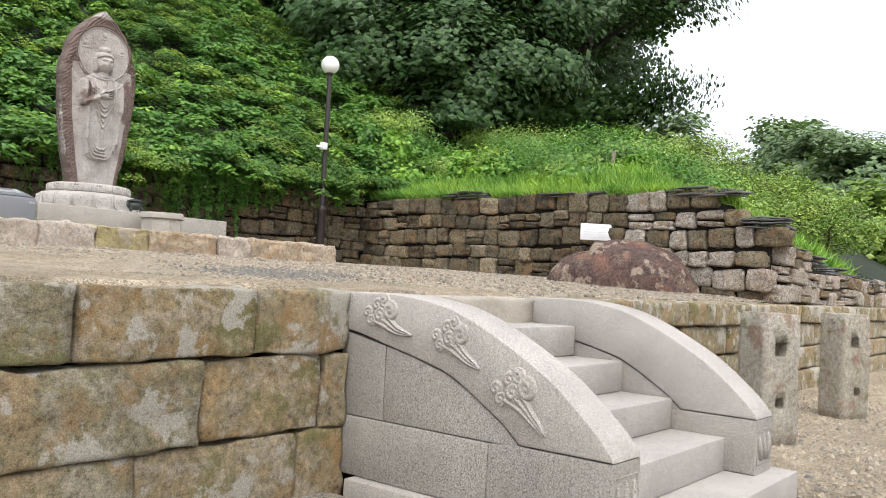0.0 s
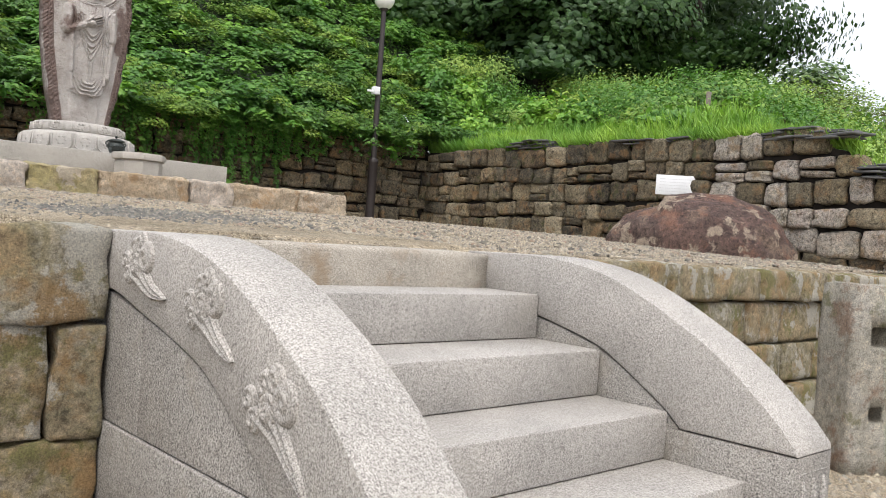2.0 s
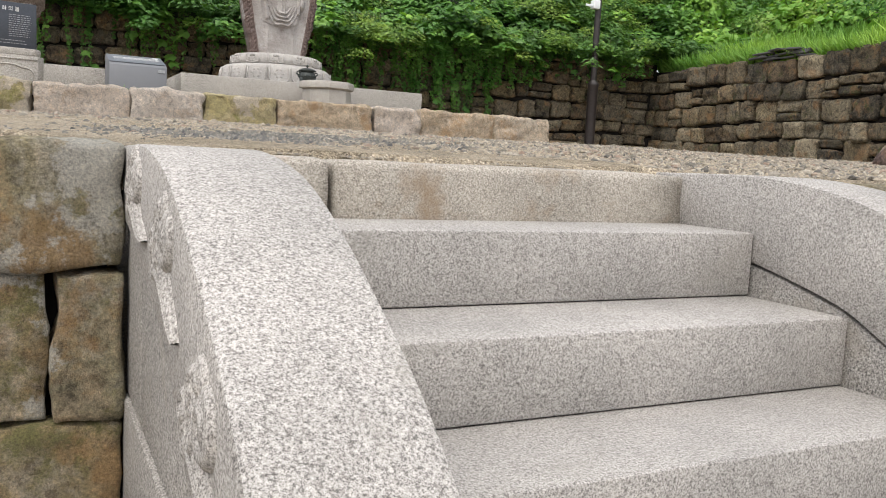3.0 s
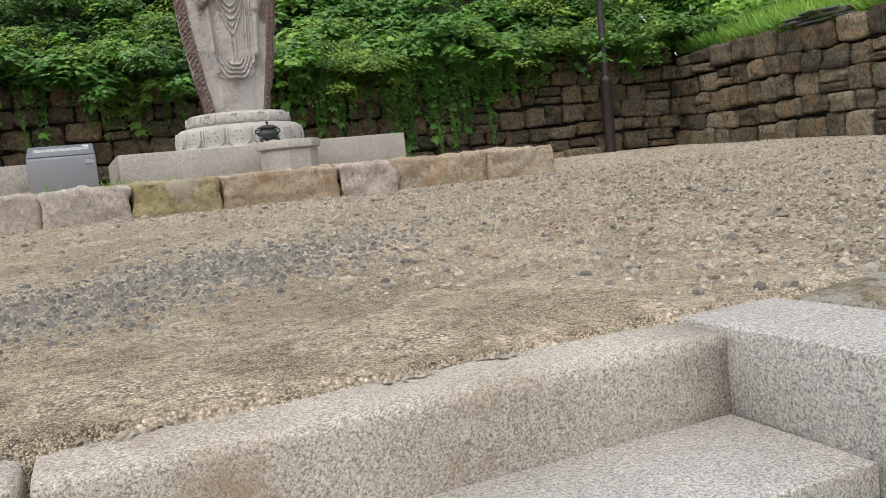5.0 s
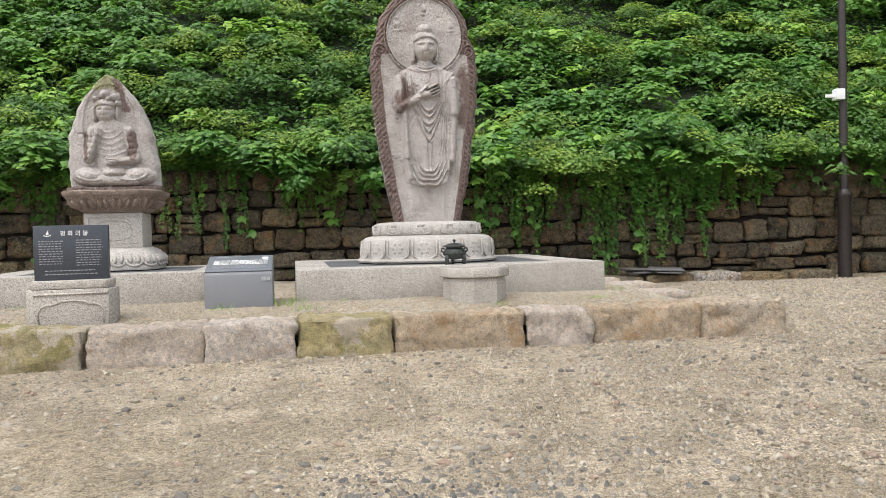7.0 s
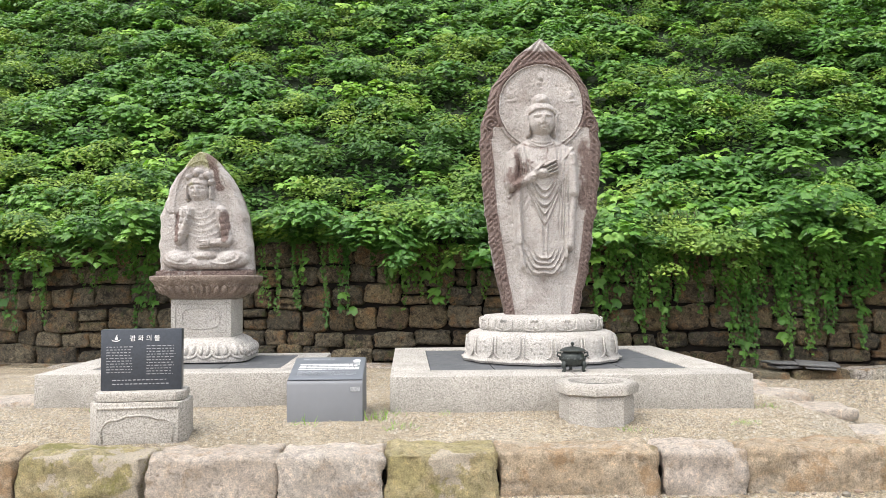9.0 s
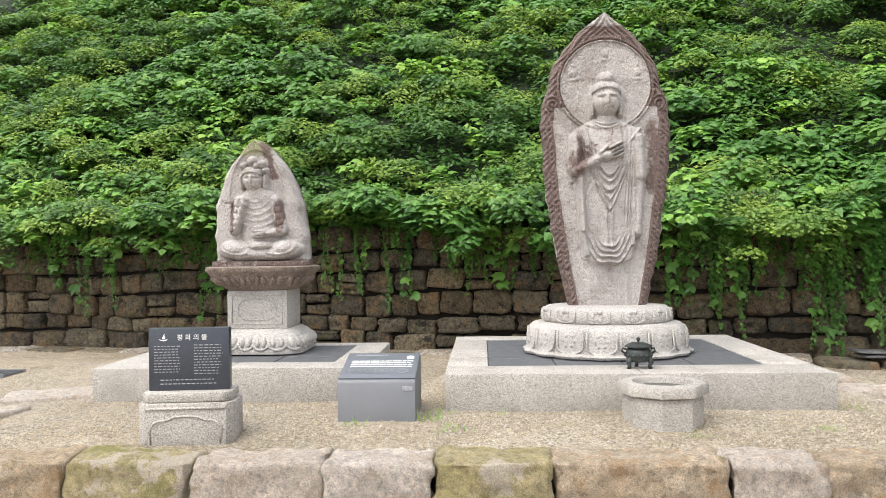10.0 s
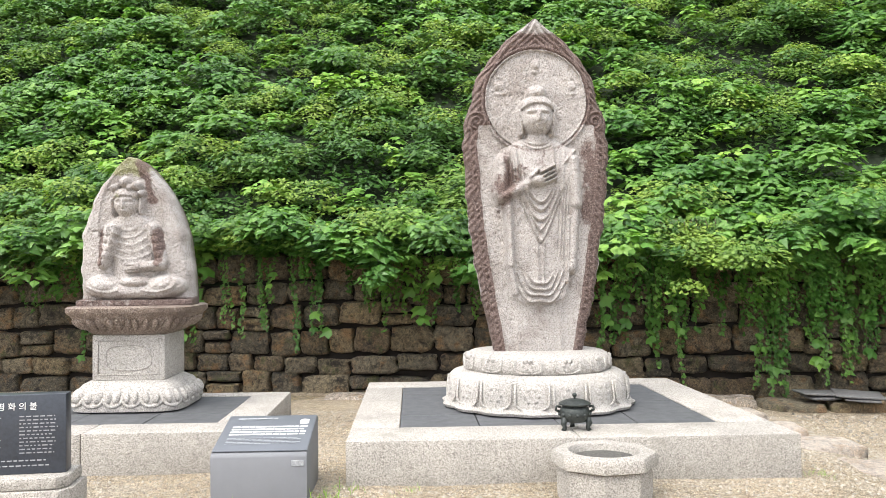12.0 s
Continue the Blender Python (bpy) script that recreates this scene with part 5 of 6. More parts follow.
# ---- black stele on its base ----
stele_base = thing("tablet_plinth", spot(-1.515, 0.60, 1.37, 7), "carved pale granite base under the black tablet", "plinth")
part("block", prism([(-0.285, -0.10), (-0.235, -0.165), (0.235, -0.165), (0.285, -0.10), (0.285, 0.13), (-0.285, 0.13)], -0.02, 0.265, "z", 0.006), SHRINE, stele_base)
part("cap", prism([(-0.265, -0.09), (-0.22, -0.145), (0.22, -0.145), (0.265, -0.09), (0.265, 0.12), (-0.265, 0.12)], 0.267, 0.325, "z", 0.012), SHRINE, stele_base)
arch = [(-0.20, 0.03), (-0.21, 0.11), (-0.185, 0.15), (-0.15, 0.165), (-0.11, 0.165), (-0.07, 0.185), (0, 0.19), (0.07, 0.185), (0.11, 0.165), (0.15, 0.165), (0.185, 0.15), (0.21, 0.11), (0.20, 0.03)]
link("arch_carving", raw("arch_carving", *joined([tube([(a, -0.166, b) for a, b in arch], [0.007] * len(arch), 6), tube([(-0.23, -0.166, 0.235), (0.23, -0.166, 0.235)], [0.008, 0.008], 6)]), True), SHRINE, stele_base)
stele = thing("stele", spot(-1.515, 0.60, 1.695, 7), "polished black stone tablet with white carved Korean lettering", "tablet")
slab = part("slab", box(-0.238, 0.238, -0.055, 0.035, 0, 0.375, 0.004), BLACK, stele)
title = link("title", font_mesh("평 화 의 불", 0.040), INK, stele, "white brush-written title", pose(0.02, -0.0575, 0.318, 90))
flame = bmesh.new()
for outline in ([(-0.026, -0.004), (-0.020, -0.014), (0.0, -0.019), (0.020, -0.014), (0.028, -0.002), (0.017, -0.009), (0.0, -0.012), (-0.015, -0.010)], [(-0.004, -0.008), (0.008, -0.007), (0.011, 0.004), (0.006, 0.014), (0.008, 0.026), (0.0, 0.018), (-0.002, 0.009), (-0.008, 0.002)]):
    flame.faces.new([flame.verts.new((a, 0, b)) for a, b in outline])
part("emblem", flame, INK, stele, "small white flame emblem", False, pose(-0.150, -0.0575, 0.318))


def text_bars(parent, rows, x0, x1, z_top, pitch, h, y, mat, seed, words=True, tilt=None, name="text_line"):
    r = random.Random(seed)
    for i in range(rows):
        bm = bmesh.new()
        x = x0
        end = x1 - r.random() * 0.15 * (x1 - x0)
        while x < end:
            w = min(r.uniform(0.008, 0.026), end - x) if words else end - x
            z = z_top - i * pitch
            bm.faces.new([bm.verts.new(p) for p in ((x, y, z), (x + w, y, z), (x + w, y, z + h), (x, y, z + h))])
            x += w + 0.008
        part(name, bm, mat, parent, "", False, tilt)


text_bars(stele, 10, -0.205, -0.045, 0.265, 0.0172, 0.0055, -0.0572, FAINT, 4)
text_bars(stele, 11, 0.03, 0.205, 0.270, 0.0172, 0.0055, -0.0572, FAINT, 5)
text_bars(stele, 2, -0.17, 0.19, 0.062, 0.024, 0.006, -0.0572, FAINT, 6)

# ---- grey information desk ----
desk = thing("information_sign", spot(-0.425, 1.02, 1.40), "grey steel information desk with a sloping text plate", "sign")
SIDE_OUT = [(-0.09, -0.03), (-0.10, 0.27), (-0.085, 0.292), (0.40, 0.402), (0.42, 0.395), (0.42, -0.03)]
part("housing", prism(SIDE_OUT, -0.252, 0.252, "x", 0.006), STEEL, desk)
slope = math.degrees(math.atan2(0.11, 0.485))
plate = part("text_plate", box(-0.249, 0.249, 0.0, 0.475, 0, 0.005, 0.002), STEEL_TOP, desk, "darker text plate", True, pose(0, -0.078, 0.2985, slope))


def flat_bars(parent, rows, x0, x1, top, pitch, h, mat, seed, solid=0.9):
    r = random.Random(seed)
    for i in range(rows):
        bm = bmesh.new()
        y = top - i * pitch
        x = x0
        while x < x1 - 0.02:
            w = min(r.uniform(0.02, 0.07), x1 - x)
            bm.faces.new([bm.verts.new(p) for p in ((x, y, 0.0072), (x + w, y, 0.0072), (x + w, y + h, 0.0072), (x, y + h, 0.0072))])
            x += w + 0.006
        part("text_line", bm, mat, parent, "", False)


flat_bars(plate, 4, -0.20, 0.215, 0.30, 0.034, 0.017, INK, 9)
flat_bars(plate, 5, -0.20, 0.20, 0.155, 0.018, 0.006, FAINT, 10)
flat_bars(plate, 1, -0.19, 0.05, 0.415, 0.03, 0.02, FAINT, 12)
bm = bmesh.new()
bm.faces.new([bm.verts.new(p) for p in ((0.17, 0.345, 0.0072), (0.215, 0.345, 0.0072), (0.215, 0.405, 0.0072), (0.185, 0.415, 0.0072), (0.165, 0.395, 0.0072))])
part("emblem", bm, INK, plate, "small white emblem", False)
part("label_plate", box(0.17, 0.235, -0.1025, -0.0985, 0.225, 0.255, 0.001, 1), FAINT, desk, "small pale maker's plate", True)

# ---- octagonal stone basin ----
basin = thing("stone_basin", spot(1.395, 0.92, 1.37, 10), "octagonal grey granite basin holding dark ash", "basin")


def octagon_ring(profile, sides=8):
    bm = bmesh.new()
    rows = []
    for r, z in profile:
        rows.append([bm.verts.new((r * math.cos(2 * math.pi * (i + 0.5) / sides), r * math.sin(2 * math.pi * (i + 0.5) / sides), z)) for i in range(sides)])
    for p, q in zip(rows, rows[1:]):
        for i in range(sides):
            bm.faces.new((p[i], p[(i + 1) % sides], q[(i + 1) % sides], q[i]))
    bm.faces.new(rows[0][::-1])
    bm.faces.new(rows[-1])
    return bm


part("body", octagon_ring([(0.250, 0.0), (0.247, 0.04), (0.252, 0.20), (0.243, 0.225)]), SHRINE, basin, "", False)
rim = bmesh.new()
loops = []
for r, z, round_ in ((0.243, 0.226, 0), (0.282, 0.240, 0), (0.286, 0.290, 0), (0.274, 0.308, 0), (0.188, 0.31, 1), (0.180, 0.30, 1), (0.176, 0.25, 1)):
    row = []
    for i in range(48):
        a = 2 * math.pi * i / 48
        seg = math.pi / 8
        local = ((a + seg) % (2 * seg)) - seg
        k = 1.0 if round_ else 0.985 * math.cos(seg) / math.cos(local) + 0.03 * (1 - math.cos(seg))
        row.append(rim.verts.new((r * k * math.cos(a), r * k * math.sin(a), z)))
    loops.append(row)
for p, q in zip(loops, loops[1:]):
    for i in range(48):
        rim.faces.new((p[i], p[(i + 1) % 48], q[(i + 1) % 48], q[i]))
part("rim", rim, SHRINE, basin, "chamfered octagonal rim")
part("ash", lathe([(0.05, 0.24), (0.178, 0.258), (0.166, 0.272), (0.02, 0.283)], 24), ASH, basin, "dark ash and soil")

# ---- bronze incense burner ----
burner = thing("incense_burner", spot(1.355, 1.50, 1.68) @ Matrix.Scale(0.9, 4), "small dark bronze incense burner on three legs", "incense burner")
part("bowl", lathe([(0.03, 0.045), (0.075, 0.055), (0.098, 0.085), (0.102, 0.115), (0.092, 0.145), (0.078, 0.158), (0.082, 0.165)], 32), BRONZE, burner)
lid = part("lid", lathe([(0.106, 0.166), (0.108, 0.174), (0.092, 0.184), (0.055, 0.198), (0.02, 0.204)], 32), BRONZE, burner, "domed lid with a knob")
part("knob", lathe([(0.006, 0.203), (0.008, 0.212), (0.016, 0.222), (0.016, 0.232), (0.006, 0.242), (0.001, 0.244)], 16), BRONZE, lid)
for k in range(3):
    a = radians(90 + 120 * k)
    pts = [(0.085 * math.cos(a), 0.085 * math.sin(a), 0.085), (0.10 * math.cos(a), 0.10 * math.sin(a), 0.045), (0.088 * math.cos(a), 0.088 * math.sin(a), 0.02), (0.10 * math.cos(a), 0.10 * math.sin(a), -0.001)]
    link("leg", raw("leg", *tube(pts, [0.024, 0.02, 0.014, 0.018], 8), True), BRONZE, burner)
for s in (-1, 1):
    pts = [(s * 0.095, 0, 0.15), (s * 0.122, 0, 0.155), (s * 0.128, 0, 0.13), (s * 0.10, 0, 0.115)]
    link("handle", raw("handle", *tube(pts, [0.009] * 4, 8), True), BRONZE, burner)
for k in range(12):
    a = 2 * math.pi * k / 12
    c = Vector((0.099 * math.cos(a), 0.099 * math.sin(a), 0.105))
    link("boss", raw("boss", [tuple(c + Vector(v) * 0.016) for v in ICO_V.tolist()], [tuple(f) for f in ICO_F.tolist()], True), BRONZE, burner)

# ---- globe lamp ----
lamp = thing("street_lamp", pose(5.22, 9.50, 1.02), "dark brown lamp post with a white glass globe", "street lamp")
part("base", lathe([(0.10, 0.0), (0.10, 0.05), (0.083, 0.07), (0.083, 1.25), (0.092, 1.27), (0.095, 1.31), (0.06, 1.36)], 24), POLE, lamp, "thick lower post")
part("post", lathe([(0.052, 1.33), (0.05, 3.0), (0.044, 4.02), (0.07, 4.05), (0.085, 4.10)], 20), POLE, lamp)
part("globe", lathe([(0.06, 4.07)] + [(0.185 * math.cos(t), 4.245 + 0.185 * math.sin(t)) for t in np.linspace(-1.2, 1.5, 18)], 32), GLOBE, lamp, "white milk-glass globe")
boxy = part("control_box", box(-0.14, -0.02, -0.10, 0.02, 2.50, 2.64, 0.012), WHITE, lamp, "small pale electric box on a bracket")
part("bracket", box(-0.26, -0.13, -0.06, -0.03, 2.53, 2.57, 0.006), WHITE, boxy)

# ---- boulder and white sign ----
def boulder():
    bm = bmesh.new()
    bmesh.ops.create_icosphere(bm, subdivisions=5, radius=1.0)
    for v in bm.verts:
        p = v.co.copy()
        p = Vector((math.copysign(abs(p.x) ** 0.85, p.x), p.y, max(p.z, -0.4)))
        lump = 0.10 * noise.fractal(p * 1.3 + Vector((5, 2, 1)), 0.9, 2.0, 5) + 0.02 * noise.noise(p * 7)
        side = 0.82 if v.co.x < -0.35 and v.co.z > 0.2 else 1.0
        p = p * (1 + lump)
        v.co = Vector((p.x * 1.08, p.y * 0.66, p.z * 0.70 * side))
    return done(bm, "boulder", True)


rock = link("boulder", boulder(), BOULDER)
rock.matrix_basis = pose(5.62, 2.72, 1.05, 0, 0, -52)
tagged(rock, "big rounded reddish-brown boulder lying on gravel", "boulder")
sign = thing("notice_board", pose(6.50, 3.78, 1.1, 0, 0, -48), "small white notice board on a thin post", "sign")
board = part("board", box(-0.26, 0.26, -0.02, 0.0, 0.72, 0.99, 0.004), WHITE, sign)
part("stake", box(-0.018, 0.018, 0.0, 0.03, -0.1, 0.95, 0.003), WOOD, sign)
text_bars(board, 5, -0.21, 0.21, 0.93, 0.042, 0.010, -0.0215, PALE_INK, 31)

# ---- flat edging stones beside the platform ----
for i, (u, v, w, d, turn) in enumerate(((3.02, 3.35, 0.5, 0.36, 12), (3.12, 2.82, 0.46, 0.40, -8), (3.22, 2.28, 0.52, 0.40, 6), (3.30, 1.70, 0.48, 0.42, -5), (3.36, 1.12, 0.5, 0.40, 9), (3.42, 0.58, 0.46, 0.42, 3), (-3.0, 1.9, 0.8, 0.45, 20), (-3.3, 1.2, 0.7, 0.4, -10))):
    me = rough_block("paving_stone", w, d, 0.10, 6, 0.012, 140 + i, 0.03, 5.0)
    ob = link("paving_stone", me, KERB, None, "", spot(u, v, float(bed_z(np.array(u), np.array(v))) - 0.010, turn))
    tagged(ob, "flat irregular pale stone set in the gravel", "paving stone", "edging stones")

# ---- retaining walls behind ----
UNIT = [rough_block("stone", 1, 1, 1, 6, 0.10, 200 + i * 3.7, 0.13, 2.2, True) for i in range(18)]


def stone_mesh(i, mat):
    """One of the shared stone shapes in the given material."""
    key = UNIT[i].name + mat.name
    if key not in shared:
        me = UNIT[i].copy()
        me.materials.append(mat)
        shared[key] = me
    return shared[key]


shared = {}


def coursed(parent, length, z0, top, step, seed, pick, size=(0.24, 0.52), depth=0.30, most=300, prefer=None):
    """Stones in courses along a wall's own x, from its base to top(x); later ones join into one mesh."""
    r = random.Random(seed)
    found = []
    z = z0
    row = 0
    while z < max(top(x) for x in np.linspace(0, length, 40)) - 0.05:
        h = step * r.uniform(0.85, 1.35)
        x = -r.uniform(0, 0.3)
        while x < length:
            w = r.uniform(*size) * (1.25 if row < 2 else 1.0)
            mid = x + w / 2
            if 0 < mid < length and z + h * 0.5 < top(mid):
                lift = 0.030 * math.sin(mid * 1.9 + row) + r.uniform(-0.012, 0.012)
                split = r.uniform(0.38, 0.62) if r.random() < 0.22 and h > step else 1.0
                for low, high in ((0.0, split), (split, 1.0)):
                    if high - low > 0.1:
                        tall = h * (high - low)
                        found.append((mid, z + h * (low + high) / 2 + lift, w - 0.014 - r.uniform(0, 0.016), tall - 0.012 + r.uniform(-0.022, 0.010), r.uniform(-0.035, 0.035), r.uniform(-3.0, 3.0), r.randrange(len(UNIT)), pick(mid, z, r)))
            x += w
        z += h
        row += 1
    found.sort(key=lambda s: prefer(s[0]) if prefer else 0)
    rest = []
    for i, (x, z, w, h, out, lean, kind, mat) in enumerate(found):
        m = Matrix.LocRotScale((x, depth / 2 - 0.06 + out, z), Euler((0, radians(lean), 0)), (w, depth, h))
        if i < most:
            link("stone", stone_mesh(kind, mat), None, parent, "", m)
        else:
            rest.append((m, UNIT[kind]))
    if rest:
        pieces = [([tuple(m @ v.co) for v in me.vertices], [tuple(p.vertices) for p in me.polygons]) for m, me in rest]
        tagged(link("far_stones", raw("far_stones", *joined(pieces), True), WALL, parent), kind="stuff")


def wall_line(name, x0, y0, x1, y1, z0, z1, label):
    """A wall whose own x runs from one end to the other and whose face looks to its -y."""
    a = math.atan2(y1 - y0, x1 - x0)
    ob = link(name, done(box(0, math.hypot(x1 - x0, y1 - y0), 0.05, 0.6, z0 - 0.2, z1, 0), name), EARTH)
    ob.matrix_basis = pose(x0, y0, 0, 0, 0, math.degrees(a))
    return tagged(ob, label, "wall", kind="structure")


REAR_L = math.hypot(6.75 + 10.5, 0.9)
rear = wall_line("wall_rear", -10.5, 10.8, 6.75, 9.9, 1.0, 2.80, "old dark coursed stone wall hung with vines")
coursed(rear, REAR_L, 1.02, lambda x: 2.92, 0.238, 3, lambda x, z, r: WALL, (0.24, 0.50), 0.30, 300, lambda x: abs(x - 10.5))


def side_top(x):
    """Height of the side wall's top, by the distance from the corner."""
    y = 9.9 - x
    return float(np.interp(y, [-6, -0.6, 0.45, 0.75, 1.3, 1.6, 2.6, 6, 9.9], [0.9, 1.32, 1.60, 1.85, 2.2, 2.45, 2.58, 2.62, 2.72]))


SIDE_L = 9.10
SIDE_OUTLINE = [(-0.4, 0.4), (-0.4, side_top(0) - 0.05)] + [(x, side_top(x) - 0.05) for x in np.linspace(0, SIDE_L - 0.16, 30)] + [(SIDE_L - 0.16, 0.4)]
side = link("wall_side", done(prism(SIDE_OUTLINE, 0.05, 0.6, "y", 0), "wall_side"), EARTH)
side.matrix_basis = pose(6.72, 9.95, 0, 0, 0, -90)
tagged(side, "coursed stone retaining wall with stepped top under stacked slates", "wall", kind="structure")


def side_pick(x, z, r):
    y = 9.9 - x
    if y < 3.2 and z > 1.0:
        return PALE if r.random() < 0.62 else SIDE
    if y < 1.0:
        return PALE if r.random() < 0.55 else SIDE
    return SIDE if r.random() < 0.45 else WALL


coursed(side, SIDE_L, 0.88, side_top, 0.262, 8, side_pick, (0.26, 0.52), 0.32, 300)


def end_top(x):
    """Height of the end wall's top, by the distance along it."""
    return float(np.interp(x, [0, 0.9, 1.9, 3.2, 5.6, 7.6], [1.80, 1.66, 1.58, 1.50, 1.42, 1.38]))


END_L = math.hypot(7.45, 0.71)
END_OUTLINE = [(0, 0.7)] + [(x, end_top(x) - 0.05) for x in np.linspace(0, END_L, 20)] + [(END_L, 0.7)]
end_wall = link("wall_end", done(prism(END_OUTLINE, 0.05, 0.5, "y", 0), "wall_end"), EARTH)
end_wall.matrix_basis = pose(6.99, 0.88, 0, 0, 0, math.degrees(math.atan2(0.52, 5.45)))
tagged(end_wall, "low pale stone wall under stacked slates above the front wall", "wall", kind="structure")
coursed(end_wall, END_L, 0.93, end_top, 0.25, 19, lambda x, z, r: PALE if r.random() < 0.6 else SIDE, (0.30, 0.50), 0.30, 300)

# ---- ledge stones at the foot of the rear wall ----
for i, x in enumerate(np.arange(-9.5, 5.2, 0.62)):
    y = 10.8 - (x + 10.5) * 0.0522 - 0.42
    me = rough_block("ledge_stone", 0.58, 0.42, 0.20, 4, 0.02, 300 + i, 0.04, 4.0)
    ob = link("ledge_stone", me, SIDE if i % 3 else PALE, None, "", pose(x, y, 1.255 + 0.02 * math.sin(i * 2.2), 0, 0, -3 + 5 * math.sin(i * 1.3)))
    tagged(ob, "low rough ledge stone at the wall foot", "stone", "ledge stones")


# ---- stacked roofing slates ----
def slates(x, y, z, along, layers, count, turn, seed):
    r = random.Random(seed)
    t = thing("slate_stack", pose(x, y, z, 0, 0, turn), "stack of dark flat roofing slates on the wall", "slates", "slate stacks")
    for layer in range(layers):
        for k in range(count):
            w, d, h = r.uniform(0.26, 0.46), r.uniform(0.28, 0.42), r.uniform(0.020, 0.034)
            a = along * ((k + 0.5) / count - 0.5) + r.uniform(-0.08, 0.08)
            if abs(a) > along / 2 * (1 - 0.10 * layer):
                continue
            me = rough_block("slate", w, d, h, 3, 0.008, r.random() * 90, 0.010, 6.0)
            link("slate", me, ROOF_SLATE, t, "", pose(a, r.uniform(-0.07, 0.07), 0.018 + layer * 0.034, r.uniform(-3, 3), r.uniform(-4, 4), r.uniform(-14, 14)))
    return t


for i, (y, along, layers, count) in enumerate(((6.9, 1.2, 4, 5), (4.4, 1.1, 2, 4), (2.15, 1.5, 5, 6), (1.05, 0.62, 5, 2))):
    lowest = side_top(9.9 - y)
    slates(6.84, y, lowest - 0.02, along, layers, count, -90 + (6 if i % 2 else -4), 50 + i)
for i, (far, along, layers, count) in enumerate(((0.75, 0.9, 4, 3), (1.9, 1.1, 5, 4), (3.3, 1.2, 4, 4), (4.6, 1.1, 3, 4), (6.0, 1.2, 3, 4))):
    slates(6.75 + far, 1.02 + 0.095 * far, end_top(far) - 0.02, along, layers, count, 5 + 4 * (i % 2), 70 + i)
slates(2.75, 9.60, 1.365, 0.6, 2, 2, -6, 91)

# ---- hillside ----
def end_line(x):
    """The y of the end wall's back."""
    return 1.10 + 0.095 * (np.asarray(x, float) - 6.75)


def end_rise(x):
    return np.interp(x, [6.75, 7.65, 8.65, 10.0, 12.4, 60], [1.75, 1.63, 1.55, 1.46, 1.38, 1.2])


def hill_z(x, y):
    x, y = np.asarray(x, float), np.asarray(y, float)
    crest = 5.6 + np.clip(11.6 - x, 0, 12) * 0.85
    back = 2.70 + 0.80 * (y - 10.35 + 0.05 * x)
    back = np.minimum(back, crest + 0.12 * (y - 14))
    base = np.interp(y, [-6, -0.6, 0.45, 1.3, 2.6, 9.9], [0.85, 1.25, 1.55, 2.1, 2.5, 2.62])
    flank = base + 0.31 * np.clip(x - 6.9, 0, 6.5) * np.interp(y, [-6, 2, 6], [0.55, 0.8, 1.0]) + 0.03 * np.clip(x - 13.4, 0, 40)
    behind_end = end_rise(x) + 0.52 * np.clip(y - end_line(x), 0, 40)
    flank = np.minimum(flank, behind_end)
    z = np.where(x > 6.85, np.maximum(flank, back), back)
    return z + 0.10 * wobble(x, y, 1.1, 2.0)


hill = sheet("hillside", np.linspace(-14, 6.85, 80), np.linspace(0, 1, 50), lambda x, t: hill_z(x, 10.45 - 0.0522 * (x + 10.5) + 0.36 + t * 14), SHADED_SOIL, lambda x, t: (x, 10.45 - 0.0522 * (x + 10.5) + 0.36 + t * 14))
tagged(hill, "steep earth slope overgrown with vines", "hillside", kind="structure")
flank = sheet("hillside_flank", np.concatenate([np.linspace(6.9, 16, 50), np.linspace(17, 60, 20)]), np.linspace(0, 1, 110) ** 1.5 * 39, lambda x, v: hill_z(x, v + end_line(x)), SHADED_SOIL, lambda x, v: (x, v + end_line(x)))
tagged(flank, "grassy earth slope above the side wall", "hillside", kind="structure")

# ---- leaves ----
LOBED = (np.array([(0, -0.12, 0.05), (0, -0.5, 0), (0.42, -0.36, -0.05), (0.52, 0.04, -0.08), (0.16, 0.13, 0.0), (0, 0.56, -0.06), (-0.16, 0.13, 0.0), (-0.52, 0.04, -0.08), (-0.42, -0.36, -0.05)]),
         np.array([(0, i, i % 8 + 1) for i in range(1, 9)]))
SMALL = (np.array([(0, -0.5, 0), (0.30, 0.0, -0.06), (0, 0.5, -0.04), (-0.30, 0.0, -0.06), (0, 0, 0.04)]), np.array([(0, 1, 4), (1, 2, 4), (2, 3, 4), (3, 0, 4)]))
HEART = (np.array([(0, -0.34, 0), (0.47, -0.14, -0.09), (0, 0.58, -0.07), (-0.47, -0.14, -0.09), (0, -0.06, 0.05)]), np.array([(0, 1, 4), (1, 2, 4), (2, 3, 4), (3, 0, 4)]))
TWIN = (np.array([(0, -0.5, 0), (0.32, 0.02, -0.08), (0, 0.5, -0.02), (-0.32, 0.02, -0.08)]), np.array([(0, 1, 2), (0, 2, 3)]))
BLADE = (np.array([(-0.035, 0, 0), (0.035, 0, 0), (0.03, 0.05, 0.5), (-0.03, 0.05, 0.5), (0.0, 0.28, 0.95)]), np.array([(0, 1, 2), (0, 2, 3), (3, 2, 4)]))


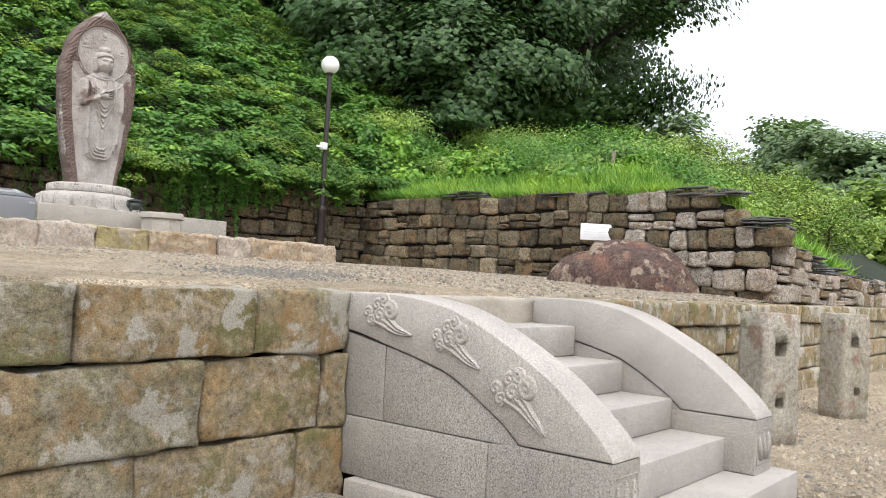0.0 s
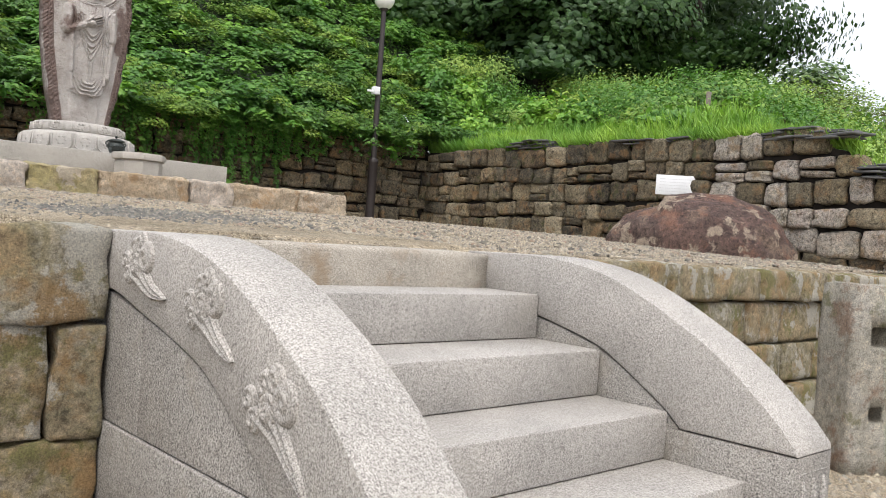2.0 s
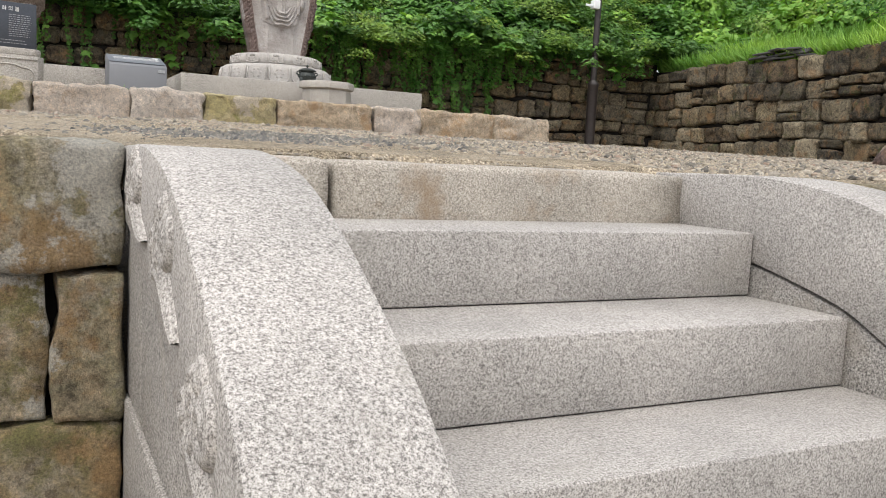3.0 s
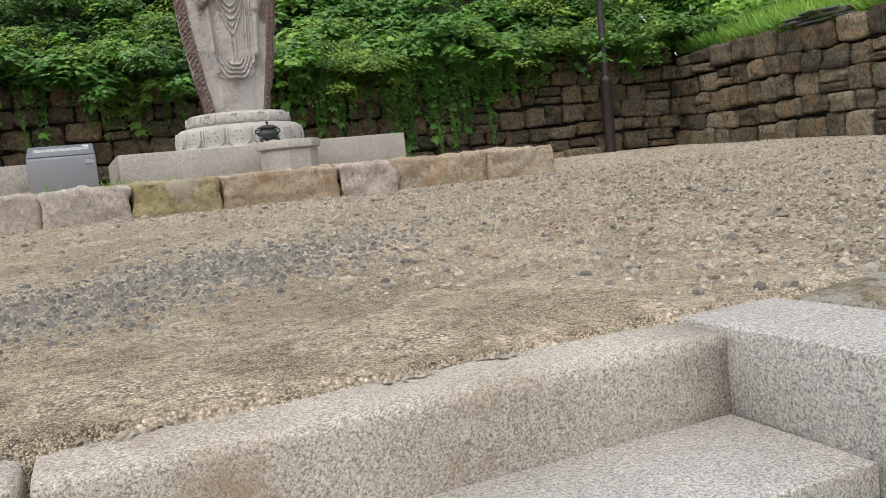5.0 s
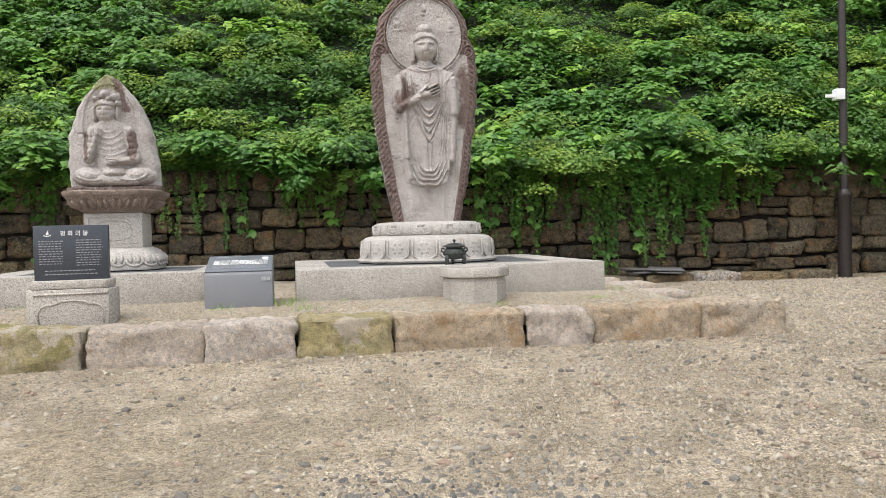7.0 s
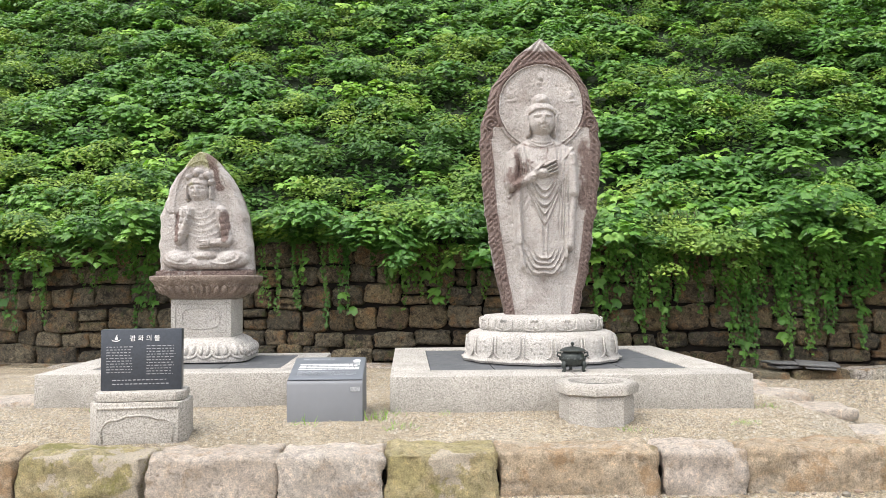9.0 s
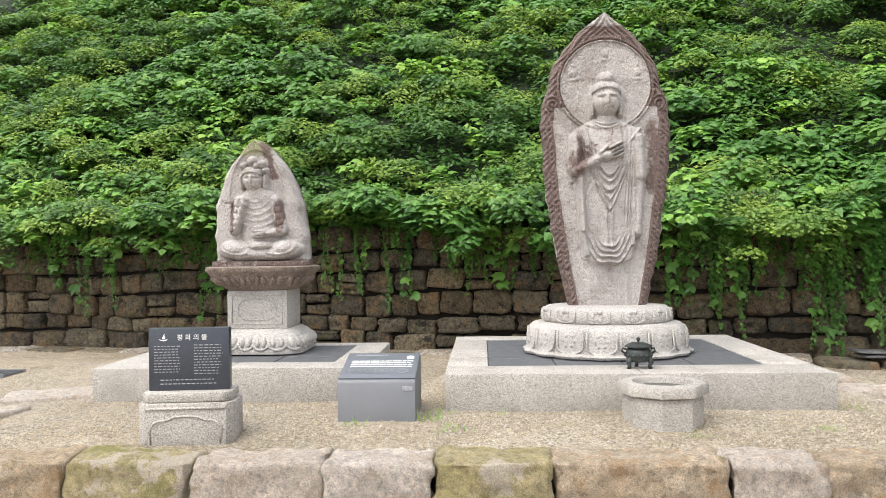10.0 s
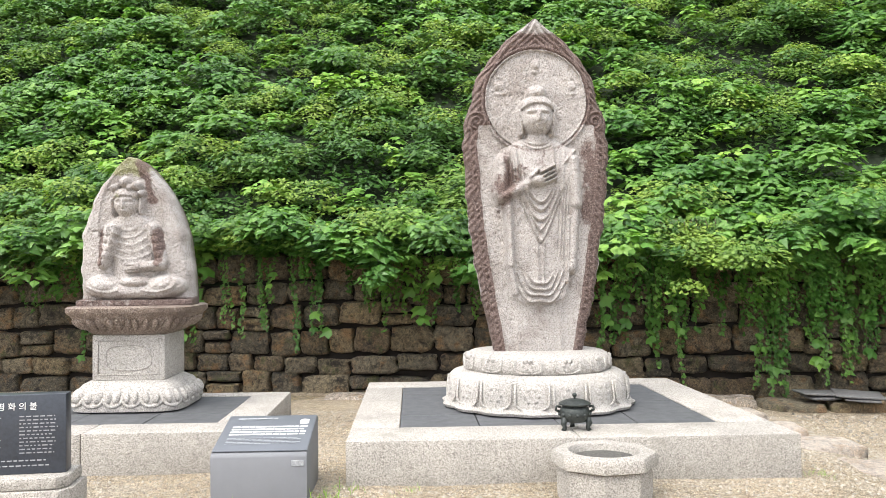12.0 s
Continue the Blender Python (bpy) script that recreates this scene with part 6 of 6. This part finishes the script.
def leaf_mesh(name, shape, where, facing, size, mat, upright=False, tips=None):
    """Many leaves as one mesh: places, normals and sizes, each turned by chance or with its tip towards tips."""
    pts, tris = shape
    n = len(where)
    a = rng.uniform(0, 2 * np.pi, n)
    if upright:
        lean = facing / np.linalg.norm(facing, axis=1, keepdims=True)
        nz = lean
        t = np.stack([np.cos(a), np.sin(a), 0 * a], 1)
        bx = np.cross(t, nz)
        bx /= np.linalg.norm(bx, axis=1, keepdims=True) + 1e-9
        by = np.cross(nz, bx)
    else:
        nz = facing / np.linalg.norm(facing, axis=1, keepdims=True)
        t = np.stack([np.cos(a), np.sin(a), 0.3 * np.sin(a * 3)], 1) if tips is None else tips
        bx = np.cross(t, nz)
        bx /= np.linalg.norm(bx, axis=1, keepdims=True) + 1e-9
        by = np.cross(nz, bx)
    p = pts[None] * size[:, None, None]
    verts = where[:, None] + p[..., 0:1] * bx[:, None] + p[..., 1:2] * by[:, None] + p[..., 2:3] * nz[:, None]
    faces = tris[None] + (np.arange(n) * len(pts))[:, None, None]
    me = raw(name, verts.reshape(-1, 3), faces.reshape(-1, 3))
    me.materials.append(mat)
    return me


def clumps(x, y, s, seed):
    """A lumpy height for the canopy of creepers."""
    out = np.zeros_like(x)
    for k in range(5):
        f = s * 1.75 ** k
        a = seed + k * 2.4
        out += (np.sin(x * f * math.cos(a) + y * f * math.sin(a) + a * 5) * np.sin(-x * f * math.sin(a) * 1.2 + y * f * math.cos(a) * 1.1 + a * 3)) / 1.45 ** k
    return out


def slope_spot(x, t):
    """A point on the overgrown slope, by x and the distance behind the rear wall's face."""
    y = 10.45 - 0.0522 * (x + 10.5) + t
    rim = 2.84 + 0.13 * clumps(x, 0 * x, 1.25, 2.0) * np.clip(1 - t / 0.55, 0, 1)
    return y, np.where(t < 0.55, np.maximum(hill_z(x, y), rim), hill_z(x, y))


def patchwork(x, t):
    """Which kind of plant grows where: a slowly changing value about zero."""
    return clumps(x, t * 1.3, 0.62, 4.4)


def mounds(name, n, radius, size, per, shape, mat, label, where_grows, droop=0.35, t1=9.0, flat=0.75):
    """Plants that stand on the slope as overlapping leafy domes, leaves layered and tips outward."""
    x = rng.uniform(-13.5, 11.0, n)
    t = -0.05 + t1 * rng.random(n) ** 1.3
    ok = where_grows(patchwork(x, t) + rng.normal(0, 0.35, n))
    x, t = x[ok], t[ok]
    r = radius * rng.uniform(0.55, 1.45, len(x))
    y, z = slope_spot(x, t)
    spill = np.where(t < 0.30, 0.42 * rng.random(len(x)) ** 1.6 * (clumps(x, 0 * x, 0.9, 6.0) + 0.25 * (x > 0.6) > -0.1), 0.0)
    z = z - spill
    y = y - 0.30 * (spill > 0.05)
    r = np.where(spill > 0.1, r * 0.6, r)
    out = 0.06 + 0.10 * clumps(x * 0.75, t * 1.5, 1.5, 1.0) + rng.uniform(-0.06, 0.14, len(x))
    centre = np.stack([x, y - 0.62 * out, z + 0.78 * out], 1)
    i = np.repeat(np.arange(len(x)), np.maximum(6, per * (r / radius) ** 2).astype(int))
    m = len(i)
    turn, up = rng.uniform(0, 2 * np.pi, m), rng.random(m) ** 0.7
    side_len = np.sqrt(1 - up ** 2)
    d = np.stack([side_len * np.cos(turn), side_len * np.sin(turn), up], 1)
    d[:, 1] = np.where((d[:, 1] > 0) & (rng.random(m) < 0.6), -d[:, 1], d[:, 1])
    spread = r[i] * (1 - 0.45 * rng.random(m) ** 2.2)
    where = centre[i] + d * spread[:, None] * np.array([1.0, 0.9, flat])
    facing = np.stack([0.45 * d[:, 0], 0.40 * d[:, 1] - 0.16, 0.95 + 0 * turn], 1) + rng.normal(0, 0.24, (m, 3))
    tips = np.stack([d[:, 0], d[:, 1], np.full(m, -droop)], 1) + rng.normal(0, 0.45, (m, 3))
    ob = link(name, leaf_mesh(name, shape, where, facing, size * rng.uniform(0.55, 1.45, m), mat, False, tips), mat)
    return tagged(ob, label, "creepers", kind="stuff")


def floor_leaves(n):
    x = rng.uniform(-13.5, 11.0, n)
    t = -0.10 + 9.0 * rng.random(n) ** 1.45
    y, z = slope_spot(x, t)
    out = 0.02 + 0.10 * clumps(x * 0.75, t * 1.5, 1.5, 1.0) + 0.12 * rng.random(n)
    where = np.stack([x, y - 0.62 * out, z + 0.78 * out], 1)
    facing = np.stack([0 * x, -0.4 + 0 * x, 0.9 + 0 * x], 1) + rng.normal(0, 0.4, (n, 3))
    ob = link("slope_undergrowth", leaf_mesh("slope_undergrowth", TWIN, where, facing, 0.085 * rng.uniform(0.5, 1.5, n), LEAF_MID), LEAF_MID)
    tagged(ob, "dark undergrowth between the plants of the slope", "creepers", kind="stuff")


floor_leaves(95000)
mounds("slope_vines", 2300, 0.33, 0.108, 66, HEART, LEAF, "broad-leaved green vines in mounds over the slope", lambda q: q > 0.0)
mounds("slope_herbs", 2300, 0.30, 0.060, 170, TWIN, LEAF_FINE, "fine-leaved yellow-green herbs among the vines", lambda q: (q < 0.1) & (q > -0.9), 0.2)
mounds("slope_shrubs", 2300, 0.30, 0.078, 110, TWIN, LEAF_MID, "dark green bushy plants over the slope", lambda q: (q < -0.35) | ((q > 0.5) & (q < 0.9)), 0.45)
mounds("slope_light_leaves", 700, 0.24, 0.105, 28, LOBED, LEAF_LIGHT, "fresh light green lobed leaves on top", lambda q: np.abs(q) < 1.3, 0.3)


def hanging_vine(x, drop, leaves, size, seed):
    """Creeper stems hanging down over the rear wall: thin strings of small leaves and a few broad ones."""
    r = random.Random(seed)
    y = 10.45 - 0.0522 * (x + 10.5) + 0.26
    t = thing("hanging_vine", pose(x, y, 2.95), "green creeper hanging down the old stone wall", "vine", "hanging vines")
    bits, small, broad = [], [], []
    strings = 4 + round(leaves / 12)
    for k in range(strings):
        px, pts = r.uniform(-0.26, 0.26), []
        reach = (drop * r.uniform(0.35, 1.05) + 0.25)
        for i in range(9):
            px += r.uniform(-0.035, 0.035)
            pts.append((px, -0.03 - 0.05 * math.sin(i * 0.8 + k), 0.20 - reach * i / 8))
        bits.append(tube(pts, [0.004] * 9, 4))
        for p, q in zip(pts, pts[1:]):
            for _ in range(max(2, round(reach * 9))):
                f = r.random()
                small.append([p[i] + (q[i] - p[i]) * f + r.uniform(-0.028, 0.028) * (1, 0.5, 1)[i] for i in range(3)])
        if k % 3 == 0:
            for _ in range(3):
                p = pts[r.randrange(3, 9)]
                broad.append([p[0] + r.uniform(-0.07, 0.07), p[1] - 0.03, p[2] + r.uniform(-0.04, 0.04)])
    link("stem", raw("stem", *joined(bits), True), STEM, t)
    for name, spots, shape, big, mat in (("foliage", small, TWIN, 0.048, LEAF_MID), ("broad_leaves", broad, LOBED, size * 1.75, LEAF)):
        where = np.array(spots)
        where[:, 1] -= 0.05
        n = len(where)
        facing = np.stack([rng.normal(0, 0.35, n), np.full(n, -0.8), rng.uniform(0.3, 1.1, n)], 1)
        tips = np.stack([rng.normal(0, 0.5, n), np.full(n, -0.3), np.full(n, -0.8)], 1)
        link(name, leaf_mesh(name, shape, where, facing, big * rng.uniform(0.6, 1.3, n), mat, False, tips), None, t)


def rim_fringe():
    """Short trailing stems all along the top of the rear wall."""
    bits, spots = [], []
    r = random.Random(77)
    for k in range(560):
        x = r.uniform(-10.5, 6.4)
        if r.random() > 0.22 + 0.78 * math.exp(-((x - 2.6) / 1.9) ** 2) + 0.3 * math.sin(x * 2.3):
            continue
        y = 10.45 - 0.0522 * (x + 10.5) + 0.24
        long = (0.10 + 0.42 * r.random() ** 2.2) * (1.0 + 0.8 * math.exp(-((x - 2.4) / 1.7) ** 2))
        lean = r.uniform(-0.12, 0.12)
        pts = [(x + lean * f, y - 0.16 * math.sin(f * 2.6), 2.98 - (long + 0.12) * f) for f in (0, 0.33, 0.66, 1.0)]
        bits.append(tube(pts, [0.004, 0.004, 0.003, 0.002], 4))
        for _ in range(int(26 + long * 60)):
            f = r.random()
            spots.append((x + lean * f + r.uniform(-0.045, 0.045), y - 0.16 * math.sin(f * 2.6) - 0.03 + r.uniform(-0.03, 0.03), 2.98 - (long + 0.12) * f))
    where = np.array(spots)
    n = len(where)
    facing = np.stack([rng.normal(0, 0.35, n), np.full(n, -0.65), rng.uniform(0.4, 1.2, n)], 1)
    tips = np.stack([rng.normal(0, 0.6, n), np.full(n, -0.4), np.full(n, -0.8)], 1)
    verts, faces = joined(bits)
    tagged(link("trailing_stems", raw("trailing_stems", verts, faces, True), STEM), "thin stems trailing over the wall top", "creepers", kind="stuff")
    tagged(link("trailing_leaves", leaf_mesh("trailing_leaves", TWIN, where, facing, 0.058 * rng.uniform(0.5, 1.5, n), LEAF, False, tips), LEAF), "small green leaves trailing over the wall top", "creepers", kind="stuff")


rim_fringe()
vines = random.Random(5)
for i, (x, drop, leaves) in enumerate(((-7.4, 0.8, 90), (-6.6, 1.2, 90), (-5.7, 0.7, 120), (-5.0, 1.3, 60), (-4.2, 1.5, 60), (-3.8, 0.9, 60), (-3.2, 1.5, 50), (-2.6, 1.2, 60), (-2.0, 0.7, 70), (-1.55, 1.15, 70), (-1.1, 0.8, 110), (-0.7, 0.6, 120), (-0.2, 1.2, 70), (0.3, 0.7, 100),
                                            (0.8, 1.1, 240), (1.2, 1.45, 220), (1.7, 1.0, 240), (2.1, 1.55, 160), (2.5, 0.9, 220), (2.9, 1.6, 180), (3.3, 1.3, 200), (3.8, 0.8, 180), (4.3, 0.6, 140), (5.0, 0.5, 120), (5.8, 0.45, 90))):
    hanging_vine(x, drop, leaves * 0.52, vines.uniform(0.05, 0.092), 400 + i)


def on_flank(n, x0, x1, y0, y1):
    x, y = rng.uniform(x0, x1, n), rng.uniform(y0, y1, n)
    ok = y > end_line(x) - 0.05
    return x[ok], y[ok], hill_z(x, y)[ok]


x, y, z = on_flank(42000, 6.9, 13.5, 0.9, 10.5)
s = 0.20 + 0.22 * rng.random(len(x)) * (1 + 0.5 * clumps(x, y, 1.1, 3.0)).clip(0.2, 2)
facing = np.stack([rng.normal(-0.15, 0.35, len(x)), rng.normal(0, 0.35, len(x)), np.ones(len(x))], 1)
tagged(link("slope_grass", leaf_mesh("slope_grass", BLADE, np.stack([x, y, z - 0.02], 1), facing, s, GRASS, True), GRASS), "long bright green grass on the slope", "grass", kind="stuff")
x, y, z = on_flank(5000, 6.74, 7.0, 0.9, 9.8)
z = np.array([side_top(9.9 - q) for q in y])
facing = np.stack([rng.normal(-0.6, 0.3, len(x)), rng.normal(0, 0.4, len(x)), np.ones(len(x))], 1)
ok = clumps(x, y, 1.3, 4.0) > -0.35
tagged(link("wall_top_grass", leaf_mesh("wall_top_grass", BLADE, np.stack([x, y, z - 0.05], 1)[ok], facing[ok], rng.uniform(0.14, 0.36, ok.sum()), GRASS, True), GRASS), "grass tufts hanging over the wall top", "grass", kind="stuff")


def bush(x, y, r, h, n, mat, label, size=0.07, name="bush", shape=TWIN):
    z = float(hill_z(x, y))
    t = thing(name, pose(x, y, z - 0.05), label, "bush", "slope bushes")
    rr = random.Random(int(x * 100 + y * 10))
    bits, tips = [], []
    for k in range(9):
        a, lean = rr.uniform(0, 6.28), rr.uniform(0.2, 0.95)
        tip = Vector((math.cos(a) * r * lean, math.sin(a) * r * lean, h * rr.uniform(0.55, 1.0) * (1.1 - 0.45 * lean)))
        bits.append(tube([(0, 0, 0), tuple(tip * 0.5 + Vector((0, 0, h * 0.12))), tuple(tip)], [0.02, 0.012, 0.004], 5))
        tips.append(tip)
    link("stem", raw("stem", *joined(bits), True), STEM, t)
    c = np.array([tips[i % 9] for i in range(n)]) * rng.uniform(0.5, 1.0, (n, 1))
    where = c + rng.normal(0, 1, (n, 3)) * np.array([r, r, h * 0.7]) * 0.24
    where[:, 2] = np.abs(where[:, 2]) + 0.03
    facing = where - np.array([0, 0, h * 0.2]) + rng.normal(0, 0.4, (n, 3))
    facing[:, 2] += 0.4
    link("foliage", leaf_mesh("foliage", shape, where, facing, size * rng.uniform(0.6, 1.4, n), mat), None, t)


pick = random.Random(11)
for i in range(60):
    x, y = pick.uniform(8.6, 14.5), pick.uniform(3.2, 12.5)
    yellow = pick.random() < 0.55
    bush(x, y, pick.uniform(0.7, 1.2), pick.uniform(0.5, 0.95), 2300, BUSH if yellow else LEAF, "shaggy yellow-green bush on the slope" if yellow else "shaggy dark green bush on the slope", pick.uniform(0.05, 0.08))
for i in range(26):
    x, y = pick.uniform(7.4, 10.4), pick.uniform(3.0, 12.5)
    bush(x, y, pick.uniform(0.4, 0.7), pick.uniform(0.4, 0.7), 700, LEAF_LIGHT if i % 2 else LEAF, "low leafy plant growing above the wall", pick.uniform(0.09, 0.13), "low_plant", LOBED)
tagged(link("old_stake", done(box(-0.04, 0.04, -0.03, 0.03, -0.3, 0.75, 0.008), "old_stake", True), WOOD, None, "", pose(8.6, 4.9, float(hill_z(8.6, 4.9)) - 0.02, 2, 3, 10)), "weathered grey wooden stake in the bushes", "stake")


# ---- trees ----
def tree(x, y, z, height, spread, n, mat, label, seed, trunk=0.22, size=0.30, low=0.25, name="tree", ragged=1.0):
    r = random.Random(seed)
    t = thing(name, pose(x, y, z), label, "tree")
    bits, tips = [], []
    top = Vector((r.uniform(-0.4, 0.4), r.uniform(-0.4, 0.4), height * 0.86))
    spine = [Vector((0, 0, -0.4)), Vector((r.uniform(-0.15, 0.15), r.uniform(-0.15, 0.15), height * 0.3)), top * 0.7 + Vector((0.2, 0, 0)), top]
    bits.append(tube([tuple(p) for p in spine], [trunk, trunk * 0.75, trunk * 0.4, trunk * 0.12], 10))
    for k in range(26):
        f = r.uniform(low, 0.98)
        start = Vector((0, 0, 0)).lerp(top, f)
        a = k * 2.4 + r.uniform(-0.4, 0.4)
        reach = spread * (1.0 - 0.55 * abs(f - 0.45) / 0.55) * r.uniform(0.65, 1.1)
        end = start + Vector((math.cos(a) * reach, math.sin(a) * reach, height * r.uniform(0.0, 0.16)))
        mid = start.lerp(end, 0.55) + Vector((0, 0, height * 0.04))
        bits.append(tube([tuple(start), tuple(mid), tuple(end)], [trunk * 0.32, trunk * 0.18, trunk * 0.08], 6))
        tips += [mid, end, mid.lerp(end, 0.5)]
        for _ in range(3):
            side_way = mid.lerp(end, r.uniform(0.2, 0.8))
            twig = side_way + Vector((r.uniform(-1, 1), r.uniform(-1, 1), r.uniform(-0.3, 0.6))) * spread * 0.28
            bits.append(tube([tuple(side_way), tuple(twig)], [trunk * 0.11, trunk * 0.04], 5))
            tips.append(twig)
    link("trunk", raw("trunk", *joined(bits), True), BARK if trunk > 0.06 else STEM, t)
    c = np.array(tips)[rng.integers(0, len(tips), n)]
    where = c + np.clip(rng.normal(0, 1, (n, 3)), -1.5, 1.5) * np.array([0.16, 0.16, 0.09]) * spread * ragged
    where[:, 2] = np.maximum(where[:, 2], 0.2)
    facing = where - np.array([0, 0, height * 0.4]) + rng.normal(0, 0.8, (n, 3))
    facing[:, 2] += 1.2
    link("crown", leaf_mesh("crown", TWIN, where, facing, size * rng.uniform(0.6, 1.4, n), mat), None, t)


DARK = "large dark green broadleaf tree behind the slope"
for i, (x, y, h, sp, n) in enumerate(((17.2, 11.6, 11.0, 3.9, 34000), (13.6, 16.4, 11.0, 4.2, 30000), (20.6, 15.2, 13.0, 4.8, 26000), (10.4, 20.8, 12.0, 4.4, 24000), (16.4, 21.5, 13.0, 4.8, 22000), (6.0, 24.5, 12.0, 4.6, 9000), (24.5, 20.5, 13.0, 5.0, 9000), (12.5, 27.0, 13.0, 5.0, 10000), (20.0, 28.0, 13.0, 5.0, 8000), (14.0, 13.2, 5.4, 3.2, 16000), (12.4, 12.9, 3.8, 2.6, 9000), (15.6, 15.6, 4.6, 3.0, 9000), (11.4, 15.2, 6.0, 3.4, 16000))):
    tree(x, y, float(hill_z(x, y)) - 0.1, h, sp, int(n * 1.25), TREE, DARK, 600 + i, 0.26, 0.215, 0.06)
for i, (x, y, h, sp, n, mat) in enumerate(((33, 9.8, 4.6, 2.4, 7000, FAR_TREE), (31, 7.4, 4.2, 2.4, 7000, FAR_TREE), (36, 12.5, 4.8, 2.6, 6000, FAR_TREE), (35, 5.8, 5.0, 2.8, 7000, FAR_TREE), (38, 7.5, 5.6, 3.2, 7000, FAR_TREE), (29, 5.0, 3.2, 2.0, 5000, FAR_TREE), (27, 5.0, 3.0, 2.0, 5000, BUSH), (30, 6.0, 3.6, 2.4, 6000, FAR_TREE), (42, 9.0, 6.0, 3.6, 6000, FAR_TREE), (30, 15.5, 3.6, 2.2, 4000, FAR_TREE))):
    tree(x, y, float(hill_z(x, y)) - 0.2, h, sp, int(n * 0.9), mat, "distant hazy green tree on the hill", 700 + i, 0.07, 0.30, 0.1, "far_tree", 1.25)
for i, (x, y, h) in enumerate(((13.6, 3.4, 1.5), (14.8, 3.0, 1.7), (15.6, 3.4, 1.5), (17.3, 7.6, 1.7), (18.4, 6.6, 1.8), (20.0, 8.4, 1.6), (19.6, 5.6, 1.7), (22, 7.2, 1.8))):
    tree(x, y, float(hill_z(x, y)) - 0.1, h, 1.2, 2600, BUSH, "thin pale shrub with many bare twigs", 800 + i, 0.045, 0.075, 0.05, "shrub", 1.1)

# ---- drain grate by the ledge ----
grate = thing("drain_grate", spot(-4.55, 3.05, float(bed_z(np.array(-4.55), np.array(3.05))) + 0.012), "grey steel drain grate set in the gravel", "drain grate")
for k in range(2):
    part("rim_bar", box(-0.5, 0.5, -0.19 + 0.36 * k, -0.17 + 0.36 * k, -0.03, 0.012, 0.002, 1), STEEL, grate)
for k in range(16):
    part("bar", box(-0.49 + 0.064 * k, -0.475 + 0.064 * k, -0.168, 0.168, -0.025, 0.010, 0.002, 1), STEEL, grate)


# ---- weeds in the gravel ----
def weed(u, v, n, size, seed):
    x, y = to_world(u, v)
    t = thing("weed", pose(x, y, float(bed_z(np.array(u), np.array(v)))), "small green weed growing in the gravel", "weed", "gravel weeds")
    where = rng.normal(0, 0.05, (n, 3)) * np.array([1, 1, 0])
    facing = np.stack([rng.normal(0, 0.5, n), rng.normal(0, 0.5, n), np.ones(n)], 1)
    tagged(link("weed_leaf", leaf_mesh("weed_leaf", BLADE, where, facing, size * rng.uniform(0.5, 1.2, n), GRASS, True), None, t), kind="stuff")


for i, (u, v, n, size) in enumerate(((-0.10, 0.98, 30, 0.12), (0.06, 0.72, 26, 0.10), (-0.55, 0.86, 14, 0.13), (1.55, 0.62, 30, 0.07), (2.35, 0.75, 60, 0.06), (0.0, 1.15, 24, 0.09), (2.75, 1.3, 26, 0.08), (-2.1, 1.5, 24, 0.07), (0.35, 1.12, 16, 0.07))):
    weed(u, v, n, size * 0.6, i)
